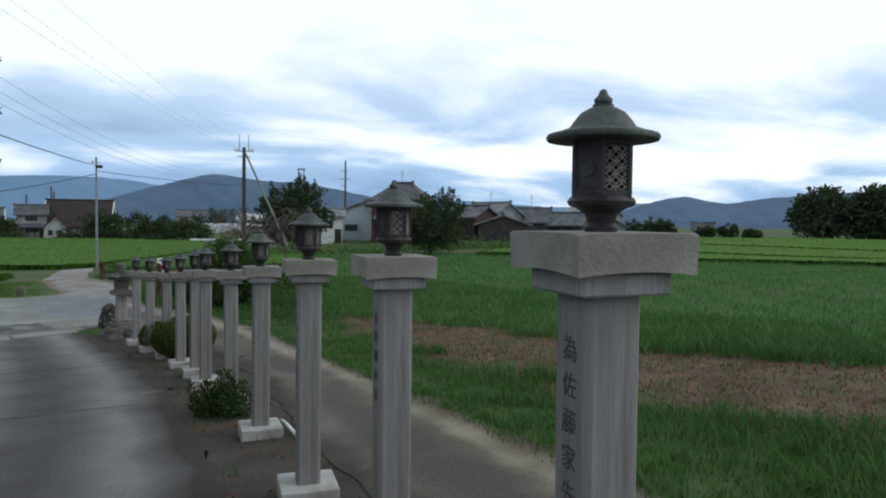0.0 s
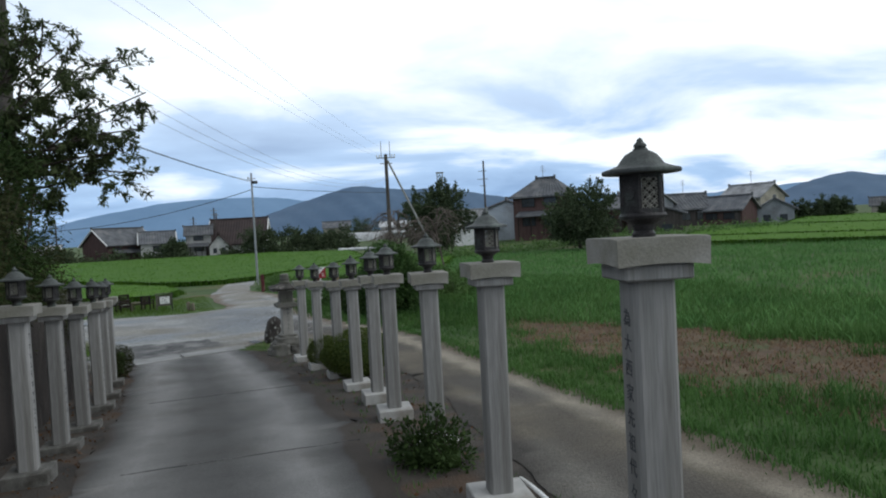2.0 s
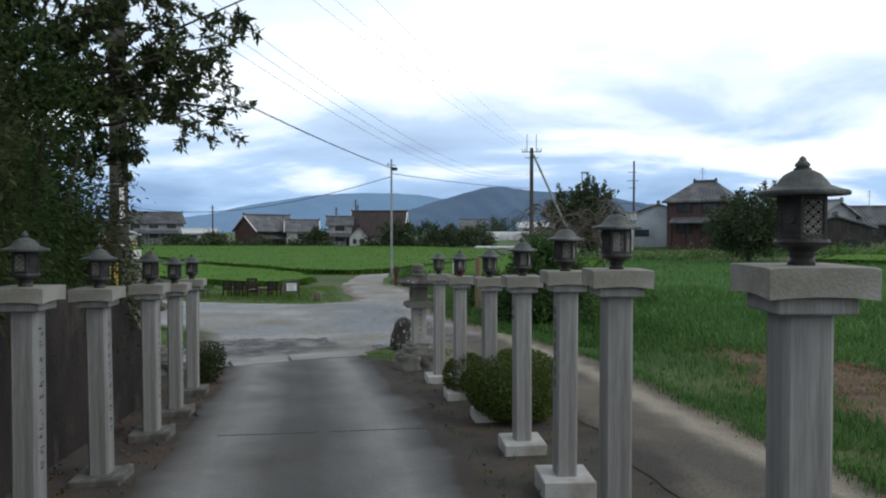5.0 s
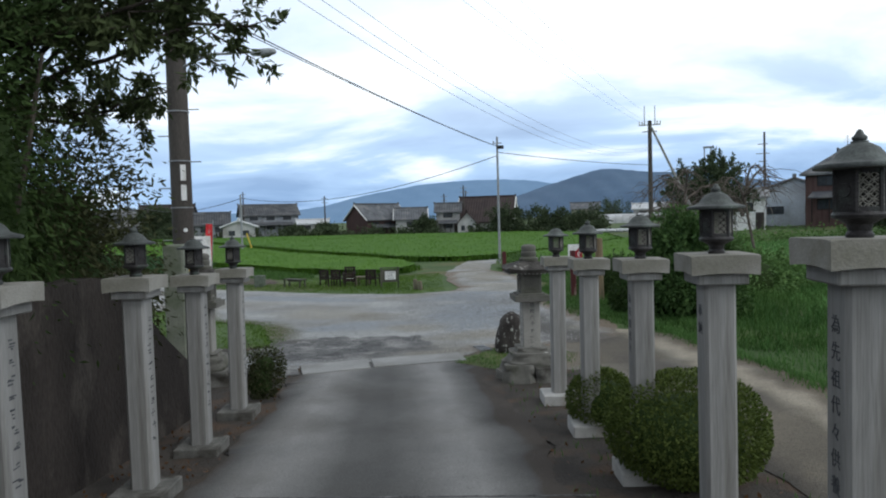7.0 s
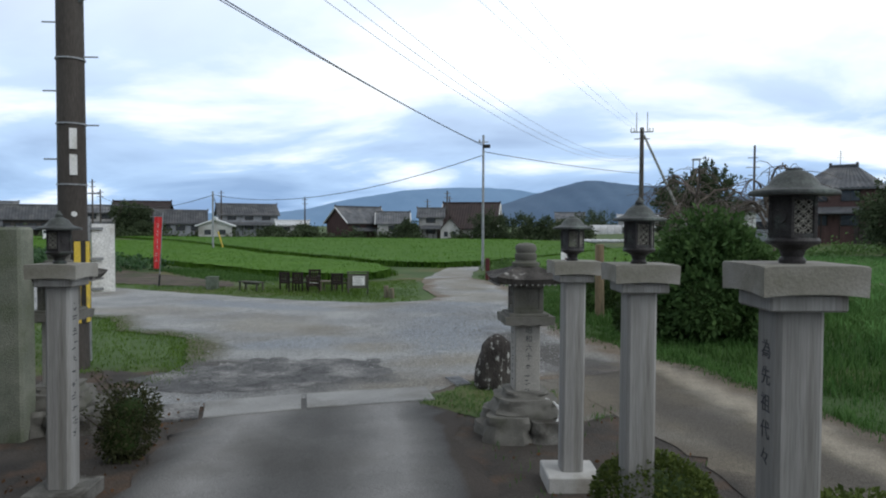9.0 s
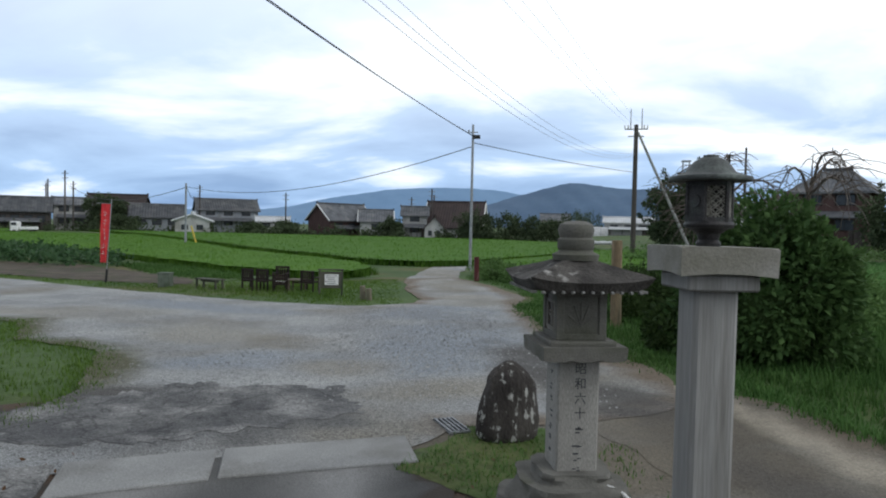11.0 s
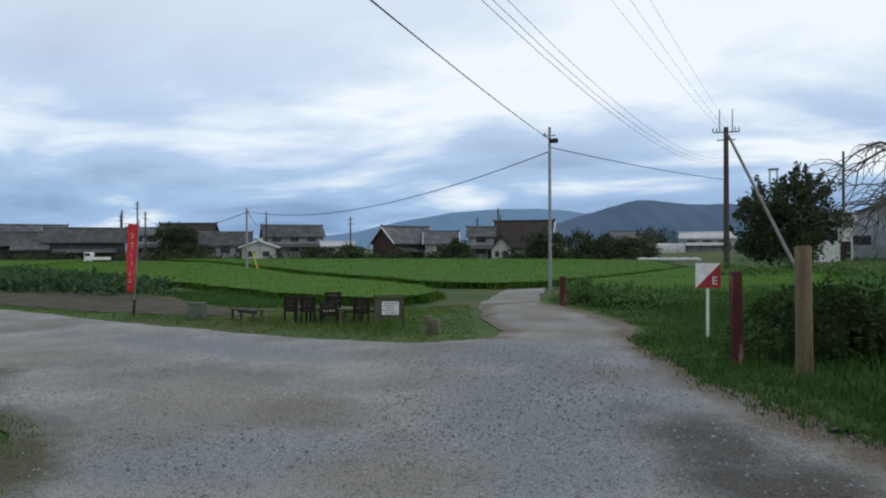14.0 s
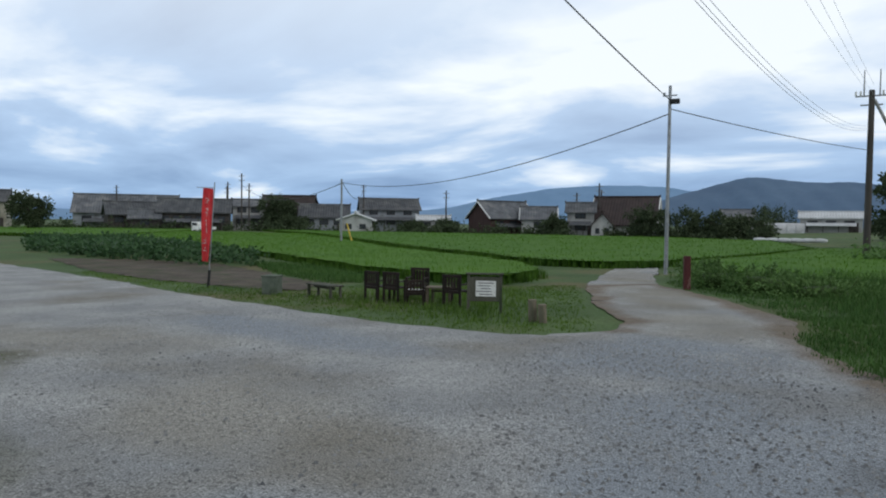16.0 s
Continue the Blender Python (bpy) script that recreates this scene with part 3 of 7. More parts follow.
def leaves(name, pts, size, mat, rng, parent=None, droop=0.3, narrow=0.45, normals=None):
    """Many small folded leaves at the given points."""
    n = len(pts)
    d = rng.normal(0, 1, (n, 3))
    if normals is not None:
        d = d * 0.7 + normals
    d[:, 2] -= droop
    d /= np.linalg.norm(d, axis=1)[:, None]
    s = np.cross(d, rng.normal(0, 1, (n, 3)))
    s /= np.linalg.norm(s, axis=1)[:, None]
    u = np.cross(s, d)
    L = (size * rng.uniform(0.6, 1.3, n))[:, None]
    P = np.empty((n, 4, 3))
    P[:, 0] = pts
    P[:, 1] = pts + d * L * 0.5 + s * L * narrow * 0.5 + u * L * 0.08
    P[:, 2] = pts + d * L
    P[:, 3] = pts + d * L * 0.5 - s * L * narrow * 0.5 + u * L * 0.08
    o = (np.arange(n) * 4)[:, None]
    F = np.concatenate([o + np.array([[0, 1, 2]]), o + np.array([[0, 2, 3]])])
    return raw(name, P.reshape(-1, 3), F, mat, parent)

# ---- ground, lane, plaza, fields ----
rng = np.random.default_rng(7)


def spaced(a, b, fine, growth, far):
    inner = list(np.arange(a, b + fine, fine))
    lo, hi, d = [a], [inner[-1]], fine
    while hi[-1] < far:
        d *= growth
        hi.append(hi[-1] + d)
        lo.append(lo[-1] - d)
    return np.array(lo[:0:-1] + inner + hi[1:])


gx_, gy_ = spaced(-30, 30, 0.6, 1.25, 4200), spaced(-12, 70, 0.6, 1.25, 4200)
GX, GY = np.meshgrid(gx_, gy_)
gidx = np.arange(GX.size).reshape(GX.shape)
gq = np.stack([gidx[:-1, :-1].ravel(), gidx[:-1, 1:].ravel(), gidx[1:, 1:].ravel(), gidx[1:, :-1].ravel()], 1)
tagged(raw("ground", np.stack([GX.ravel(), GY.ravel(), ground(GX, GY).ravel()], 1), gq, TURF, smooth=True),
       "uneven green grass and soil of open farmland", "ground", kind="structure")

LANE_L = [(1.35, -9), (1.15, -3), (0.85, 1.5), (0.42, 4.2), (0.06, 6.2), (-0.44, 8.2), (-1.13, 10.96), (-1.82, 13.1), (-2.38, 15.0), (-2.72, 16.0), (-3.05, 16.75)]
LANE_R = [(3.6, -9), (3.5, -3), (3.28, 1.0), (3.05, 3.5), (2.8, 5.42), (2.46, 7.26), (1.95, 9.96), (1.15, 12.91), (0.3, 15.2), (-0.4, 16.9), (-0.62, 17.4)]
def line_distance(x, y, line):
    d = np.full(x.shape, 1e9)
    for (ax, ay), (bx, by) in zip(line, line[1:]):
        t = np.clip(((x - ax) * (bx - ax) + (y - ay) * (by - ay)) / ((bx - ax) ** 2 + (by - ay) ** 2), 0, 1)
        d = np.minimum(d, np.hypot(x - ax - t * (bx - ax), y - ay - t * (by - ay)))
    return d


lane = sheet("lane", LANE_L + LANE_R[::-1], 0.22, 0.018, ASPHALT, 0.12, 1.4)
lv = np.empty(len(lane.data.vertices) * 3, np.float32)
lane.data.vertices.foreach_get("co", lv)
lv = lv.reshape(-1, 3)
dl, dr = line_distance(lv[:, 0], lv[:, 1], LANE_L), line_distance(lv[:, 0], lv[:, 1], LANE_R)
lane.data.attributes.new("across", "FLOAT", "POINT").data.foreach_set("value", (dl / (dl + dr + 1e-6)).astype(np.float32))
tagged(lane, "worn grey asphalt lane with paler wheel tracks", "lane", kind="structure")

TRACK_L = [(4.75, -9), (4.5, -2), (4.1, 2), (3.73, 5.1), (3.51, 7.5), (3.1, 11.2), (2.11, 15.2), (1.36, 17.04), (0.9, 18.0)]
TRACK_R = [(7.0, -9), (6.05, -2), (5.5, 2), (5.2, 4.7), (4.95, 7.1), (4.62, 9.4), (4.24, 11.6), (3.88, 13.4), (3.4, 15.6), (3.0, 16.9), (2.34, 18.5), (1.9, 19.7), (1.35, 21.0), (0.55, 22.9)]
TRACK_OUT = [(x + 0.3 + 0.35 * min(1.0, max(0.0, (y - 11) / 5)), y + 0.15) for x, y in TRACK_R]
track = sheet("track", TRACK_L + [(-0.4, 19.6), (-0.4, 21.2)] + TRACK_OUT[-3::-1], 0.22, 0.018, TRACK, 0.10, 1.1)
tagged(track, "compacted grey earth farm track beside the lantern row", "track", kind="structure")
tagged(sheet("verge_right", [(x - 0.45, y) for x, y in LANE_R] + [(x + 0.45, y) for x, y in TRACK_L[::-1]], 0.22, 0.010, SOIL, 0.10, 1.7), "bare dark soil with fallen leaves under the lantern posts", "verge", kind="structure")
WALL_LINE = [(0.9, -9), (0.55, -2), (0.05, 3), (-1.25, 7.5), (-1.9, 9.9), (-2.75, 13.0), (-3.1, 14.6), (-3.6, 16.2)]
tagged(sheet("verge_left", [(x + 0.45, y) for x, y in LANE_L] + WALL_LINE[::-1], 0.22, 0.010, SOIL, 0.08, 1.7), "bare dark soil with fallen leaves beside the lane", "verge", kind="structure")

tagged(sheet("lantern_ground", [(-2.8, 12.6), (-4.6, 12.9), (-6.3, 16.4), (-5.5, 17.5), (-4.4, 17.9), (-3.4, 17.2), (-2.6, 16.1)], 0.22, 0.008, SOIL, 0.15, 1.6), "bare dark soil round the stone lantern", "soil", kind="structure")

tagged(sheet("boulder_ground", [(-0.75, 17.2), (0.3, 16.7), (1.2, 16.8), (1.9, 18.4), (1.0, 19.4), (-0.8, 19.0)], 0.22, 0.014, TRACK, 0.15, 1.6), "bare grey earth round the standing stone", "soil", kind="structure")
x, y = scatter([(-0.55, 17.2), (0.1, 16.6), (0.9, 16.9), (1.0, 18.0), (0.2, 18.3), (-0.4, 18.0)], 75, rng)
tagged(blades("stone_weeds", x, y, 0.06, 0.010, ISLAND_GRASS, rng, 5, 0.06, 0.9), "short green weeds round the standing stone", "weeds", kind="stuff")

PLAZA = [(-0.72, 17.55), (-0.5, 18.1), (0.6, 18.5), (1.6, 19.6), (1.42, 21.0), (0.6, 22.9), (-0.08, 24.3), (-0.76, 26.4), (-1.24, 28.3), (-1.1, 30.6), (-2.5, 34.2), (-4.5, 38.4),
         (-5.2, 42), (-5.6, 46), (-6.4, 50), (-7.6, 48), (-7.1, 42.9), (-6.3, 37.0), (-4.7, 31.5), (-3.7, 29.4), (-3.64, 28.1), (-4.6, 26.9), (-6.8, 27.1), (-9.9, 28.0),
         (-14, 29.1), (-22.4, 32.3), (-40, 38), (-60, 41), (-60, 26), (-30, 21.5), (-14, 21), (-9, 22.2), (-7.5, 20.6), (-5.9, 20.3), (-5.2, 19.4), (-4.5, 18.4), (-3.9, 16.3), (-3.0, 16.25), (-2.0, 16.85)]
def zone(ob, name, parts):
    """Writes a ground zone on a mesh: soft discs of x, y, radius across, radius along, turn."""
    co = np.empty(len(ob.data.vertices) * 3, np.float32)
    ob.data.vertices.foreach_get("co", co)
    co = co.reshape(-1, 3)
    v = np.zeros(len(co))
    for cx, cy, rx, ry, turn in parts:
        t = radians(turn)
        u = ((co[:, 0] - cx) * math.cos(t) + (co[:, 1] - cy) * math.sin(t)) / rx
        w = (-(co[:, 0] - cx) * math.sin(t) + (co[:, 1] - cy) * math.cos(t)) / ry
        v = np.maximum(v, 1 - ramp01(0.3, 1.3, np.hypot(u, w)))
    ob.data.attributes.new(name, "FLOAT", "POINT").data.foreach_set("value", v.astype(np.float32))


def edge_zone(ob, name, line, width):
    co = np.empty(len(ob.data.vertices) * 3, np.float32)
    ob.data.vertices.foreach_get("co", co)
    co = co.reshape(-1, 3)
    v = 1 - ramp01(0.15 * width, width, line_distance(co[:, 0], co[:, 1], line))
    ob.data.attributes.new(name, "FLOAT", "POINT").data.foreach_set("value", v.astype(np.float32))


yard = sheet("gravel_yard", PLAZA, 0.24, 0.022, GRAVEL, 0.12, 0.9)
zone(yard, "bluestone", [(-1.6, 22.5, 1.5, 3.2, 12), (-2.6, 26.0, 1.8, 2.2, 20), (-3.6, 20.3, 1.4, 0.7, 30), (-8, 25.6, 3.5, 0.9, -15)])
zone(yard, "ochre", [(-5.2, 22.0, 1.6, 1.2, 0), (-2.4, 20.2, 0.9, 0.6, 0), (-9, 23.6, 2.5, 1.2, 0), (-0.7, 19.6, 1.0, 0.7, 30), (-2.3, 29.6, 1.5, 2.2, 20), (-4.4, 35.0, 1.6, 4.0, 25), (-6.0, 42.0, 1.2, 5.0, 12)])
edge_zone(yard, "earth", [(-0.5, 18.1), (0.6, 18.5), (1.6, 19.6), (1.7, 20.2), (1.2, 21.2), (0.4, 22.8), (-0.15, 24.3), (-0.7, 26.4), (-1.15, 28.4), (-1.2, 30.6), (-2.5, 34.2), (-4.6, 38.6), (-6.2, 37.0), (-4.7, 31.5), (-3.7, 29.4), (-3.7, 28.3)], 0.7)
zone(yard, "damp", [(-0.05, 21.1, 0.7, 2.1, 22), (0.7, 19.6, 0.8, 1.4, 35), (-4.0, 18.2, 1.2, 0.5, 10)])
edge_zone(track, "pale", TRACK_R, 0.40)
edge_zone(track, "earth", TRACK_OUT, 0.6)
edge_zone(track, "soil", TRACK_L[:-2], 0.5)
edge_zone(yard, "moss", [(-14, 21), (-9, 22.2), (-7.5, 20.6), (-5.9, 20.3), (-5.2, 19.4), (-4.5, 18.4)], 0.9)
zone(track, "damp", [(4.55, 4.5, 0.45, 4.5, 6), (3.9, 10.5, 0.4, 3.0, 14), (2.4, 16.5, 0.45, 3.0, 30), (0.9, 19.6, 0.7, 1.6, 35)])
tagged(yard, "pale grey crushed gravel yard with tyre marks", "gravel", kind="structure")
zone(yard, "tar", [(-3.0, 17.7, 1.9, 1.2, 8), (-1.9, 17.9, 0.8, 0.5, 20)])
tagged(sheet("asphalt_patch", [(-4.5, 17.2), (-4.2, 18.05), (-3.4, 18.95), (-2.8, 19.05), (-1.98, 19.2), (-1.42, 18.35), (-1.75, 17.85), (-2.35, 17.3), (-3.15, 16.75), (-4.0, 16.8)], 0.10, 0.026, PATCH, 0.2, 3.0),
       "cracked dark asphalt patch in the gravel", "asphalt", kind="structure")

# joints across the concrete lane
for (ax, ay), (bx, by) in (((0.15, 7.55), (2.3, 7.95)), ((0.78, 2.6), (3.1, 2.75)), ((-0.95, 11.6), (1.5, 12.1))):
    bm = bmesh.new()
    rj = random.Random(int(ay * 10))
    edge = []
    for k in range(23):
        t = k / 22
        x0, y0 = ax + (bx - ax) * t, ay + (by - ay) * t + rj.uniform(-0.012, 0.012)
        w0 = 0.008 + rj.uniform(0, 0.006)
        edge.append([bm.verts.new((x0, y0 + d, gz(x0, y0 + d) + h)) for d, h in ((-w0, 0.0225), (w0, 0.0225), (w0, 0.012), (-w0, 0.012))])
    for p, q in zip(edge, edge[1:]):
        for i in range(4):
            bm.faces.new((p[i], q[i], q[(i + 1) % 4], p[(i + 1) % 4]))
    tagged(part("lane_joint", bm, PATCH), "dark dirt-filled joint across the lane", "joint", "lane joints", "structure")

# cover slabs over the ditch
for name, quad, mat, lab in (("cover_slab", ((-1.80, 16.50), (-0.60, 17.18), (-0.86, 17.74), (-2.07, 17.05)), CONCRETE, "pale concrete cover slab over the ditch"),
                             ("cover_slab", ((-2.62, 15.90), (-1.84, 16.46), (-2.11, 17.02), (-2.96, 16.47)), CONCRETE, "pale concrete cover slab with a cracked corner"),
                             ("cover_slab", ((-3.45, 15.35), (-2.66, 15.88), (-2.99, 16.43), (-3.75, 15.95)), PATCH, "rusty dark cover plate over the ditch")):
    bm = bmesh.new()
    zz = [gz(*p) for p in quad]
    top = [bm.verts.new((p[0], p[1], z + 0.035)) for p, z in zip(quad, zz)]
    bot = [bm.verts.new((p[0], p[1], z - 0.08)) for p, z in zip(quad, zz)]
    bm.faces.new(top)
    bm.faces.new(bot[::-1])
    for i in range(4):
        bm.faces.new((bot[i], bot[(i + 1) % 4], top[(i + 1) % 4], top[i]))
    bmesh.ops.bevel(bm, geom=bm.edges[:], offset=0.008, segments=1, affect="EDGES")
    tagged(part(name, bm, mat), lab, "cover slab", "ditch covers", "structure")

# ---- fields of rice and grass ----
PADDY_A = [(-60, 64), (-36, 52.5), (-26.6, 46.4), (-18.6, 40.9), (-14, 37.9), (-9.9, 35.4), (-8.3, 35.0), (-8.6, 39.8), (-10.9, 44.6), (-16.3, 49.4), (-25.5, 57.8), (-41.8, 75.2), (-58, 91), (-80, 90)]
PADDY_B = [(-6.4, 47.5), (-7.6, 46.6), (-10.7, 46.8), (-16.3, 52), (-25.5, 60.5), (-58, 94), (-95, 122), (-60, 118), (-35, 119), (-15, 117), (-2, 100), (1, 75), (-3.5, 58)]
PADDY_C = [(-130, 60), (-60, 62), (-80, 92), (-100, 118), (-125, 108), (-170, 90)]
PADDY_D = [(9, 27), (14, 22), (40, 30), (75, 45), (110, 80), (70, 88), (45, 80), (26, 66), (15, 60), (10, 45)]


def paddy(name, poly, step, high, density, each, label, width=0.02):
    """A paddy: a bumpy body of rice at crop height with tufts over it."""
    ob = sheet(name, poly, step, high * 0.72, RICE, 0.25, 0.6, 0.03)
    tagged(ob, label, "rice paddy", "rice paddies", "stuff")
    x, y = scatter(poly, density, rng)
    blades("rice", x, y, high, width, RICE, rng, each, 0.10, 0.45, parent=ob)
    # the crop's standing edge, its shade put into darker blades
    p = np.asarray(poly, float)
    ex, ey = [], []
    for a, b in zip(p, np.roll(p, -1, 0)):
        n = int(np.hypot(*(b - a)) * 9)
        t = rng.uniform(0, 1, n)[:, None]
        e_ = a + (b - a) * t
        ex.append(e_[:, 0] + rng.normal(0, 0.12, n))
        ey.append(e_[:, 1] + rng.normal(0, 0.12, n))
    blades("rice_edge", np.concatenate(ex), np.concatenate(ey), high * 0.85, width * 1.4, RICE_EDGE, rng, 6, 0.10, 0.4, parent=ob)
    return ob


paddy("rice_paddy", PADDY_A, 0.8, 0.40, 16, 4, "bright green rice standing in a flooded paddy", 0.022)
paddy("rice_paddy", PADDY_B, 1.2, 0.42, 2.6, 4, "bright green ripening rice beyond a grassy bank", 0.06)
paddy("rice_paddy", PADDY_C, 1.5, 0.45, 0.8, 4, "green rice paddy before the village houses", 0.09)

paddy("rice_paddy", [(-5.0, 51), (-4.2, 45), (-1.0, 42), (3, 42.5), (7, 50), (9, 62), (5, 78), (1, 76), (-2.6, 59)], 1.0, 0.36, 5, 4, "bright green rice beyond the bend of the track", 0.05)
x, y = scatter([(-21.8, 40.4), (-17, 36.5), (-12.5, 33.2), (-11.4, 34.4), (-14, 37.5), (-18.6, 40.5)], 40, rng)
tagged(blades("bed_grass", x, y, 0.2, 0.018, BANK_GRASS, rng, 5, 0.1, 0.9), "rough green grass between vegetable bed and rice", "grass", kind="stuff")

RIGHT_FIELD = [(6.6, -6), (5.55, 3), (5.3, 5.0), (5.05, 7.4), (4.72, 9.7), (4.38, 11.9), (4.15, 13.6), (3.75, 15.8), (3.4, 17.1), (2.75, 18.9), (1.55, 21.0), (0.6, 22.8), (0.05, 24.3), (-0.5, 26.4), (-0.85, 28.3), (-0.8, 30.6),
               (-2.2, 34.2), (-4.2, 38.4), (-4.8, 43), (-5.0, 50), (-2, 60), (4, 80), (30, 76), (60, 75), (90, 60), (60, 20), (30, -6)]
CUT = [(5.8, 19.4), (5.5, 16), (5.6, 13), (5.9, 10.5), (6.1, 8.3), (6.7, 6.2), (7.6, 3.0), (9.5, 2.0), (11.5, 5.0), (9.8, 9.6), (9.2, 14.2), (7.6, 17.4)]
BROWN = tagged(sheet("cut_strip", CUT, 0.25, 0.010, BROWN_SOIL, 0.6, 0.8, 0.0), "brown strip of cut dry grass and soil", "bare strip", kind="structure")


def outside_cut(x, y):
    return inside_distance(x, y, CUT) + 0.9 * wobble(x, y, 0.8) < 0.25


near_f = RIGHT_FIELD[:17] + [(10, 36), (15, 24), (15, -6)]
x, y = scatter(near_f, 150, rng, lambda a, b: outside_cut(a, b) & ((np.hypot(a - 5, b - 6) < 8) | (rng.uniform(0, 1, a.shape) < 0.32)))
d_edge = inside_distance(x, y, RIGHT_FIELD)
field = blades("field_grass", x, y, (0.11 + 0.15 * ramp01(0.3, 2.5, d_edge)) * (0.85 + 0.45 * wobble(x, y, 1.9) + 0.3 * wobble(y, x, 5.0)).clip(0.35, 1.6), 0.012, GRASS, rng, 5, 0.07, 1.0)
tagged(field, "lush green meadow grass of uneven height", "grass", kind="stuff")
far_f = [(9, 2), (9.5, 12), (6, 19), (5, 24), (8, 38), (4, 50), (4, 80), (30, 76), (60, 75), (90, 60), (60, 20), (30, 0)]
x, y = scatter(far_f, 9, rng, lambda a, b: outside_cut(a, b) & (np.hypot(a - 3, b) < 65))
tagged(blades("tall_field_grass", x, y, 0.26 * (0.9 + 0.4 * wobble(x, y, 0.9) + 0.25 * wobble(y, x, 3.0)).clip(0.4, 1.6), 0.030, GRASS_LONG, rng, 5, 0.2, 1.5), "tall green grass filling the field", "grass", kind="stuff")
x, y = scatter(CUT, 55, rng)
tagged(blades("cut_grass", x, y, 0.075, 0.018, STRAW, rng, 4, 0.12, 2.6), "dry brown cut grass lying on soil", "dry grass", kind="stuff")
x, y = scatter(CUT, 5, rng)
tagged(blades("regrown_grass", x, y, 0.13, 0.013, GRASS, rng, 6, 0.12, 0.8), "sparse green grass sprouting through cut straw", "grass", kind="stuff")
# bank between the yard and the fields on the other side
GREEN_R = [(3.0, 18.6), (1.35, 21.0), (0.38, 22.6), (-0.25, 24.2), (-0.85, 26.4), (-1.15, 28.4), (-0.9, 30.7), (-2.3, 34.3), (-4.3, 38.6), (-4.8, 44), (6, 52), (9, 36), (7, 24), (6, 18)]
x, y = scatter(GREEN_R, 95, rng, lambda a, b: (inside_distance(a, b, GREEN_R) < 1.3) & (b < 32) | (rng.uniform(0, 1, a.shape) < 0.30))
d_edge = inside_distance(x, y, GREEN_R)
tagged(blades("bank_grass", x, y, (0.10 + 0.34 * ramp01(0.5, 3.0, d_edge)) * (0.9 + 0.4 * wobble(x, y, 1.3) + 0.25 * wobble(y, x, 4.0)).clip(0.35, 1.6), 0.016, BANK_GRASS, rng, 5, 0.09, 0.9), "thick green weeds on the bank beside the yard", "grass", kind="stuff")
ISLAND = [(-3.9, 28.0), (-4.7, 27.1), (-6.8, 27.3), (-9.9, 28.2), (-14, 29.3), (-22, 32.5), (-22, 33.3), (-17.1, 31.5), (-13.3, 30.6), (-11, 30.9), (-11.5, 34.6), (-8.2, 34.8), (-6.6, 37), (-5.0, 31.8)]
x, y = scatter(ISLAND, 55, rng)
d_edge = inside_distance(x, y, ISLAND)
tagged(blades("island_grass", x, y, 0.05 + 0.12 * ramp01(0.3, 2.5, d_edge), 0.014, ISLAND_GRASS, rng, 5, 0.07, 0.8), "short trodden green grass round the benches", "grass", kind="stuff")
LEFT_ISLE = [(-4.35, 18.5), (-5.2, 19.3), (-5.9, 20.1), (-7.5, 20.5), (-9, 21.8), (-14, 20.6), (-14, 17), (-5.2, 17.2)]
x, y = scatter(LEFT_ISLE, 60, rng)
isle_edge = np.array([(-14, 21), (-9, 22.2), (-7.5, 20.6), (-5.9, 20.3), (-5.2, 19.4), (-4.5, 18.4), (-4.1, 17.2)])
for (ax, ay), (bx, by) in zip(isle_edge, isle_edge[1:]):
    t = rng.uniform(0, 1, int(np.hypot(bx - ax, by - ay) * 70))
    x, y = np.concatenate([x, ax + (bx - ax) * t + rng.normal(0, 0.13, len(t))]), np.concatenate([y, ay + (by - ay) * t + rng.normal(0, 0.13, len(t))])
tagged(blades("isle_grass", x, y, 0.07, 0.010, ISLAND_GRASS, rng, 5, 0.06, 0.8), "mown green grass patch beside the pole", "grass", kind="stuff")
x, y = scatter(LANE_R[2:] + TRACK_L[:1:-1], 9, rng)
tagged(blades("verge_weeds", x, y, 0.09, 0.008, GRASS, rng, 6, 0.05, 0.8), "scattered small weeds on bare soil", "weeds", kind="stuff")
e_ = np.array([(a + (b - a) * t) for a, b in zip(np.array(TRACK_R[:-1]), np.array(TRACK_R[1:])) for t in rng.uniform(0, 1, 70)])
tagged(blades("edge_grass", e_[:, 0] + 0.30 + 0.35 * np.clip((e_[:, 1] - 11) / 5, 0, 1) + rng.normal(0, 0.08, len(e_)), e_[:, 1] + 0.1, 0.12, 0.010, GRASS, rng, 7, 0.07, 0.9), "green grass along the track edge", "grass", kind="stuff")
# fallen leaves on both verges
for nm, poly in (("fallen_leaves", LANE_R[2:] + TRACK_L[:1:-1]), ("fallen_leaves", LANE_L[3:] + WALL_LINE[:2:-1])):
    x, y = scatter(poly, 14 if poly[0] == LANE_R[2] else 60, rng)
    tagged(leaves(nm, np.stack([x, y, ground(x, y) + 0.03], 1), 0.04, FALLEN, rng, droop=0.0, narrow=0.6), "brown fallen leaves scattered on the soil", "fallen leaves", kind="stuff")

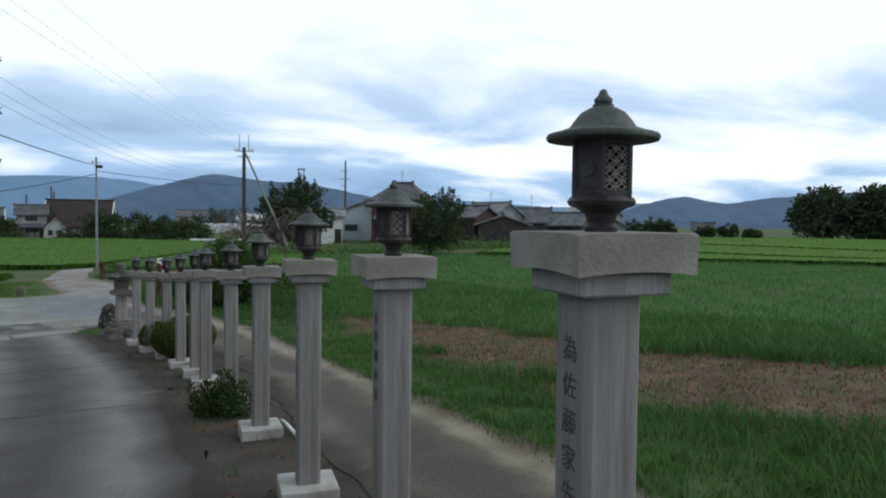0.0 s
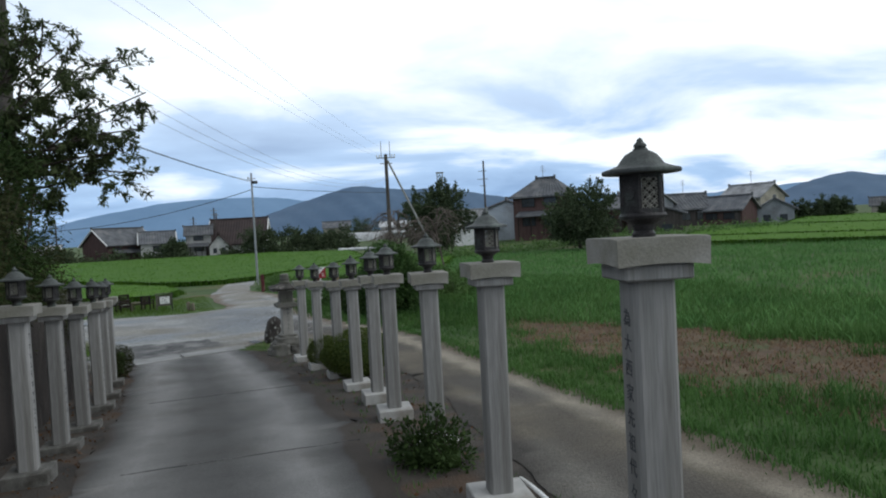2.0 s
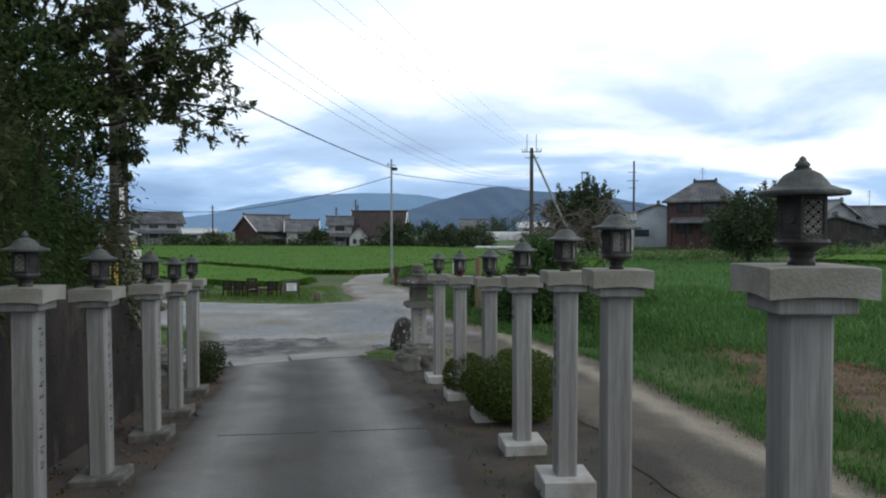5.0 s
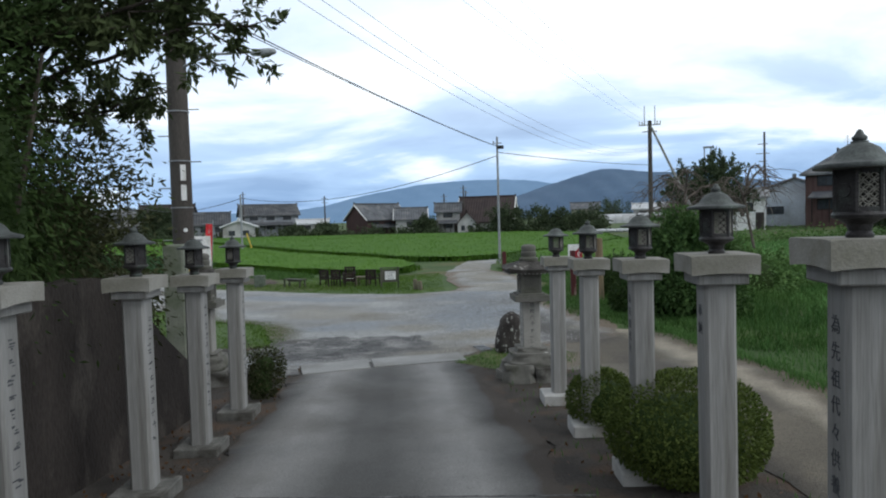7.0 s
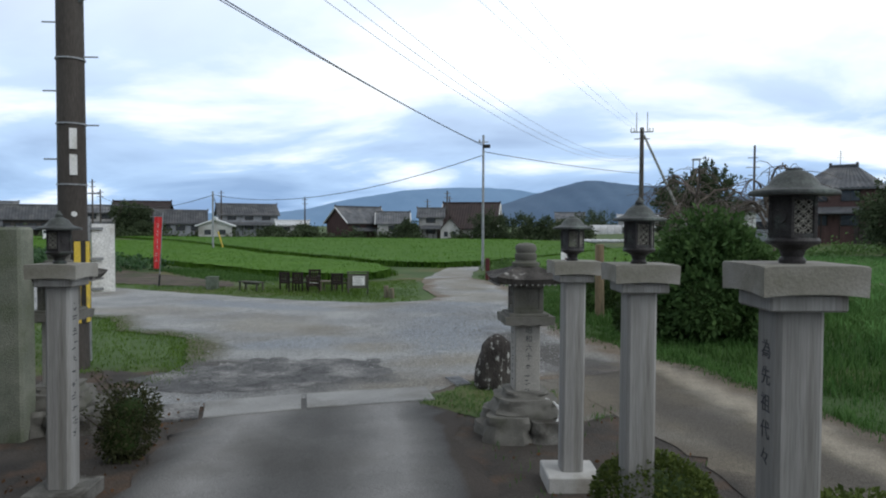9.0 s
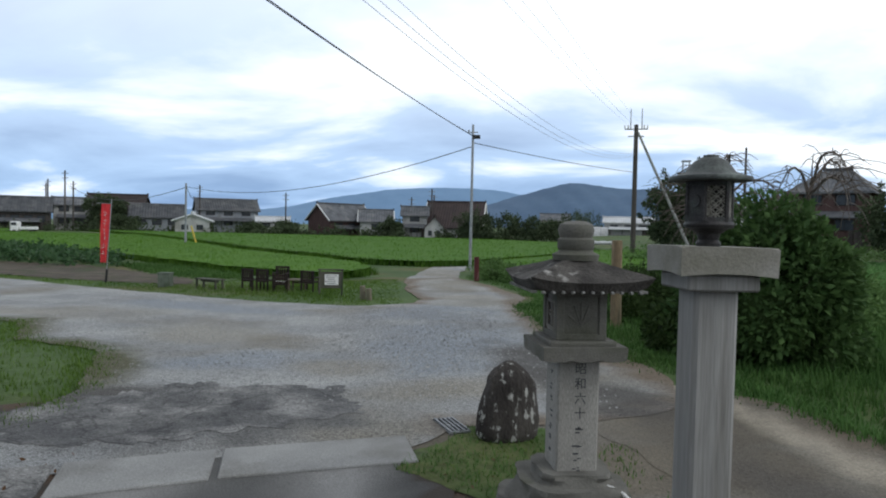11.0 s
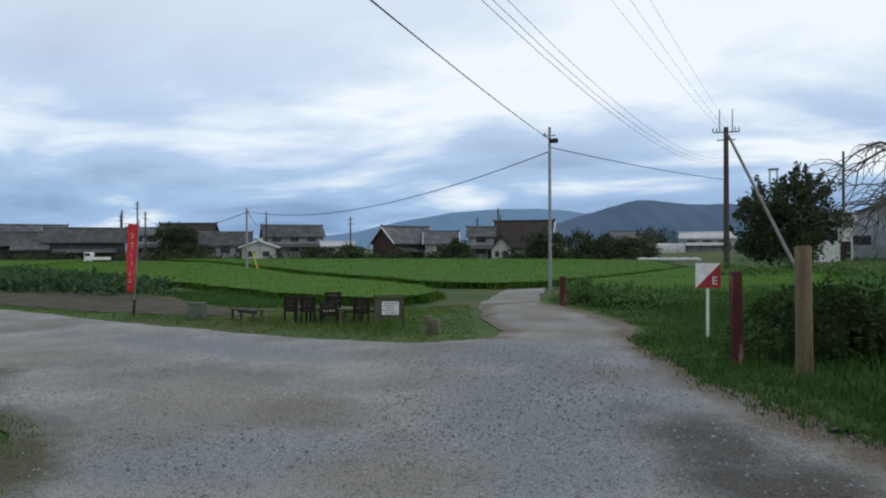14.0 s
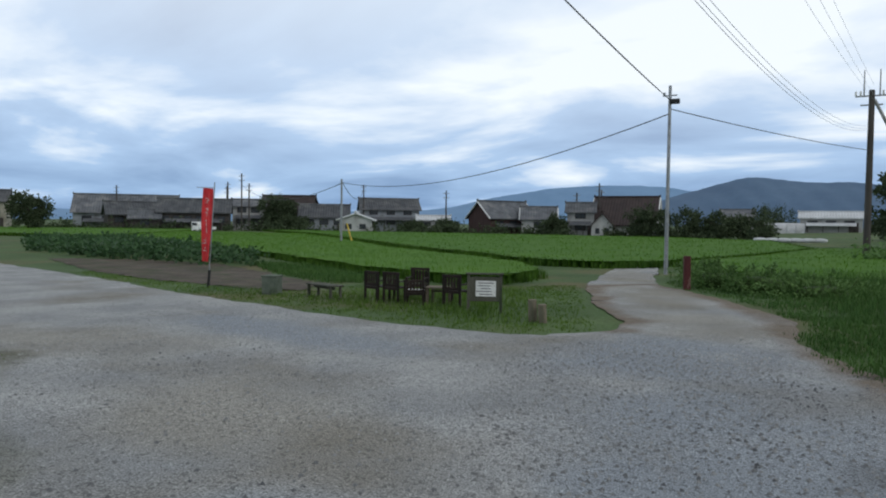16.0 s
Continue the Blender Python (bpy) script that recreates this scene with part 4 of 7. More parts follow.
# loose stones on the yard
x, y = scatter([(-7, 18.5), (1, 18.5), (0.5, 23), (-1.2, 29), (-4, 27), (-12, 28)], 110, rng)
xb, yb = scatter([(-3.2, 21.5), (-2.0, 19.6), (-0.4, 20.4), (-0.9, 23.5), (-1.6, 26.6), (-3.6, 27.2), (-4.2, 25)], 330, rng)
x, y = np.concatenate([x, xb]), np.concatenate([y, yb])
on_yard = inside_distance(x, y, PLAZA) > 0.25
x, y = x[on_yard], y[on_yard]
n = len(x)
s_ = 0.006 + 0.020 * rng.uniform(0, 1, n) ** 2.5
base_ = np.array([(1, 0, 0), (-0.5, 0.8, 0), (-0.5, -0.8, 0), (0.1, 0.1, 0.8)])
a_ = rng.uniform(0, 6.28, n)
ca, sa = np.cos(a_)[:, None], np.sin(a_)[:, None]
P = np.empty((n, 4, 3))
P[:, :, 0] = x[:, None] + s_[:, None] * (base_[:, 0] * ca - base_[:, 1] * sa)
P[:, :, 1] = y[:, None] + s_[:, None] * (base_[:, 0] * sa + base_[:, 1] * ca)
P[:, :, 2] = (ground(x, y) + 0.021)[:, None] + s_[:, None] * base_[:, 2]
o_ = (np.arange(n) * 4)[:, None]
tagged(raw("gravel_stones", P.reshape(-1, 3), np.concatenate([o_ + np.array([f]) for f in ((0, 1, 3), (1, 2, 3), (2, 0, 3))]), STONES), "loose grey gravel stones on the yard", "gravel", kind="stuff")

# ---- stone posts and bronze lanterns ----
R_ROW = [(0.97, 15.0), (1.38, 13.83), (1.82, 12.56), (2.17, 11.18), (2.47, 10.0), (2.67, 8.85), (3.025, 7.26), (3.305, 5.57), (3.555, 3.56), (3.80, 2.07), (3.97, 0.475)]
R_TURN = [15, 14, 13, 11, 9, 6, 3, 5, 1, 3, 4.4]
R_TOP = [1.672, 1.720, 1.796, 1.905, 2.018, 2.097, 2.200, 2.352, 2.525, 2.622, 2.758]
L_ROW = [(-2.33, 13.86), (-1.95, 12.66), (-1.61, 11.52), (-1.23, 10.08), (-0.98, 8.93), (-0.68, 7.65)]
L_TOP = [1.656, 1.692, 1.774, 1.858, 1.962, 2.096]
POST_H = 1.62  # ground to the top of the slab


def post_parts(parent, column_w=0.155):
    bm = bmesh.new()
    box(bm, 0, 0, 0.02, 0.38, 0.38, 0.20, bevel=0.008)
    part("base_block", bm, GRANITE_PALE, parent, "pale concrete base block")
    bm = bmesh.new()
    box(bm, 0, 0, (0.12 + 1.475) / 2, column_w, column_w, 1.475 - 0.12)
    bmesh.ops.bevel(bm, geom=[ed for ed in bm.edges if abs(ed.verts[0].co.z - ed.verts[1].co.z) > 0.5], offset=0.016, segments=1, affect="EDGES")
    part("column", bm, POST_STONE, parent)
    bm = bmesh.new()
    box(bm, 0, 0, 1.5, 0.246, 0.246, 0.056, bevel=0.006)
    part("moulding", bm, POST_STONE, parent)
    # slab with gently arched lower edges
    bm = bmesh.new()
    n, w = 8, 0.164
    top, bot = [], []
    for i in range(4):
        for k in range(n):
            t = -1 + 2 * k / n
            px, py = (t * w, -w) if i == 0 else (w, t * w) if i == 1 else (-t * w, w) if i == 2 else (-w, -t * w)
            top.append(bm.verts.new((px, py, 1.62)))
            bot.append(bm.verts.new((px * 0.985, py * 0.985, 1.522 + 0.010 * (1 - abs(t) ** 2))))
    m = len(top)
    bm.faces.new(top)
    bm.faces.new(bot[::-1])
    for i in range(m):
        bm.faces.new((bot[i], bot[(i + 1) % m], top[(i + 1) % m], top[i]))
    bmesh.ops.bevel(bm, geom=[ed for ed in bm.edges if ed.verts[0] in top and ed.verts[1] in top], offset=0.006, segments=1, affect="EDGES")
    part("top_slab", bm, SLAB, parent)
    return parent


def lantern_parts(parent, finial=True, lattice=True):
    """A hexagonal bronze lantern with a bell-shaped roof; the origin is at its foot."""
    bm = bmesh.new()
    lathe(bm, [(0.040, 0.0), (0.042, 0.012), (0.034, 0.024), (0.040, 0.045), (0.062, 0.060), (0.080, 0.066), (0.084, 0.076), (0.078, 0.086), (0.02, 0.087)], 24)
    smooth(part("foot", bm, BRONZE, parent))
    bm = bmesh.new()
    r0, z0, z1 = 0.074, 0.086, 0.226
    for i in range(6):
        a = math.pi / 6 + i * math.pi / 3
        tube(bm, (r0 * math.cos(a), r0 * math.sin(a), z0), (r0 * math.cos(a), r0 * math.sin(a), z1), 0.0085, sides=6)
        b = a + math.pi / 3
        mid_ = Vector(((math.cos(a) + math.cos(b)) * r0 / 2, (math.sin(a) + math.sin(b)) * r0 / 2, 0))
        turn = Matrix.Rotation((a + b) / 2 + math.pi / 2, 4, "Z")
        for zc in (z0 + 0.008, z1 - 0.008):
            box(bm, 0, 0, 0, r0, 0.010, 0.016, Matrix.Translation((mid_.x, mid_.y, zc)) @ turn)
    part("frame", bm, BRONZE, parent)
    for i in range(6):
        a = math.pi / 6 + i * math.pi / 3
        b = a + math.pi / 3
        cx, cy = (math.cos(a) + math.cos(b)) * r0 / 2, (math.sin(a) + math.sin(b)) * r0 / 2
        base_m = Matrix.Translation((cx, cy, (z0 + z1) / 2)) @ Matrix.Rotation((a + b) / 2 + math.pi / 2, 4, "Z")
        bm = bmesh.new()
        if lattice and i % 3 != 1:
            w_, h_ = 0.066, 0.122
            # interlaced rings, cut off at the panel's edge
            for gx in range(-2, 3):
                for gz_ in range(-4, 5):
                    if (gx + gz_) % 2:
                        continue
                    ring = [(gx * 0.0165 + 0.0165 * math.cos(q * math.pi / 6), gz_ * 0.0153 + 0.0153 * math.sin(q * math.pi / 6)) for q in range(13)]
                    for p0, p1 in zip(ring, ring[1:]):
                        if max(abs(p0[0]), abs(p1[0])) <= w_ / 2 and max(abs(p0[1]), abs(p1[1])) <= h_ / 2:
                            tube(bm, base_m @ Vector((p0[0], 0, p0[1])), base_m @ Vector((p1[0], 0, p1[1])), 0.0022, sides=4, caps=False)
            part("lattice_panel", bm, LATTICE, parent, "pale pierced panel of interlaced rings")
        else:
            box(bm, 0, 0, 0, 0.066, 0.006, 0.122, base_m)
            lathe_m = base_m @ Matrix.Rotation(math.pi / 2, 4, "X")
            bmesh.ops.create_cone(bm, cap_ends=True, segments=16, radius1=0.026, radius2=0.022, depth=0.014, matrix=lathe_m)
            part("solid_panel", bm, BRONZE, parent, "solid panel with a round boss")
    bm = bmesh.new()
    lathe(bm, [(0.078, 0.224), (0.136, 0.226), (0.139, 0.233), (0.136, 0.240), (0.110, 0.247), (0.082, 0.258), (0.070, 0.276), (0.055, 0.294), (0.034, 0.306), (0.026, 0.309), (0.026, 0.315), (0.005, 0.316)], 28)
    smooth(part("roof", bm, BRONZE_ROOF, parent), 50)
    if finial:
        bm = bmesh.new()
        lathe(bm, [(0.016, 0.314), (0.022, 0.320), (0.023, 0.328), (0.017, 0.334), (0.012, 0.340), (0.009, 0.349), (0.002, 0.354)], 16)
        smooth(part("finial", bm, BRONZE_ROOF, parent), 60)
    return parent


def glyphs(name, text, size, m, parent, mat=INK, gap=1.12):
    """Writing that runs downwards, cut from the built-in font, each character a thin part."""
    for i, ch in enumerate(text):
        if ch == " ":
            continue
        cu = bpy.data.curves.new(name, "FONT")
        cu.body, cu.size, cu.extrude, cu.align_x, cu.align_y = ch, size, 0.0008, "CENTER", "CENTER"
        ob = bpy.data.objects.new(name, cu)
        scene.collection.objects.link(ob)
        dg = bpy.context.evaluated_depsgraph_get()
        me = bpy.data.meshes.new_from_object(ob.evaluated_get(dg))
        me.transform(m @ Matrix.Translation((0, -i * size * gap, 0)))
        bm = bmesh.new()
        bm.from_mesh(me)
        bpy.data.objects.remove(ob)
        bpy.data.curves.remove(cu)
        bpy.data.meshes.remove(me)
        part(name, bm, mat, parent)


# copies of one post and of two kinds of lantern along both rows
def row_turn(row, i):
    a, b = row[max(i - 1, 0)], row[min(i + 1, len(row) - 1)]
    return math.degrees(math.atan2(-(a[0] - b[0]), a[1] - b[1]))


SIGNS = {10: "為佐藤家先祖代々", 9: "奉納御神前", 8: "為大西家先祖代々", 4: "為先祖代々供養", 3: "奉納", 2: "為先祖代々"}
post_first = lamp_full = lamp_bare = None
made_posts = []
for side, row, tops in (("r", R_ROW, R_TOP), ("l", L_ROW, L_TOP)):
    for i, ((px, py), zt) in enumerate(zip(row, tops)):
        turn = R_TURN[i] if side == "r" else row_turn(row, i)
        tilt = ((i * 37) % 7 - 3) * 0.12
        m = pose(px, py, zt - POST_H, tilt, -tilt, turn)
        if post_first is None:
            post_first = empty("lantern_post", m)
            tagged(post_parts(post_first), "grey granite post with a square slab top", "stone post", "lantern posts along the lane")
            thing = post_first
        else:
            thing = copy_thing(post_first, m)
        if side == "l":
            # left blocks darkened, to stand in for soil cover and the hedge's shade
            for c in thing.children:
                if c.name.startswith("base_block"):
                    c.material_slots[0].link = "OBJECT"
                    c.material_slots[0].material = BASE_DARK
        made_posts.append((side, i, thing))
        lm = pose(px, py, zt, 0, 0, turn + (84 + (i * 53) % 11 if side == "r" else 20 + (i * 53) % 17)) @ pose(0, 0, -0.001)
        fin = not (side == "r" and i in (0, 2)) and not (side == "l" and i in (1,))
        if fin and lamp_full is None:
            lamp_full = empty("bronze_lantern", lm)
            tagged(lantern_parts(lamp_full), "dark patinated bronze lantern with lattice panels", "lantern", "bronze lanterns on the posts")
        elif not fin and lamp_bare is None:
            lamp_bare = empty("bronze_lantern", lm)
            tagged(lantern_parts(lamp_bare, False), "dark bronze lantern that has lost its finial", "lantern", "bronze lanterns on the posts")
        else:
            copy_thing(lamp_full if fin else lamp_bare, lm)
for side, i, thing in made_posts:
    face = Matrix.Translation((-0.0785 if side == "r" else 0.0785, 0, 0)) @ Matrix.Rotation(radians(-90 if side == "r" else 90), 4, "Z") @ Matrix.Rotation(radians(90), 4, "X")
    if side == "r":
        text = SIGNS.get(i, "")
        size = 0.067
    else:
        text, size = "", 0.06
    if text:
        glyphs("character", text, size, face @ Matrix.Translation((0, 1.33, 0.0)), thing, gap=1.35)
    elif side == "l":
        # worn writing on the face towards the lane
        r2 = random.Random(i + (50 if side == "l" else 0))
        for k in range(11):
            zc = 1.33 - k * 0.085
            bm = bmesh.new()
            for _ in range(4):
                box(bm, r2.uniform(-0.02, 0.02), zc + r2.uniform(-0.026, 0.026), 0, r2.uniform(0.008, 0.05), r2.uniform(0.005, 0.009), 0.0016,
                    face)
            part("worn_character", bm, INK, thing, "worn dark character")


# ---- stone lantern pair and standing stone ----
def rock(bm, sx, sy, sz, m, seed, rough=0.16, sub=3):
    """An uneven boulder inside the given sizes."""
    r = bmesh.ops.create_icosphere(bm, subdivisions=sub, radius=0.5)
    for v in r["verts"]:
        k = 1 + rough * noise.noise(v.co * 2.1 + Vector((seed, 0, 0))) + rough * 0.5 * noise.noise(v.co * 5.3 + Vector((0, seed, 0)))
        c = v.co * k
        c = Vector([math.copysign(min(abs(q) * 1.35, 0.5), q) for q in c]) * 0.5 + c * 0.5
        v.co = m @ Vector((c.x * sx, c.y * sy, c.z * sz))
    return bm


def hewn(bm, sx, sy, sz, m, seed, rough=0.06):
    """A roughly squared stone."""
    r = bmesh.ops.create_cube(bm, size=1.0)
    bmesh.ops.subdivide_edges(bm, edges=bm.edges[:], cuts=6, use_grid_fill=True)
    for v in bm.verts:
        c = v.co.copy()
        round_ = 1 - 0.16 * (max(abs(c.x), abs(c.y)) * 2) ** 4 * (min(abs(c.x), abs(c.y)) * 2) ** 4
        k = 1 + rough * 2.2 * noise.noise(c * 2.6 + Vector((seed, 0, 0))) + rough * noise.noise(c * 7 + Vector((0, seed, 0)))
        v.co = m @ Vector((c.x * sx * round_ * k * (1 - 0.10 * (c.z + 0.5)), c.y * sy * round_ * k * (1 - 0.10 * (c.z + 0.5)), c.z * sz * (1 + 0.5 * rough * noise.noise(c * 4))))
    return bm


def stone_lantern(parent):
    # footing of rough field stones under an uneven slab
    for k, (px, py, pz, sx, sy, sz, sp) in enumerate(((-0.19, -0.17, 0.10, 0.36, 0.32, 0.26, -14), (0.17, -0.19, 0.09, 0.34, 0.30, 0.25, 9), (0.18, 0.17, 0.09, 0.33, 0.33, 0.24, 20), (-0.17, 0.18, 0.10, 0.34, 0.31, 0.25, -6), (0.0, -0.02, 0.12, 0.36, 0.40, 0.26, 0), (-0.31, 0.02, 0.05, 0.2, 0.24, 0.15, 30))):
        bm = bmesh.new()
        hewn(bm, sx * 1.22, sy * 1.2, sz * 1.1, Matrix.Translation((px, py, pz)) @ Matrix.Rotation(radians(sp), 4, "Z") @ Matrix.Rotation(radians(sp * 0.4), 4, "X"), 3.1 + 2.7 * k, 0.09)
        smooth(part("footing_stone", bm, BASE_DARK if k % 3 == 1 else OLD_STONE, parent, "rough lichened footing stone"), 35)
    bm = bmesh.new()
    hewn(bm, 0.60, 0.55, 0.17, Matrix.Translation((0, 0, 0.30)), 8.3, 0.07)
    smooth(part("footing_slab", bm, OLD_STONE, parent, "uneven split stone slab"), 35)
    bm = bmesh.new()
    hewn(bm, 0.42, 0.40, 0.09, Matrix.Translation((0, 0, 0.40)), 5.7, 0.06)
    smooth(part("plinth", bm, OLD_STONE, parent, "rough stone plinth"), 35)
    bm = bmesh.new()
    box(bm, 0, 0, 0.735, 0.226, 0.226, 0.66, bevel=0.010)
    part("shaft", bm, GRANITE, parent)
    bm = bmesh.new()
    # platform: a slab with a stepped top and scalloped lower edge
    n_, w_, lo_, hi_ = 18, 0.222, [], []
    for i in range(4):
        for k in range(n_):
            t_ = -1 + 2 * k / n_
            q_ = ((t_, -1), (1, t_), (-t_, 1), (-1, -t_))[i]
            hi_.append(bm.verts.new((q_[0] * w_, q_[1] * w_, 1.118)))
            lo_.append(bm.verts.new((q_[0] * w_ * 0.985, q_[1] * w_ * 0.985, 1.052 - 0.011 * abs(math.sin(math.pi * 1.5 * (t_ + 1))))))
    bm.faces.new(hi_)
    bm.faces.new(lo_[::-1])
    for i in range(4 * n_):
        bm.faces.new((lo_[i], lo_[(i + 1) % (4 * n_)], hi_[(i + 1) % (4 * n_)], hi_[i]))
    part("platform", bm, OLD_STONE, parent)
    for nm, zc, w_ in (("platform_step", 1.128, 0.36), ("platform_collar", 1.045, 0.32)):
        bm = bmesh.new()
        box(bm, 0, 0, zc, w_, w_, 0.03, bevel=0.008)
        part(nm, bm, OLD_STONE, parent)
    # fire box of four corner posts, two windows and two carved panels
    for sx in (-1, 1):
        for sy in (-1, 1):
            bm = bmesh.new()
            box(bm, sx * 0.114, sy * 0.114, 1.27, 0.042, 0.042, 0.255, bevel=0.004)
            part("corner_post", bm, OLD_STONE, parent)
    for nm, zc in (("fire_box_sill", 1.158), ("fire_box_lintel", 1.385)):
        bm = bmesh.new()
        box(bm, 0, 0, zc, 0.272, 0.272, 0.032, bevel=0.004)
        part(nm, bm, OLD_STONE, parent)
    for sy in (-1, 1):
        bm = bmesh.new()
        box(bm, 0, sy * 0.117, 1.27, 0.19, 0.014, 0.20)
        part("carved_panel", bm, OLD_STONE, parent)
    for sx in (-1, 1):
        bm = bmesh.new()
        for k in (-0.068, 0.068):
            box(bm, sx * 0.122, k, 1.265, 0.016, 0.018, 0.15)
        for k in (-0.07, 0.07):
            box(bm, sx * 0.122, 0, 1.265 + k, 0.016, 0.15, 0.016)
        box(bm, sx * 0.120, 0, 1.265, 0.010, 0.022, 0.14)
        for k in (-0.008, 0.012):
            box(bm, sx * 0.120, 0, 1.265 + k, 0.010, 0.14, 0.006)
        for zc, zh in ((1.352, 0.03), (1.18, 0.025)):
            box(bm, sx * 0.117, 0, zc, 0.012, 0.165, zh)
        part("window_grille", bm, PALE_WOOD, parent, "small pale wooden window frame with bars")
        # black sheet behind the bars, added for the shade in the hollow fire box
        bm = bmesh.new()
        box(bm, sx * 0.085, 0, 1.27, 0.004, 0.17, 0.20)
        part("dark_hollow_sheet", bm, BLACK, parent)
    for sy in (-1, 1):
        bm = bmesh.new()
        for k in range(5):
            a = radians(25 + 32 * k)
            tube(bm, (0.0, sy * 0.125, 1.21), (0.075 * math.cos(a), sy * 0.125, 1.21 + 0.13 * math.sin(a)), 0.004, 0.007, 5)
        part("carving", bm, OLD_STONE, parent, "carved leaf relief")
    # hipped, flared roof with lifted corners
    bm = bmesh.new()
    rings = []
    for t in (0.0, 0.03, 0.25, 0.5, 0.75, 1.0):
        if t == 0.0:
            w, z = 0.285, 1.40
        else:
            w, z = 0.325 * (1 - t) ** 1.0 + 0.085 * t, 1.448 + 0.112 * t ** 0.75 - 0.012 * math.sin(math.pi * t)
        ring = []
        for i in range(4):
            for k in range(6):
                u = -1 + 2 * k / 6
                q = ((u, -1), (1, u), (-u, 1), (-1, -u))[i]
                lift = 0.03 * (1 - t) * abs(u) ** 3
                ring.append(bm.verts.new((q[0] * w, q[1] * w, z + lift)))
        rings.append(ring)
    for p, q in zip(rings, rings[1:]):
        for i in range(24):
            bm.faces.new((p[i], p[(i + 1) % 24], q[(i + 1) % 24], q[i]))
    bm.faces.new(rings[0][::-1])
    bm.faces.new(rings[-1])
    smooth(part("roof", bm, ROOF_STONE, parent, "weathered dark roof with pale lichen"), 40)
    for i in range(4):
        turn_ = Matrix.Rotation(i * math.pi / 2, 4, "Z")
        for k in range(11):
            bm = bmesh.new()
            box(bm, -0.25 + 0.05 * k, -0.288, 1.406, 0.017, 0.03, 0.014, turn_, bevel=0.003)
            part("eave_stud", bm, POST_STONE, parent)
    bm = bmesh.new()
    lathe(bm, [(0.12, 1.555), (0.125, 1.585), (0.095, 1.60), (0.09, 1.61), (0.098, 1.62), (0.098, 1.665), (0.085, 1.675), (0.09, 1.69), (0.098, 1.715), (0.088, 1.745), (0.055, 1.762), (0.01, 1.766)], 24)
    smooth(part("jewel", bm, OLD_STONE, parent, "mossy stacked jewel finial"), 40)
    return parent


toro_r = empty("stone_lantern", pose(0.49, 16.22, gz(0.49, 16.22) - 0.02, 0, 0, 19))
tagged(stone_lantern(toro_r), "weathered grey stone lantern on a rough boulder", "stone lantern", "pair of stone lanterns")
toro_l = tagged(copy_thing(toro_r, pose(-3.75, 15.35, gz(-3.75, 15.35) - 0.02, 0, 0, 19)), "mossy stone lantern beside the utility pole")
front = Matrix.Translation((0, -0.114, 0)) @ Matrix.Rotation(radians(90), 4, "X")
glyphs("character", "昭和六十", 0.066, front @ Matrix.Translation((0.01, 0.985, 0)), toro_r, gap=1.2)
leftm = Matrix.Translation((-0.114, 0, 0)) @ Matrix.Rotation(radians(-90), 4, "Z") @ Matrix.Rotation(radians(90), 4, "X")
rr = random.Random(5)
for m_, z0_, n_ in ((front, 0.66, 4), (leftm, 0.94, 7)):
    for k in range(n_):
        bm = bmesh.new()
        for _ in range(4):
            box(bm, rr.uniform(-0.014, 0.014), z0_ - k * 0.07 + rr.uniform(-0.02, 0.02), 0, rr.uniform(0.008, 0.04), rr.uniform(0.005, 0.009), 0.0016, m_)
        part("worn_character", bm, INK, toro_r)

bm = bmesh.new()
r_ = bmesh.ops.create_icosphere(bm, subdivisions=4, radius=0.5)
for v in r_["verts"]:
    c = v.co.copy()
    t = (c.z + 0.5)
    w = 0.50 * (1 - 0.42 * t ** 2.2)
    k = 1 + 0.12 * noise.noise(c * 2.4 + Vector((9, 0, 0))) + 0.06 * noise.noise(c * 7)
    rad = math.hypot(c.x, c.y) + 1e-6
    f_ = min(0.5, rad * 1.25) / rad
    v.co = Vector((c.x * f_ * w * 1.06 * k, c.y * f_ * w * 0.72 * k, (c.z + 0.38) * 0.74))
stone = smooth(part("standing_stone", bm, BOULDER), 60)
grate = empty("drain_grate", pose(-0.56, 18.13, gz(-0.56, 18.13), 0, 0, -57))
tagged(grate, "small rusty steel drain grate sunk beside the standing stone", "drain grate")
for k in range(5):
    bm = bmesh.new()
    box(bm, 0, -0.08 + 0.04 * k, 0.03, 0.40, 0.012, 0.03)
    part("bar", bm, STEEL, grate)
for sx in (-0.2, 0.0, 0.2):
    bm = bmesh.new()
    box(bm, sx, 0, 0.026, 0.014, 0.19, 0.024)
    part("cross_bar", bm, STEEL, grate)
stone.matrix_world = pose(-0.07, 17.96, gz(-0.07, 17.96), 0, 2, 24)
tagged(stone, "dark rounded standing stone spotted with white lichen", "standing stone")
tagged(sheet("stone_grass_patch", [(-0.75, 17.0), (-0.55, 17.75), (-0.3, 18.5), (0.35, 18.3), (0.55, 17.3), (0.1, 16.6)], 0.12, 0.02, TURF, 0.08, 2.5), "small grassy patch round the standing stone", "grass", kind="structure")
x, y = scatter([(-0.7, 17.0), (-0.5, 17.75), (-0.3, 18.4), (0.35, 18.2), (0.5, 17.3), (0.1, 16.6)], 240, rng)
tagged(blades("stone_grass", x, y, 0.07, 0.008, GRASS, rng, 5, 0.04, 0.9), "short dry-green grass at the stone's foot", "grass", kind="stuff")

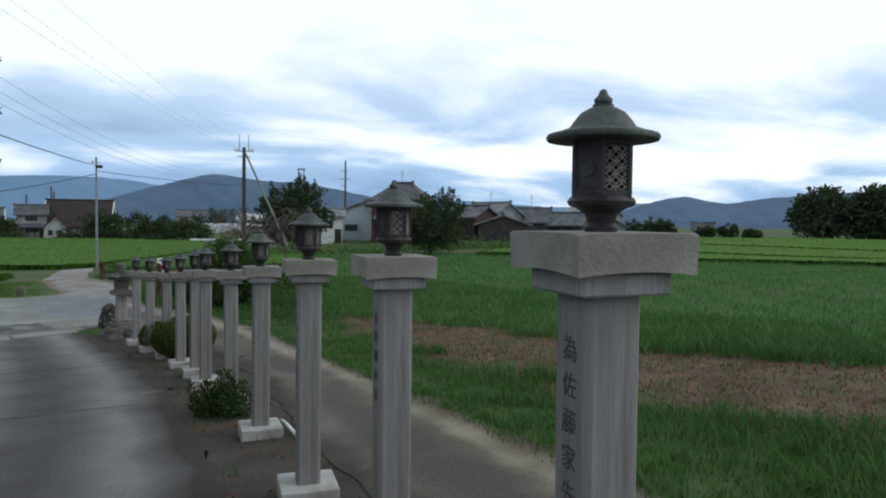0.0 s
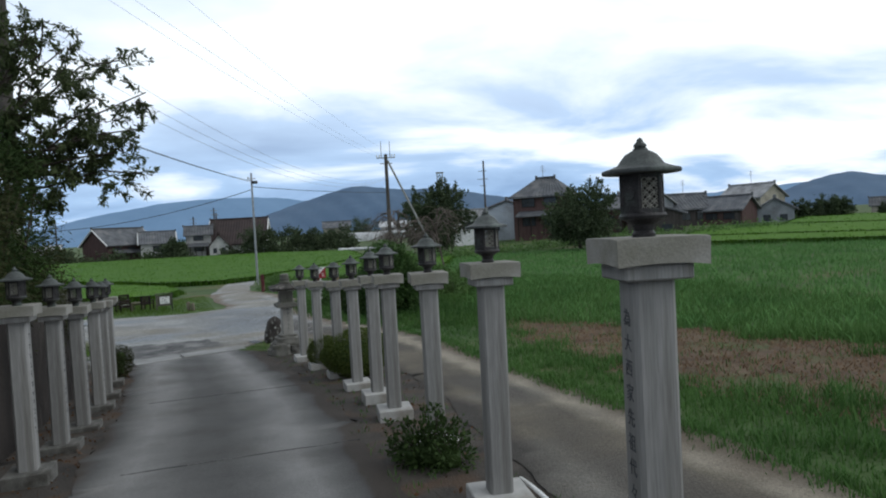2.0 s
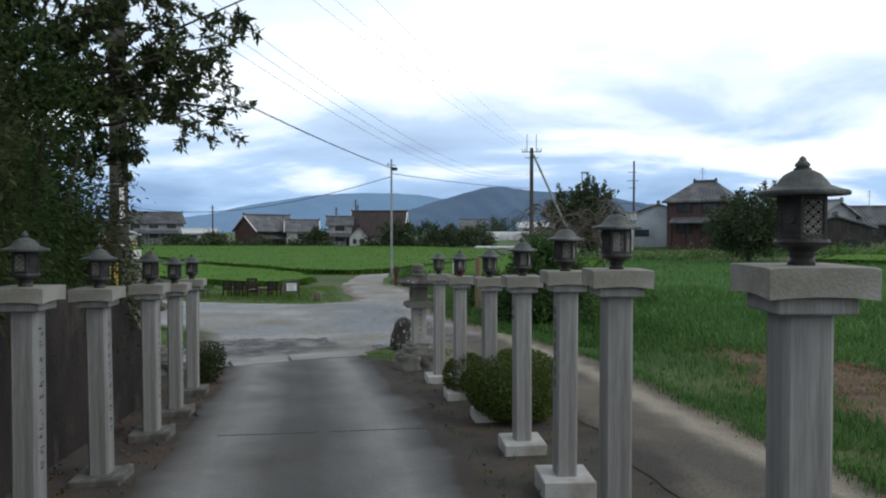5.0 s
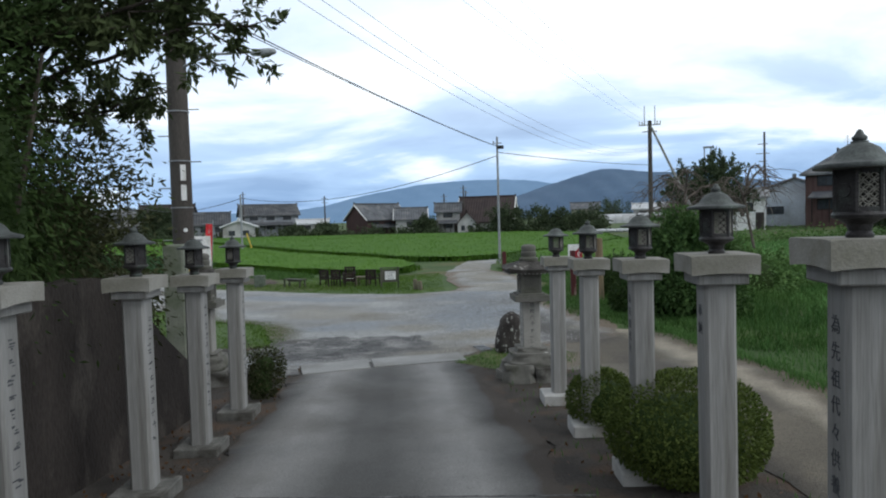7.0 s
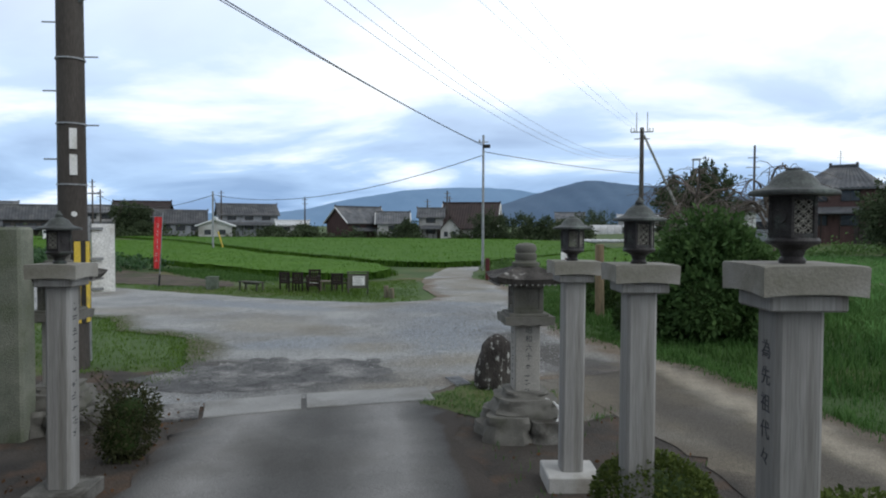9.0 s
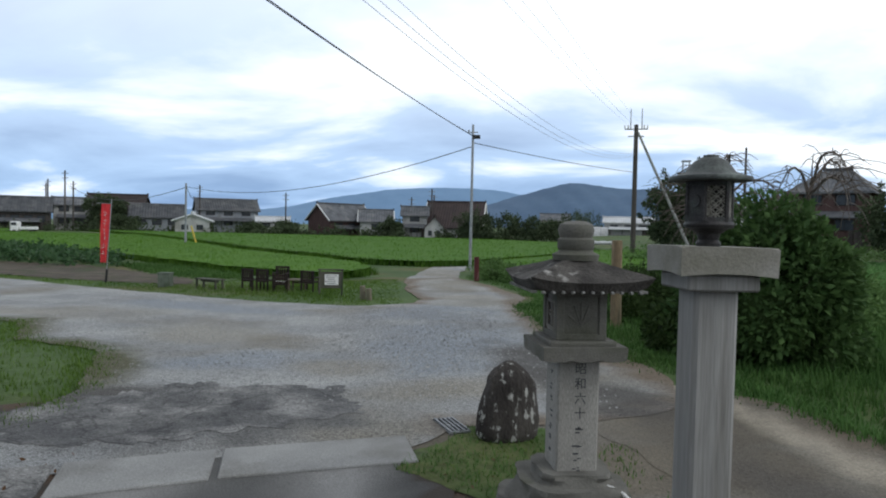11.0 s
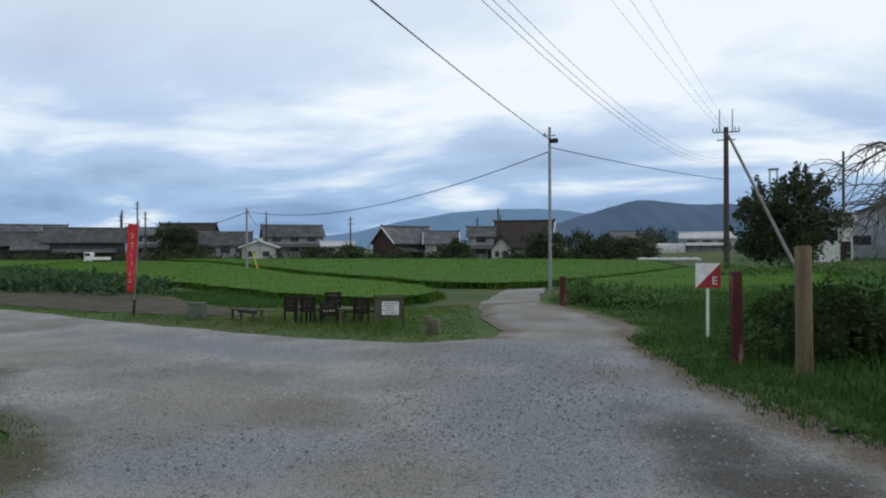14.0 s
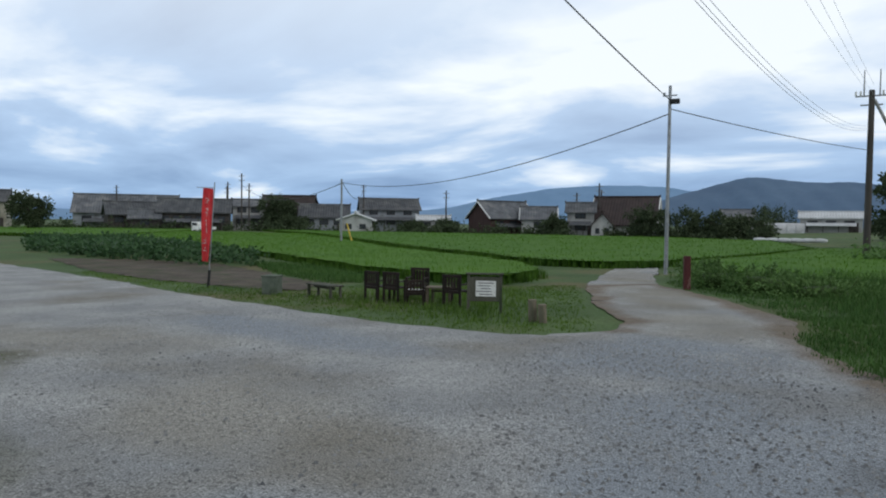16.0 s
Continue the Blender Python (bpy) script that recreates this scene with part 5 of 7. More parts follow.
# ---- dark wall, hedge and tree beside the lane ----
LD, LN = Vector((-0.257, 0.967, 0)), Vector((-0.967, -0.257, 0))
W0 = Vector((-0.68, 7.64, 0)) + LN * 0.62
bm = bmesh.new()
prof = []
for k in range(40):
    u = -12.0 + 18.4 * k / 39
    p = W0 + LD * u - LN * 0.12
    base = gz(p.x, p.y) - 0.1
    top = 1.62 + gz(p.x, p.y) - 0.012 * max(0, u) if u < 4.9 else 1.74 - 0.74 * (u - 4.9) + 0.03 * math.sin(9 * u)
    prof.append((p, base, max(top, base + 0.25) + 0.02 * math.sin(7.3 * u) + 0.015 * math.sin(17 * u)))
v_ = []
for p, b_, t_ in prof:
    back = p + LN * 0.22
    v_.append([bm.verts.new((p.x, p.y, b_)), bm.verts.new((p.x, p.y, t_)), bm.verts.new((back.x, back.y, t_)), bm.verts.new((back.x, back.y, b_))])
for a, b in zip(v_, v_[1:]):
    for i in range(4):
        bm.faces.new((a[i], b[i], b[(i + 1) % 4], a[(i + 1) % 4]))
bm.faces.new(v_[0][::-1])
bm.faces.new(v_[-1])
bmesh.ops.recalc_face_normals(bm, faces=bm.faces[:])
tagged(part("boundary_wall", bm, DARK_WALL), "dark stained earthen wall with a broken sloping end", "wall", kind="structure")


def blob(centre, radii, count, rng_, shell=0.35, bumps=6, bump=0.25):
    """Leaf places over an uneven crown: clumps round a rounded mass, with their outward directions."""
    d = rng_.normal(0, 1, (count, 3))
    d /= np.linalg.norm(d, axis=1)[:, None]
    k = np.ones(count)
    dirs = rng_.normal(0, 1, (bumps, 3))
    dirs /= np.linalg.norm(dirs, axis=1)[:, None]
    for b in dirs:
        k += bump * np.clip(d @ b, 0, 1) ** 3 * rng_.uniform(-0.8, 1.2)
    r = 1 - shell * rng_.uniform(0, 1, count) ** 1.6
    return np.asarray(centre) + d * np.asarray(radii) * (k * r)[:, None], d


def clumps(centre, radii, n_clumps, per, rng_, size):
    """Leaf places gathered into clumps, leaving gaps between."""
    c, d = blob(centre, radii, n_clumps, rng_, 0.75)
    pts = np.repeat(c, per, 0) + rng_.normal(0, size, (n_clumps * per, 3))
    return pts, np.repeat(d, per, 0)


def limb_mesh(bm, a, b, ra, rb, rng_, bend=0.12, segs=4, sides=7):
    pts = [Vector(a).lerp(Vector(b), i / segs) for i in range(segs + 1)]
    for i in range(1, segs):
        pts[i] += Vector(rng_.normal(0, bend * (Vector(b) - Vector(a)).length / segs, 3))
    for i in range(segs):
        tube(bm, pts[i], pts[i + 1], ra + (rb - ra) * i / segs, ra + (rb - ra) * (i + 1) / segs, sides, False)
    return pts


def tree(name, x, y, height, radius, trunk_r, mat, label, seed, n_clumps=90, per=60, leaf=0.22, crown_low=0.35, squash=1.0, sprays=0):
    """A tree of tapered trunk, limbs and a gappy crown of many leaves."""
    r = np.random.default_rng(seed)
    z = gz(x, y)
    ob = empty(name, pose(x, y, z))
    bm = bmesh.new()
    limb_mesh(bm, (0, 0, -0.1), (0, 0, height * 0.7), trunk_r, trunk_r * 0.35, r)
    part("trunk", bm, BARK, ob)
    for k in range(6):
        a = r.uniform(0, 6.28)
        zb = height * r.uniform(0.25, 0.6)
        bm = bmesh.new()
        limb_mesh(bm, (0, 0, zb), (radius * 0.75 * math.cos(a), radius * 0.75 * math.sin(a), zb + height * r.uniform(0.08, 0.3)), trunk_r * 0.45, trunk_r * 0.1, r)
        part("limb", bm, BARK, ob)
    mid_z = height * (crown_low + 1) / 2
    pts, nn = clumps((0, 0, mid_z), (radius, radius, height * (1 - crown_low) / 2 * squash), n_clumps, per, r, radius * 0.11)
    if sprays:
        # leafy sprays that rise out of the crown
        c, d = blob((0, 0, mid_z), (radius * 0.85, radius * 0.85, height * (1 - crown_low) / 2 * 0.85), sprays, r, 0.5, 7, 0.45)
        way = d * 0.6 + np.array([0, 0, 0.75]) + r.normal(0, 0.15, (sprays, 3))
        m = 46
        f = r.uniform(0, 1, (sprays, m, 1))
        long = r.uniform(0.12, 0.32, (sprays, 1, 1)) * radius
        sp = c[:, None, :] + way[:, None, :] * f * long + r.normal(0, 0.05 * radius, (sprays, m, 3)) * (1.15 - f)
        pts, nn = np.concatenate([pts, sp.reshape(-1, 3)]), np.concatenate([nn, np.repeat(d, m, 0)])
    leaves("crown", pts, leaf, mat, r, ob, 0.2, 0.5, nn)
    return tagged(ob, label, "tree")


def shrub(name, x, y, rx, ry, h, mat, label, seed, count=5000, leaf=0.04, core=True, bump=0.25):
    """A clipped or wild shrub: a dark solid core, standing in for the shaded inside, under a close skin of leaves."""
    r = np.random.default_rng(seed)
    z = gz(x, y)
    ob = empty(name, pose(x, y, z))
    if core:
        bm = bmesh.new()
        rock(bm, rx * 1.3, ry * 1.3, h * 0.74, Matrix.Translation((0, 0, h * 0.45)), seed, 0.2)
        part("inner_mass", bm, DARK_LEAF, ob, "solid core, dark for the shaded inside")
    pts, nn = blob((0, 0, h * 0.5), (rx, ry, h * 0.5), count, r, 0.22, 7, bump)
    pts[:, 2] = np.maximum(pts[:, 2], 0.02)
    leaves("foliage", pts, leaf, mat, r, ob, 0.0, 0.6, nn)
    return tagged(ob, label, "shrub")


def wild_bush(x, y, lobes, mat, label, seed, per=4000, shoots=20, leaf=0.1):
    """A wild bush of several leafy lobes with longer shoots breaking its outline."""
    r = np.random.default_rng(seed)
    ob = empty("wild_bush", pose(x, y, gz(x, y)))
    stems = bmesh.new()
    P, N = [], []
    for k, (dx, dy, dz, rx, ry, rz) in enumerate(lobes):
        # solid dark core in each lobe, in place of the shade between its leaves
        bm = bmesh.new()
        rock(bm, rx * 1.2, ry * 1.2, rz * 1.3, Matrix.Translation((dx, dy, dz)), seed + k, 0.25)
        part("inner_mass", bm, DARK_LEAF, ob, "solid core, dark for the shaded inside")
        p, n = blob((dx, dy, dz), (rx, ry, rz), per, r, 0.4, 12, 0.55)
        P.append(p)
        N.append(n)
        for _ in range(shoots // len(lobes)):
            d = Vector((r.normal(0, 0.6), r.normal(0, 0.6), abs(r.normal(0.6, 0.5)))).normalized()
            a = Vector((dx + d.x * rx * 0.7, dy + d.y * ry * 0.7, dz + d.z * rz * 0.7))
            b = a + (d + Vector((0, 0, 0.5))).normalized() * r.uniform(0.25, 0.62) * (0.4 + rz * 0.7)
            tube(stems, a, b, 0.008, 0.003, 4, False)
            m = 46
            t = r.uniform(0, 1.05, m)[:, None]
            P.append(np.asarray(a) + (np.asarray(b) - np.asarray(a)) * t + r.normal(0, 0.055, (m, 3)) * (1.25 - t))
            N.append(np.tile(np.asarray(d), (m, 1)) + r.normal(0, 0.5, (m, 3)))
    tagged(part("stems", stems, BARK, ob), "thin brown stems", kind="stuff")
    P = np.concatenate(P)
    P[:, 2] = np.maximum(P[:, 2], 0.03)
    leaves("foliage", P, leaf, mat, r, ob, 0.1, 0.5, np.concatenate(N))
    return tagged(ob, label, "bush")


# tree overhanging the lane, with long drooping sprays of leaves
r = np.random.default_rng(21)
TX, TY = -4.6, 12.4
big = empty("overhanging_tree", pose(TX, TY, gz(TX, TY)))
tagged(big, "dark evergreen tree overhanging the lane, drooping leaf sprays", "tree")
bm = bmesh.new()
limb_mesh(bm, (0, 0, -0.2), (0.2, -0.1, 7.4), 0.24, 0.10, r, 0.05, 6, 10)
smooth(part("trunk", bm, BARK, big), 60)
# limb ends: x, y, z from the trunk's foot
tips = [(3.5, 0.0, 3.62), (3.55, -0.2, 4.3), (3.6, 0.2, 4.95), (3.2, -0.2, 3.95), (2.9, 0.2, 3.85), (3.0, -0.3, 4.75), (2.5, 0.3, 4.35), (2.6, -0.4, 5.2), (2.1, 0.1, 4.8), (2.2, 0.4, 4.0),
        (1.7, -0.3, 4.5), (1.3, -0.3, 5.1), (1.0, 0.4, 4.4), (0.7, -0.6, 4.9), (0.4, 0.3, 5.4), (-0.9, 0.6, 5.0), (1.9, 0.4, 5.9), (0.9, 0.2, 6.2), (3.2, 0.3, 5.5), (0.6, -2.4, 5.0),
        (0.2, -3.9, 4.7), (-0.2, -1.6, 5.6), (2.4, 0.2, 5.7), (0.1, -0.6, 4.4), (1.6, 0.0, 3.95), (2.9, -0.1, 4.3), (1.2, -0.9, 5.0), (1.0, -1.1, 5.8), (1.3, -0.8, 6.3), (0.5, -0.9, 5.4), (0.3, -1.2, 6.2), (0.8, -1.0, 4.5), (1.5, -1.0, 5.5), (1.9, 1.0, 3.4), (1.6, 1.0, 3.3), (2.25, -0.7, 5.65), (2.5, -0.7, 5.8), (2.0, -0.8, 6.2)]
crown_p, crown_n = [], []
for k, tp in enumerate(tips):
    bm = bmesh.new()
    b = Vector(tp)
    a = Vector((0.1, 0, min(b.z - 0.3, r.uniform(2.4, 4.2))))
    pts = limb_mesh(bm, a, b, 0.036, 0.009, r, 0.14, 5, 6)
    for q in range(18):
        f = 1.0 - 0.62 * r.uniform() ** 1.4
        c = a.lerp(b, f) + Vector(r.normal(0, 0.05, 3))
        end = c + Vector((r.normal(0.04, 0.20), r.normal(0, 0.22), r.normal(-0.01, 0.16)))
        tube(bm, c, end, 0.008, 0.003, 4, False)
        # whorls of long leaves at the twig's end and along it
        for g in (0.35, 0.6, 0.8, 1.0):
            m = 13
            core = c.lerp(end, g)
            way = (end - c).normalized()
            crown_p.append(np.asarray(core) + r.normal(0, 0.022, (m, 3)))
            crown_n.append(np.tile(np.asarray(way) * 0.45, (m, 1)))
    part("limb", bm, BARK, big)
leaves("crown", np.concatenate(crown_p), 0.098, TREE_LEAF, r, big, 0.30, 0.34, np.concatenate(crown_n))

# hedge of mixed evergreen shrubs behind the dark wall
for k, (u, off, rx_, ry_, h_, lab) in enumerate(((5.2, 0.62, 0.75, 0.75, 3.2, "feathery dark evergreen shrub above the wall"), (4.0, 0.75, 0.95, 0.95, 4.3, "dense dark evergreen shrub above the wall"),
                                                 (2.4, 0.75, 1.0, 1.1, 4.0, "dense olive-green shrub above the wall"), (0.6, 0.85, 1.05, 1.2, 4.4, "dense olive-green shrub above the wall"),
                                                 (-1.6, 1.0, 1.1, 1.3, 4.4, "dark shrub beside the lane wall"), (-4.2, 1.4, 1.2, 1.5, 4.4, "dark shrub beside the lane wall"), (4.6, 1.9, 1.2, 1.2, 4.1, "tall dark evergreen shrub behind the hedge"),
                                                 (2.6, 2.4, 1.3, 1.3, 4.6, "tall dark evergreen shrub behind the hedge"), (0.0, 2.8, 1.4, 1.6, 4.9, "tall dark evergreen shrub behind the hedge"))):
    p = W0 + LD * u + LN * off
    rr_ = np.random.default_rng(40 + k)
    hb = empty("hedge_shrub", pose(p.x, p.y, gz(p.x, p.y)))
    tagged(hb, lab, "shrub", "hedge above the wall")
    for q in range(4):
        bm = bmesh.new()
        limb_mesh(bm, (rr_.normal(0, 0.12), rr_.normal(0, 0.12), -0.05), (rr_.normal(0, rx_ * 0.4), rr_.normal(0, ry_ * 0.4), h_ * 0.75), 0.045, 0.012, rr_, 0.15, 4, 6)
        part("stem", bm, BARK, hb)
    # dark lump fills the hedge, its colour standing for the shade within
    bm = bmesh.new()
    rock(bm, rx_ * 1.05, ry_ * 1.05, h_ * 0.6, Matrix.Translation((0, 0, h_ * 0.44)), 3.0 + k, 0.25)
    part("inner_mass", bm, DARK_LEAF, hb, "solid core, dark for the shaded inside")
    pts, nn = clumps((0, 0, h_ * 0.56), (rx_, ry_, h_ * 0.46), 330, 62, rr_, 0.13)
    leaves("foliage", pts, 0.072, DARK_LEAF if k % 3 == 1 else WALL_LEAF, rr_, hb, 0.45, 0.32, nn)

# shrubs along the lane
tagged(shrub("round_shrub", 2.11, 12.55, 0.58, 0.58, 0.77, HEDGE_LEAF, "clipped round green azalea bush at a post's foot", 11, 19000, 0.027, bump=0.16), group="clipped shrubs")
tagged(shrub("round_shrub", 1.50, 13.95, 0.33, 0.34, 0.57, HEDGE_LEAF, "small clipped round green azalea bush", 12, 8500, 0.027, bump=0.2), group="clipped shrubs")
wild_bush(2.95, 6.75, ((0, 0, 0.12, 0.20, 0.22, 0.15), (0.12, -0.12, 0.10, 0.16, 0.18, 0.12), (-0.14, 0.08, 0.08, 0.15, 0.16, 0.10)), DARK_LEAF, "low sprawling green shrub with loose twigs between two posts", 14, 300, 24, 0.05)
wild_bush(-2.55, 14.7, ((0, 0, 0.20, 0.22, 0.22, 0.24), (0.04, 0.04, 0.38, 0.17, 0.17, 0.17)), WALL_LEAF, "small brownish-green shrub beside a post", 15, 2200, 4, 0.032)
wild_bush(2.8, 21.95, ((0.05, 0, 0.75, 0.72, 0.8, 0.8), (0.1, 0.1, 1.45, 0.52, 0.52, 0.5), (-0.55, 0.5, 0.5, 0.55, 0.55, 0.55), (0.42, -0.1, 1.15, 0.45, 0.5, 0.5), (-0.35, 0.4, 1.1, 0.48, 0.48, 0.48), (0.5, 0.3, 0.45, 0.48, 0.6, 0.45)), BANK_LEAF, "large leafy green bush with upright shoots on the bank", 16, 3400, 84, 0.115)
wild_bush(1.9, 22.75, ((0, 0, 0.28, 0.6, 0.5, 0.36), (0.6, 0.3, 0.4, 0.6, 0.5, 0.45)), DARK_LEAF, "low dark bramble on the bank", 23, 2600, 14, 0.09)
wild_bush(4.7, 26.4, ((0, 0, 0.5, 0.9, 0.9, 0.6), (0.7, 1.2, 0.45, 0.9, 0.8, 0.5)), BUSH_LEAF, "tangled green vines and weeds on the bank", 17, 3000, 20, 0.11)
wild_bush(1.9, 26.3, ((-0.55, 0, 0.45, 0.7, 0.6, 0.55), (0.3, 0.1, 0.4, 0.75, 0.6, 0.5), (1.1, 0.2, 0.3, 0.6, 0.5, 0.42)), DARK_LEAF, "low dark bush behind the wooden posts", 18, 3400, 18, 0.085)
wild_bush(-1.9, 36.9, ((-1.0, 1.2, 0.18, 0.7, 0.7, 0.34), (0.1, 0, 0.2, 0.9, 0.8, 0.36), (1.4, -0.9, 0.15, 0.9, 0.7, 0.28), (-1.5, 3.2, 0.2, 0.7, 1.0, 0.36)), BUSH_LEAF, "tangle of low green weeds beside the track", 20, 1300, 44, 0.10)

# leafless arching trees
def bare_tree(x, y, high, arms, seed, reach0, reach1):
    r = np.random.default_rng(seed)
    bare = empty("bare_weeping_tree", pose(x, y, gz(x, y)))
    tagged(bare, "leafless pale weeping tree with arching branches", "tree", "weeping trees")
    bm = bmesh.new()
    limb_mesh(bm, (0.3, 0, -0.05), (-0.1, 0, high), 0.05, 0.03, r, 0.10, 6, 7)
    limb_mesh(bm, (-0.1, 0, high), (-0.05, 0.05, high + 0.95), 0.024, 0.008, r, 0.10, 4, 6)
    part("trunk", bm, TWIG, bare)
    for k in range(arms):
        a = r.uniform(0, 6.28)
        reach = r.uniform(reach0, reach1)
        rise = r.uniform(0.35, 0.8)
        z0 = high * r.uniform(0.72, 1.12)
        bm = bmesh.new()
        pts = []
        for f in np.linspace(0, 1, 10):
            w = a + 0.5 * f * math.sin(seed + k)
            pts.append(Vector((-0.1 + reach * f * math.cos(w), reach * f * math.sin(w), z0 + rise * math.sin(min(f * 2.6, 2.7)) - 0.75 * f ** 3)) + Vector(r.normal(0, 0.02, 3)))
        for i in range(9):
            tube(bm, pts[i], pts[i + 1], 0.034 * (1 - i / 11), 0.034 * (1 - (i + 1) / 11), 5, False)
            if i > 1:
                for _ in range(3):
                    c = pts[i]
                    way = Vector((r.normal(0.12 * math.cos(a), 0.16), r.normal(0.12 * math.sin(a), 0.16), r.normal(-0.03, 0.10)))
                    for q in range(3):
                        e1 = c + way
                        tube(bm, c, e1, 0.010 - 0.002 * q, 0.008 - 0.002 * q, 4, False)
                        c, way = e1, way * 0.8 + Vector((0, 0, -0.09))
        part("branch", bm, TWIG, bare)


bare_tree(3.45, 28.6, 2.6, 12, 33, 1.0, 2.1)
bare_tree(4.9, 27.4, 2.45, 7, 36, 0.7, 1.4)


# ---- poles, lamp and wires ----
def utility_pole(name, x, y, top, r0, r1, label, mat=POLE, z=None):
    z = gz(x, y) if z is None else z
    ob = empty(name, pose(x, y, z))
    bm = bmesh.new()
    tube(bm, (0, 0, -0.2), (0, 0, top - z), r0, r1, 14)
    smooth(part("shaft", bm, mat, ob))
    return tagged(ob, label, "utility pole")


p2 = utility_pole("utility_pole", -5.73, 17.68, 9.2, 0.185, 0.15, "dark concrete utility pole with striped guard and street lamp")
z2 = gz(-5.73, 17.68)
bm = bmesh.new()
lathe(bm, [(0.19, 0.62), (0.195, 0.62), (0.193, 1.72), (0.186, 1.72)], 20)
part("striped_guard", bm, BLACK, p2, "black sleeve of the striped guard")
for k in range(8):
    bm = bmesh.new()
    a = k * math.pi / 4 + 0.2
    box(bm, 0.196, 0, 1.17, 0.006, 0.078, 1.08, Matrix.Rotation(a, 4, "Z"))
    part("yellow_stripe", bm, YELLOW, p2, "yellow warning stripe")
for zc in (2.45, 3.25, 4.1, 5.2):
    bm = bmesh.new()
    lathe(bm, [(0.172, zc), (0.186, zc), (0.186, zc + 0.02), (0.172, zc + 0.02)], 18)
    part("steel_band", bm, STEEL, p2)
for zc, h_ in ((3.04, 0.27), (2.70, 0.27)):
    bm = bmesh.new()
    box(bm, 0, -0.186, zc - z2, 0.09, 0.008, h_, Matrix.Rotation(radians(48), 4, "Z"), bevel=0.002)
    part("number_plate", bm, WHITE, p2, "white number plate")
bm = bmesh.new()
bmesh.ops.create_cone(bm, cap_ends=True, segments=16, radius1=0.035, radius2=0.035, depth=0.01,
                      matrix=Matrix.Rotation(radians(48), 4, "Z") @ Matrix.Translation((0, -0.19, 2.056 - z2)) @ Matrix.Rotation(radians(90), 4, "X"))
part("round_tag", bm, WHITE, p2, "round white tag")
for k in range(14):
    bm = bmesh.new()
    zc = 1.9 + 0.45 * k
    s_ = 1 if k % 2 else -1
    tube(bm, (s_ * 0.15, s_ * 0.05, zc), (s_ * 0.34, s_ * 0.11, zc), 0.010, sides=6)
    part("step_bolt", bm, STEEL, p2)
bm = bmesh.new()
tube(bm, (0.12, -0.02, 4.85), (0.62, 0.05, 5.05), 0.025, sides=8)
part("bracket", bm, STEEL, p2, "short grey steel bracket")
bm = bmesh.new()
tube(bm, (0.1, 0.0, 5.05), (1.45, 0.07, 5.02), 0.022, sides=8)
part("lamp_arm", bm, STEEL, p2)
bm = bmesh.new()
rock(bm, 0.46, 0.17, 0.11, Matrix.Translation((1.64, 0.08, 5.0)) @ Matrix.Rotation(radians(3), 4, "Z"), 2.0, 0.03)
smooth(part("lamp_head", bm, LAMP_GREY, p2, "grey street lamp head"), 60)
p1 = utility_pole("telephone_pole", -5.12, 44.28, 6.56, 0.075, 0.055, "slim grey steel telephone pole by the track", STEEL, gz(-5.12, 44.28))
zp = gz(-5.12, 44.28)
bm = bmesh.new()
box(bm, 0.17, 0, 5.98 - zp, 0.36, 0.16, 0.18, bevel=0.02)
part("junction_box", bm, BLACK, p1, "black cable junction box")
bm = bmesh.new()
tube(bm, (-0.25, 0, 6.2 - zp), (0.25, 0, 6.2 - zp), 0.025, sides=6)
tube(bm, (-0.2, 0, 6.2 - zp), (-0.2, 0, 6.32 - zp), 0.04, sides=8)
part("crossarm", bm, STEEL, p1)

tall = utility_pole("utility_pole", 3.6, 67.27, 9.9, 0.21, 0.16, "dark utility pole with crossarm and leaning strut")
zt_ = gz(3.6, 67.27)
bm = bmesh.new()
box(bm, 0, 0, 9.55 - zt_, 1.75, 0.09, 0.09)
part("crossarm", bm, STEEL, tall)
bm = bmesh.new()
box(bm, 0, 0, 9.0 - zt_, 1.2, 0.08, 0.08)
part("crossarm", bm, STEEL, tall)
for sx in (-0.42, 0.42):
    bm = bmesh.new()
    tube(bm, (sx, 0, 9.5 - zt_), (sx, 0, 11.15 - zt_), 0.05, 0.035, 6)
    part("lightning_rod", bm, STEEL, tall)
for sx in (-0.85, -0.6, 0.6, 0.85):
    bm = bmesh.new()
    lathe(bm, [(0.05, 0.0), (0.07, 0.08), (0.04, 0.12), (0.07, 0.2), (0.03, 0.28)], 8)
    bm.transform(Matrix.Translation((sx, 0, 9.6 - zt_)))
    part("insulator", bm, WHITE, tall)
bm = bmesh.new()
tube(bm, (0.15, 0, 9.3 - zt_), (4.5, -0.6, gz(8.1, 66.7) - zt_ - 0.1), 0.09, 0.12, 10)
part("strut", bm, CONCRETE, tall, "leaning concrete strut")

far = utility_pole("utility_pole", 18.65, 102.2, 12.15, 0.17, 0.12, "dark distant utility pole with short crossarms", z=gz(18.65, 102.2))
for zc, w_ in ((10.6, 1.2), (9.4, 1.6), (8.4, 1.0)):
    bm = bmesh.new()
    box(bm, -0.2, 0, zc - gz(18.65, 102.2), w_, 0.1, 0.1)
    part("crossarm", bm, STEEL, far)
pa = utility_pole("utility_pole", -34.6, 66.0, 5.05, 0.10, 0.08, "slim grey pole standing in the paddies", STEEL)
bm = bmesh.new()
tube(bm, (-34.0, 66.8, -0.4), (-34.45, 66.6, 1.3), 0.07, sides=8)
tagged(part("guy_wire_guard", bm, YELLOW), "yellow plastic guard on a guy wire", "guy guard")
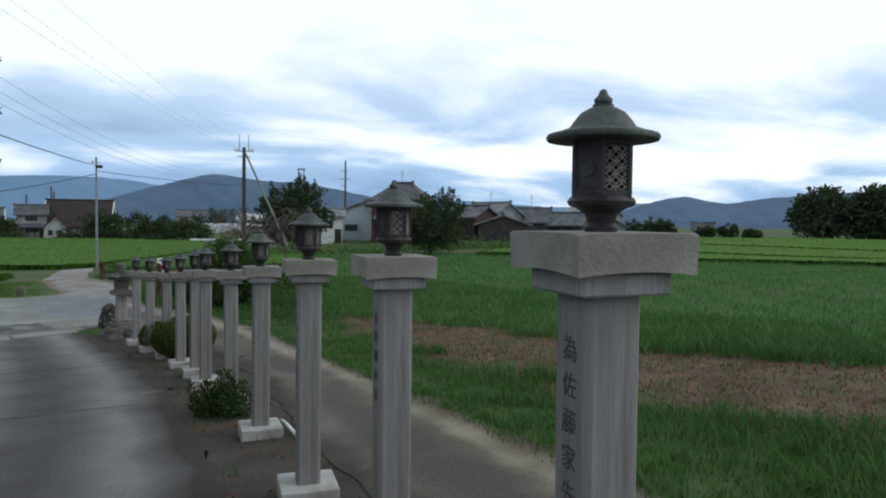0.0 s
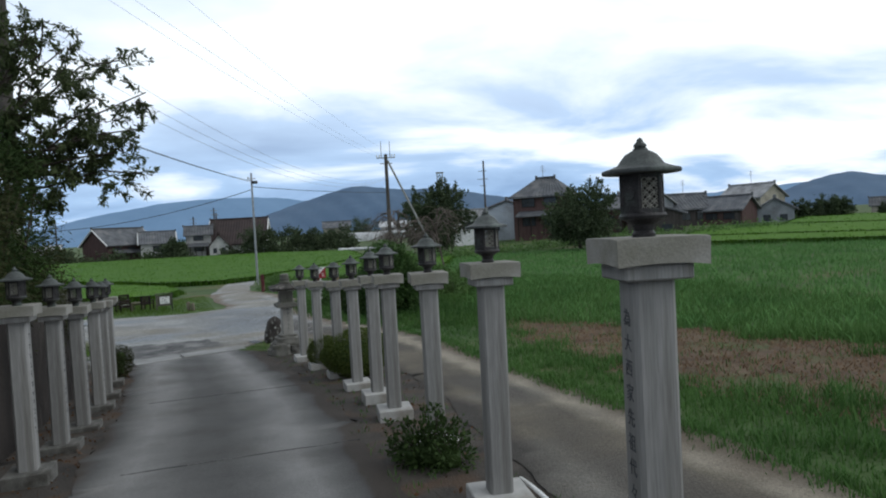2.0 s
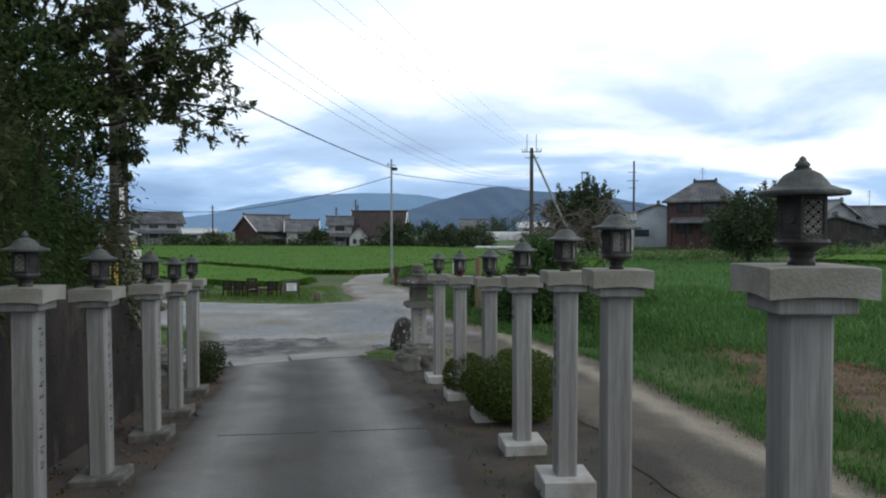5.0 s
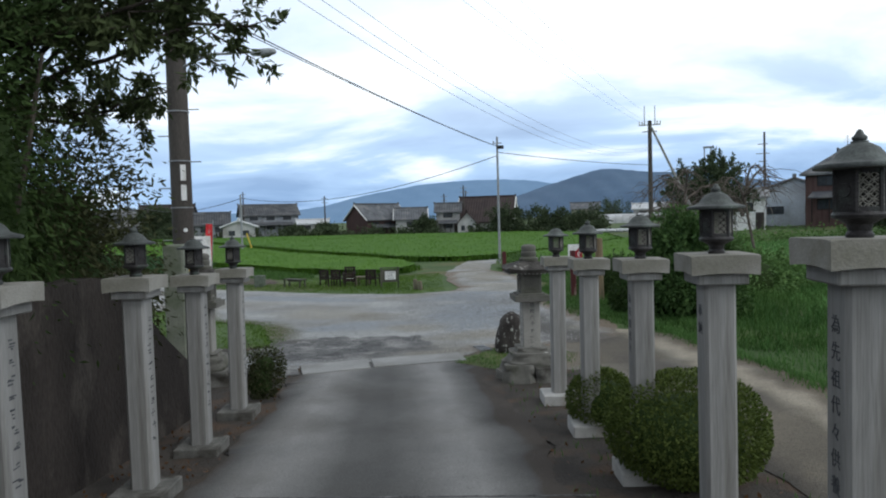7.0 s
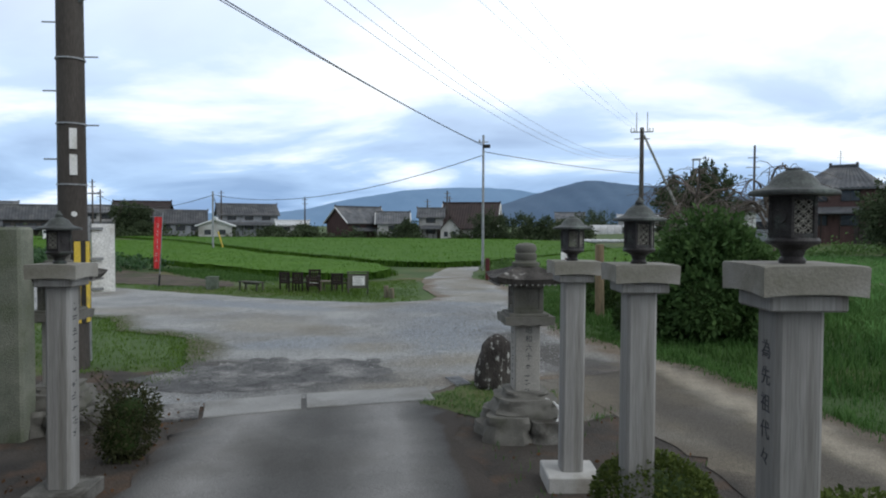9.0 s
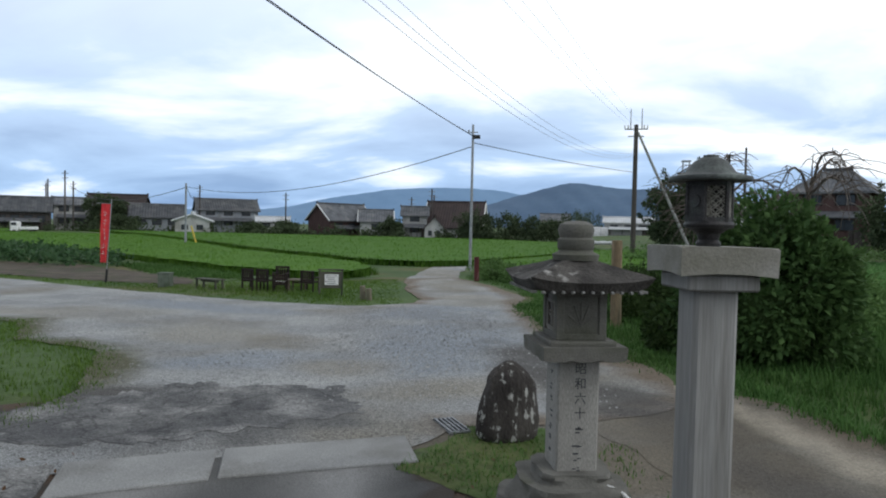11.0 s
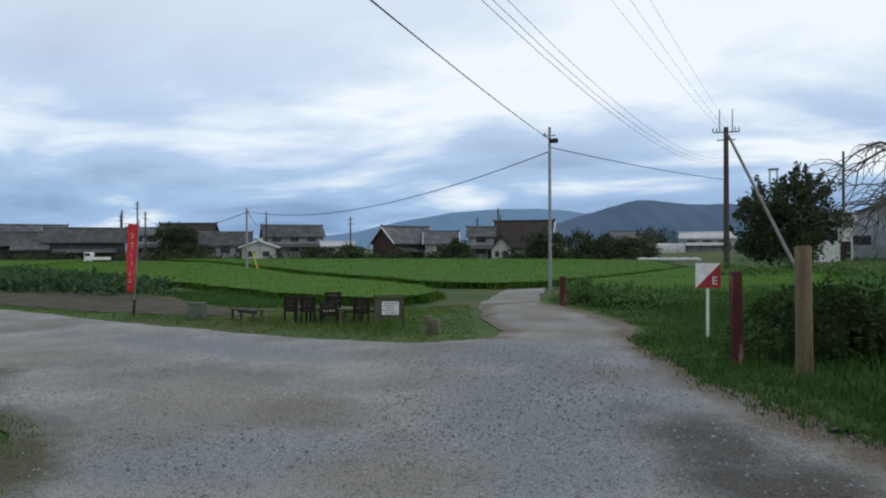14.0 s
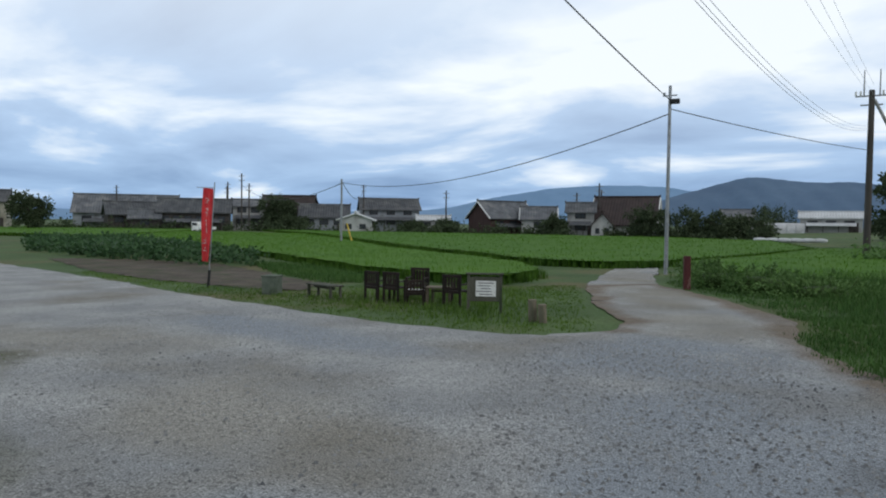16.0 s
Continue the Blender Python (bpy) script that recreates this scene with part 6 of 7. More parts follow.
for x_, y_, t_ in ((-89.5, 113.6, 10.1), (-89.9, 116.0, 8.4), (-98.2, 119.2, 9.0), (-77.3, 135.7, 9.1), (-56.0, 130.5, 7.4), (-28.4, 133.0, 8.5), (-33.8, 138.8, 7.2), (-120.9, 112.0, 8.3), (-104, 125, 8.6), (-30.8, 145, 8.0)):
    q_ = utility_pole("utility_pole", x_, y_, t_, 0.16, 0.12, "dark distant utility pole in the village")
    for dz in (0.5, 1.3):
        bm = bmesh.new()
        box(bm, 0, 0, t_ - gz(x_, y_) - dz, 1.3, 0.12, 0.1)
        part("crossarm", bm, STEEL, q_)


def wire(name, a, b, sag, radius, mat, label, n=24):
    a, b = Vector(a), Vector(b)
    bm = bmesh.new()
    pts = [a.lerp(b, i / n) - Vector((0, 0, sag * 4 * (i / n) * (1 - i / n))) for i in range(n + 1)]
    side = (b - a).cross(Vector((0, 0, 1))).normalized()
    rings = []
    for i, p in enumerate(pts):
        up = side.cross(pts[min(i + 1, n)] - pts[max(i - 1, 0)]).normalized()
        rings.append([bm.verts.new(p + radius * (math.cos(q) * side + math.sin(q) * up)) for q in (0, 1.257, 2.513, 3.770, 5.027)])
    for p, q in zip(rings, rings[1:]):
        for k in range(5):
            bm.faces.new((p[k], p[(k + 1) % 5], q[(k + 1) % 5], q[k]))
    return tagged(part(name, bm, mat), label, "wire", "overhead wires")


wire("overhead_cable", (-5.75, 17.62, 6.13), (-5.15, 44.28, 6.07), 0.18, 0.014, WIRE, "black telephone cable slung between poles")
wire("overhead_cable", (-5.75, 17.62, 6.05), (-5.05, 44.28, 5.98), 0.14, 0.010, WIRE, "black telephone cable slung between poles")
wire("overhead_cable", (-5.15, 44.28, 5.53), (-34.6, 66.0, 4.76), 1.22, 0.022, WIRE, "black cable sagging across the paddies")
wire("overhead_cable", (-34.6, 66.0, 4.9), (-77.3, 135.7, 8.3), 1.8, 0.03, WIRE, "black cable sagging towards the village")
wire("overhead_cable", (-34.6, 66.0, 4.7), (-89.5, 113.6, 8.0), 2.0, 0.03, WIRE, "black cable sagging towards the village")
wire("overhead_cable", (-5.1, 44.28, 5.71), (3.6, 67.27, 6.22), 0.13, 0.02, WIRE, "black cable between two poles")
for x_, z_, e_z, sag_ in ((-12.1, 15.9, 7.55, 5.26), (-12.7, 17.2, 7.62, 5.4), (-13.3, 18.8, 7.73, 5.57)):
    wire("power_line", (x_, -14, z_), (3.55, 67.27, e_z), sag_, 0.0075, WIRE_FAR, "thin grey power line high over the yard", 48)
for x_, z_, e_z in ((-12.6, 13.4, 9.3), (-11.3, 13.2, 9.6), (-11.4, 15.4, 10.2)):
    wire("power_line", (x_, -14, z_), (3.7, 67.27, e_z), 1.5, 0.006, WIRE_PALE, "thin grey power line high over the yard", 40)

# ---- stone post and white board by the utility pole ----
BX, BY = -5.95, 18.2
bm = bmesh.new()
box(bm, 0, 0, 0.90, 0.25, 0.25, 1.95, bevel=0.02)
gp = part("gate_post", bm, MOSS_STONE)
gp.matrix_world = pose(-3.84, 14.93, gz(-3.84, 14.93), 0, 0, 19)
tagged(gp, "square mossy grey stone gate post", "stone post")
sb = empty("notice_stand", pose(BX, BY, gz(BX, BY), 0, 0, 43))
tagged(sb, "white board on a grey steel post beside the pole", "sign board")
bm = bmesh.new()
tube(bm, (0, 0, -0.1), (0, 0, 2.05), 0.03, sides=8)
part("post", bm, STEEL, sb)
bm = bmesh.new()
box(bm, 0.19, 0.035, 1.46, 0.30, 0.02, 0.98, bevel=0.004)
part("panel", bm, WHITE, sb, "blank white panel")
for zc in (1.02, 1.45, 1.88):
    bm = bmesh.new()
    box(bm, 0.08, 0, zc, 0.22, 0.03, 0.035)
    part("bracket", bm, STEEL, sb)

# ---- benches, chairs and notice board on the grass ----


def garden_chair(x, y, turn, high=0.62, label="dark brown slatted wooden garden chair on the grass"):
    ob = empty("garden_chair", pose(x, y, gz(x, y), 0, 0, turn))
    s = high / 0.62
    w = 0.40
    bm = bmesh.new()
    for k in range(5):
        box(bm, -0.16 + 0.08 * k, 0, 0.315 * s, 0.065, 0.36, 0.022, bevel=0.003)
    box(bm, 0, -0.17, 0.29 * s, 0.40, 0.025, 0.045)
    box(bm, 0, 0.17, 0.29 * s, 0.40, 0.025, 0.045)
    part("seat", bm, WOOD_DARK, ob)
    for sx in (-1, 1):
        for sy, top in ((-1, 0.44), (1, 0.62)):
            bm = bmesh.new()
            box(bm, sx * (w / 2 - 0.02), sy * 0.17, top * s / 2, 0.042, 0.042, top * s, bevel=0.004)
            part("leg", bm, WOOD_DARK, ob)
    for k in range(5):
        bm = bmesh.new()
        box(bm, -0.13 + 0.065 * k, 0.17, 0.455 * s, 0.038, 0.018, 0.23 * s)
        part("back_slat", bm, WOOD_DARK, ob)
    for zc in (0.60, 0.36):
        bm = bmesh.new()
        box(bm, 0, 0.17, zc * s, 0.42, 0.03, 0.055 * s, bevel=0.004)
        part("back_rail", bm, WOOD_DARK, ob)
    for sx in (-1, 1):
        bm = bmesh.new()
        box(bm, sx * (w / 2 - 0.015), -0.01, 0.44 * s, 0.05, 0.40, 0.022, bevel=0.003)
        part("armrest", bm, WOOD_DARK, ob)
    return tagged(ob, label, "chair", "garden chairs")


garden_chair(-8.80, 29.95, 168)
garden_chair(-8.36, 29.95, 172)
garden_chair(-8.22, 30.6, 10, 0.66, "dark brown wooden garden chair facing the table")
ch = garden_chair(-7.84, 29.8, 200, 0.5, "dark wooden chair with a pale seat cushion")
bm = bmesh.new()
box(bm, 0, 0, 0.285, 0.34, 0.32, 0.04, bevel=0.012)
part("cushion", bm, PAPER, ch, "pale worn cushion")
garden_chair(-7.05, 30.0, 176)


def low_table(name, x, y, turn, lx, ly, h, mat, label, category):
    ob = empty(name, pose(x, y, gz(x, y), 0, 0, turn))
    bm = bmesh.new()
    n = max(3, int(ly / 0.1))
    for k in range(n):
        box(bm, 0, -ly / 2 + (k + 0.5) * ly / n, h - 0.015, lx, ly / n - 0.01, 0.03, bevel=0.003)
    part("top", bm, mat, ob)
    for sx in (-1, 1):
        for sy in (-1, 1):
            bm = bmesh.new()
            box(bm, sx * (lx / 2 - 0.07), sy * (ly / 2 - 0.05), (h - 0.03) / 2, 0.05, 0.05, h - 0.03, bevel=0.004)
            part("leg", bm, mat, ob)
    bm = bmesh.new()
    box(bm, 0, 0, h * 0.75, lx - 0.2, 0.03, 0.05)
    part("rail", bm, mat, ob)
    return tagged(ob, label, category)


low_table("garden_table", -7.48, 30.1, 5, 0.5, 0.4, 0.36, WOOD_GREY, "small weathered wooden garden table", "table")
low_table("bench", -10.05, 29.85, -20, 0.95, 0.34, 0.30, WOOD_MOSS, "low weathered plank bench on the grass", "bench")

nb = empty("notice_board", pose(-6.16, 29.3, gz(-6.16, 29.3), 0, 0, 20))
tagged(nb, "small weathered wooden notice board with a white sheet", "notice board")
for sx in (-0.29, 0.29):
    bm = bmesh.new()
    box(bm, sx, 0, 0.32, 0.05, 0.05, 0.78, bevel=0.005)
    part("post", bm, WOOD_MOSS, nb)
bm = bmesh.new()
box(bm, 0, 0.0, 0.44, 0.54, 0.025, 0.44, bevel=0.004)
part("panel", bm, WOOD_MOSS, nb)
bm = bmesh.new()
box(bm, 0.02, -0.018, 0.45, 0.36, 0.008, 0.28)
part("sheet", bm, PAPER, nb, "white printed sheet")
for k in range(5):
    bm = bmesh.new()
    box(bm, 0.02 - (0.03 if k % 2 else 0), -0.0235, 0.55 - 0.05 * k, 0.28 - 0.05 * (k % 3), 0.002, 0.014)
    part("text_line", bm, INK, nb)
bm = bmesh.new()
box(bm, 0, 0, 0.715, 0.68, 0.10, 0.03, bevel=0.004)
part("cap_board", bm, WOOD_MOSS, nb)

for k, (x_, y_, h_) in enumerate(((-5.05, 28.7, 0.36), (-4.86, 28.62, 0.30))):
    bm = bmesh.new()
    tube(bm, (0, 0, -0.05), (0, 0, h_), 0.075, 0.07, 12)
    st = part("stump_post", bm, WOOD_GREY)
    st.matrix_world = pose(x_, y_, gz(x_, y_), 2, -2, 0)
    tagged(smooth(st), "short weathered wooden stump post", "post", "stump posts")
mb = empty("meter_box", pose(-11.5, 29.9, gz(-11.5, 29.9), 0, 0, 15))
tagged(mb, "low grey-green concrete box in the grass", "box")
bm = bmesh.new()
box(bm, 0, 0, 0.19, 0.34, 0.34, 0.40, bevel=0.02)
part("body", bm, BOX_GREEN, mb)
bm = bmesh.new()
box(bm, 0, 0, 0.40, 0.37, 0.37, 0.04, bevel=0.01)
part("lid", bm, BOX_GREEN, mb)

# banner
bn = empty("banner", pose(-13.9, 30.4, gz(-13.9, 30.4), 0, 3.5, 30))
tagged(bn, "tall red cloth banner with white lettering on a pole", "banner")
bm = bmesh.new()
tube(bm, (0, 0, -0.05), (0, 0, 2.55), 0.014, sides=8)
part("pole", bm, STEEL, bn)
bm = bmesh.new()
tube(bm, (0, 0, -0.05), (0.01, -0.02, 0.42), 0.035, sides=8)
part("ground_stake", bm, BLACK, bn, "black ground stake")
bm = bmesh.new()
tube(bm, (0, 0, 2.42), (-0.42, 0, 2.40), 0.008, sides=6)
part("top_rod", bm, STEEL, bn)
rows_, cols_ = 26, 8


def cloth(u, v):
    """A point of the hanging cloth: u across from the pole, v down."""
    return Vector((-0.02 - 0.25 * u * (1 - 0.25 * v), 0.05 * math.sin(5 * v + 3 * u) * (0.3 + v) + 0.03 * math.sin(9 * u + 4 * v), 2.40 - 1.78 * v - 0.04 * u * math.sin(3 * v)))


bm = bmesh.new()
g_ = [[bm.verts.new(cloth(j / cols_, i / rows_)) for j in range(cols_ + 1)] for i in range(rows_ + 1)]
for i in range(rows_):
    for j in range(cols_):
        bm.faces.new((g_[i][j], g_[i][j + 1], g_[i + 1][j + 1], g_[i + 1][j]))
bmesh.ops.solidify(bm, geom=bm.faces[:], thickness=0.004)
smooth(part("cloth", bm, RED_CLOTH, bn, "faded red cloth"), 60)
rr = random.Random(3)
for k in range(6):
    bm = bmesh.new()
    for _ in range(5):
        u0, v0 = rr.uniform(0.32, 0.55), 0.16 + 0.135 * k + rr.uniform(-0.035, 0.035)
        du, dv = (rr.uniform(0.12, 0.3), 0.008) if rr.random() < 0.6 else (0.04, rr.uniform(0.02, 0.05))
        for side_ in (-0.007, 0.007):
            c = [cloth(u0, v0), cloth(u0 + du, v0), cloth(u0 + du, v0 + dv), cloth(u0, v0 + dv)]
            bm.faces.new([bm.verts.new(p + Vector((0, side_, 0))) for p in c])
    part("letter", bm, PAPER, bn)

# orienteering sign: a square split into white and red, lettered E
es = empty("square_sign", pose(0.13, 28.85, gz(0.13, 28.85), 0, 0, 14))
tagged(es, "square white and red sign lettered E on a white stake", "sign")
zb = 0.93
for name, tri_, mat in (("white_half", ((-0.215, 0.0), (0.215, 0.44), (-0.215, 0.44)), WHITE), ("red_half", ((-0.215, 0.0), (0.215, 0.0), (0.215, 0.44)), RED)):
    bm = bmesh.new()
    fr = [bm.verts.new((p[0], -0.03, zb + p[1])) for p in tri_]
    bk = [bm.verts.new((p[0], -0.012, zb + p[1])) for p in tri_]
    bm.faces.new(fr)
    bm.faces.new(bk[::-1])
    for i in range(3):
        bm.faces.new((bk[i], bk[(i + 1) % 3], fr[(i + 1) % 3], fr[i]))
    bmesh.ops.recalc_face_normals(bm, faces=bm.faces[:])
    part(name, bm, mat, es)
bm = bmesh.new()
box(bm, 0, 0.005, 0.62, 0.05, 0.03, 1.35, bevel=0.004)
part("stake", bm, WHITE, es)
glyphs("letter", "E", 0.20, Matrix.Translation((0.11, -0.032, zb + 0.125)) @ Matrix.Rotation(radians(90), 4, "X"), es, WHITE)

# posts by the bank
for name, x_, y_, top_, w_, mat, lab, round_ in (("fence_post", 0.31, 25.75, 1.20, 0.13, RED_WOOD, "square post with peeling dark red paint", False),
                                                ("timber_post", 1.02, 25.2, 1.53, 0.19, TIMBER, "thick weathered tan timber post", True),
                                                ("fence_post", -3.6, 37.2, 0.62, 0.17, RED_WOOD, "distant square post with dark red paint", False)):
    z_ = gz(x_, y_)
    bm = bmesh.new()
    if round_:
        tube(bm, (0, 0, -0.1), (0, 0, top_ - z_), w_ / 2 * 1.04, w_ / 2, 16)
        bmesh.ops.bevel(bm, geom=[e for e in bm.edges if e.verts[0].co.z > 1 and e.verts[1].co.z > 1], offset=0.012, segments=2, affect="EDGES")
    else:
        box(bm, 0, 0, (top_ - z_) / 2 - 0.05, w_, w_, top_ - z_ + 0.1, bevel=0.012)
    ob = part(name, bm, mat)
    ob.matrix_world = pose(x_, y_, z_, 0.6, -0.8, 17)
    tagged(smooth(ob) if round_ else ob, lab, "post")
bm = bmesh.new()
prev = None
for i in range(9):
    t = i / 8
    p = Vector((3.53 + 0.14 * t, 6.0 - 1.1 * t, gz(3.53 + 0.14 * t, 6.0 - 1.1 * t) + 0.045 + 0.01 * math.sin(6 * t)))
    if prev:
        tube(bm, prev, p, 0.016, sides=8)
    prev = p
tagged(part("white_pipe", bm, WHITE), "thin white plastic pipe lying along the track", "pipe")
bm = bmesh.new()
prev = None
for i in range(8):
    t = i / 7
    p = Vector((0.66 + 0.16 * math.sin(2.6 * t), 16.12 - 0.15 * t, gz(0.66, 16.1) + 0.36 - 0.26 * t ** 2))
    if prev:
        tube(bm, prev, p, 0.010, sides=7)
    prev = p
tagged(part("cable_conduit", bm, WHITE), "white cable conduit rising to the stone lantern", "conduit")

# vegetable rows left of the benches
BED = [(-31, 37.6), (-24.5, 34.6), (-20.8, 32.7), (-17.1, 31.5), (-13.3, 30.6), (-11.2, 30.8), (-12.5, 33), (-17, 36.3), (-21.8, 39.0), (-27, 39.5)]
tagged(sheet("vegetable_bed", BED, 0.3, 0.02, BED_SOIL, 0.15, 1.0, 0.03), "bare brown vegetable bed", "vegetable bed", kind="structure")
r = np.random.default_rng(61)
CROP = [(-52, 50), (-38, 41.5), (-28.7, 38.9), (-22.5, 38.4), (-19.5, 38.6), (-21.8, 40.6), (-27.5, 44.5), (-36, 50), (-50, 57)]
cx_, cy_ = scatter(CROP, 2.6, r)
pts = np.repeat(np.stack([cx_, cy_, ground(cx_, cy_) + 0.35], 1), 26, 0) + r.normal(0, 1, (len(cx_) * 26, 3)) * (0.22, 0.22, 0.17)
pts[:, 2] = np.maximum(pts[:, 2], ground(pts[:, 0], pts[:, 1]) + 0.05)
tagged(leaves("vegetable_crop", pts, 0.20, CROP_LEAF, r, None, 0.1, 0.8), "rows of dark leafy vegetables", "crop", kind="stuff")
# terraced paddies below the hillside houses, with dark grassy banks between the strips
for u0, u1, v0, v1 in ((61.5, 69.0, -17, 62), (70.6, 86.0, -15, 84), (88.2, 128, -8, 112)):
    strip = [(0.62 * u + 0.785 * v, 0.785 * u - 0.62 * v) for u, v in ((u0, v0), (u0, v1), (u1, v1), (u1, v0))]
    paddy("rice_paddy", strip, 1.5, 0.5, 0.8, 4, "bright green rice paddy below the hillside houses", 0.09)
    bank = [(0.62 * u + 0.785 * v, 0.785 * u - 0.62 * v) for u, v in ((u0 - 1.3, v0), (u0 - 1.3, v1), (u0 - 0.2, v1), (u0 - 0.2, v0))]
    rx_, ry_ = scatter(bank, 3.0, r)
    tagged(blades("bank_weeds", rx_, ry_, 0.4, 0.06, BANK_GRASS, r, 4, 0.2, 0.7), "dark grassy bank between rice terraces", "grass", kind="stuff")

# ---- village ----


def house(x, y, z, turn, w, d, eave, ridge, wall, roof, label, windows=3, storeys=1, over=0.6, door=True, hip=0.0):
    """A house: walls, a gabled tile roof with ridge and rib rows, windows with frames, a door. x, y at the middle of its front wall, z the height
    that eave and ridge are counted from; the walls go down to the land."""
    g0 = min(gz(x, y), z) - 0.2
    ob = empty("house", pose(x, y, 0, 0, 0, turn))
    bm = bmesh.new()
    hw = w / 2
    pr = [(-hw, 0), (-hw, d), (hw, d), (hw, 0)]
    lo = [bm.verts.new((px, py, g0)) for px, py in pr]
    up = [bm.verts.new((px, py, z + eave)) for px, py in pr]
    ra, rb = bm.verts.new((-hw + hip, d / 2, z + ridge - 0.12)), bm.verts.new((hw - hip, d / 2, z + ridge - 0.12))
    bm.faces.new((lo[0], lo[3], up[3], up[0]))
    bm.faces.new((lo[2], lo[1], up[1], up[2]))
    bm.faces.new((lo[1], lo[0], up[0], ra, up[1]))
    bm.faces.new((lo[3], lo[2], up[2], rb, up[3]))
    part("wall", bm, wall, ob)
    rise = (ridge - eave) / (d / 2)
    for sgn in (0, 1):
        bm = bmesh.new()
        n = max(8, int((w + 2 * over) / 0.5))
        ya, za = (-over, z + eave - over * rise) if sgn == 0 else (d + over, z + eave - over * rise)
        yb_, zb_ = d / 2, z + ridge
        x0, x1 = -hw - over * 0.7, hw + over * 0.7
        top_e, top_r, low_e, low_r = [], [], [], []
        for k in range(n * 4 + 1):
            xx = x0 + (x1 - x0) * k / (n * 4)
            up = 0.10 if k % 4 == 2 else 0.05 if k % 4 in (1, 3) else 0.0
            top_e.append(bm.verts.new((xx, ya, za + up)))
            xr = xx * (1 - hip / (hw + over * 0.7))
            top_r.append(bm.verts.new((xr, yb_, zb_ + up)))
            low_e.append(bm.verts.new((xx, ya, za - 0.16)))
            low_r.append(bm.verts.new((xr, yb_, zb_ - 0.16)))
        for k in range(n * 4):
            bm.faces.new((top_e[k], top_e[k + 1], top_r[k + 1], top_r[k]))
            bm.faces.new((low_e[k + 1], low_e[k], low_r[k], low_r[k + 1]))
            bm.faces.new((low_e[k], low_e[k + 1], top_e[k + 1], top_e[k]))
        for k in (0, n * 4):
            bm.faces.new((low_e[k], top_e[k], top_r[k], low_r[k]))
        bmesh.ops.recalc_face_normals(bm, faces=bm.faces[:])
        part("roof", bm, roof, ob)
    if hip:
        for sx in (-1, 1):
            bm = bmesh.new()
            xe, ze = sx * (hw + over * 0.7), z + eave - over * rise
            q = [bm.verts.new(p) for p in ((xe, -over, ze + 0.02), (xe, d + over, ze + 0.02), (xe - sx * hip, d / 2, z + ridge + 0.02), (xe, -over, ze - 0.16), (xe, d + over, ze - 0.16))]
            bm.faces.new((q[0], q[1], q[2]))
            bm.faces.new((q[0], q[3], q[4], q[1]))
            part("hip_roof", bm, roof, ob)
    bm = bmesh.new()
    box(bm, 0, d / 2, z + ridge + 0.10, w + 1.4 * over - 2 * hip, 0.34, 0.30, bevel=0.04)
    for sx in (-1, 1):
        box(bm, sx * (hw - hip + over * 0.68), d / 2, z + ridge + 0.18, 0.22, 0.42, 0.5, bevel=0.05)
    part("ridge", bm, roof, ob)
    for st in range(storeys):
        zc = z + eave * (0.5 if storeys == 1 else (0.27 + 0.5 * st))
        hgt = min(1.2, eave * 0.34 if storeys == 1 else eave * 0.2)
        for k in range(windows):
            xx = -hw + w * (k + 0.7) / (windows + 0.4)
            ww = min(1.6, w / (windows + 0.4) * 0.62)
            bm = bmesh.new()
            box(bm, xx, -0.03, zc, ww + 0.14, 0.07, hgt + 0.14)
            wn_ = part("window", bm, WOOD_DARK, ob, "dark framed window")
            for s_ in (-1, 1):
                bm = bmesh.new()
                box(bm, xx + s_ * ww / 4, -0.075, zc, ww / 2 - 0.05, 0.02, hgt)
                part("pane", bm, GLASS, wn_)
    if door:
        bm = bmesh.new()
        box(bm, hw * 0.72, -0.04, g0 + 1.1, min(1.6, w * 0.2), 0.08, 2.0)
        part("door", bm, DARK_BOARD, ob)
    return tagged(ob, label, "house", "village houses")


def lean_to(parent, w, d, y0, high, drop, z, mat, sx=0.0):
    """A lower tiled roof along the front wall."""
    bm = bmesh.new()
    a = [bm.verts.new(p) for p in ((sx - w / 2, y0 - d, z + high - drop), (sx + w / 2, y0 - d, z + high - drop), (sx + w / 2, y0, z + high), (sx - w / 2, y0, z + high))]
    bm.faces.new(a)
    b = [bm.verts.new((p.co.x, p.co.y, p.co.z - 0.12)) for p in a]
    bm.faces.new(b[::-1])
    for i in range(4):
        bm.faces.new((a[i], b[i], b[(i + 1) % 4], a[(i + 1) % 4]))
    bmesh.ops.recalc_face_normals(bm, faces=bm.faces[:])
    part("lower_roof", bm, mat, parent)
    for k in range(4):
        bm = bmesh.new()
        xx = sx - w / 2 + 0.3 + (w - 0.6) * k / 3
        zf = z + high - drop
        tube(bm, (xx, y0 - d + 0.3, z - 0.6), (xx, y0 - d + 0.3, zf), 0.07, sides=6)
        part("porch_post", bm, WOOD_DARK, parent)


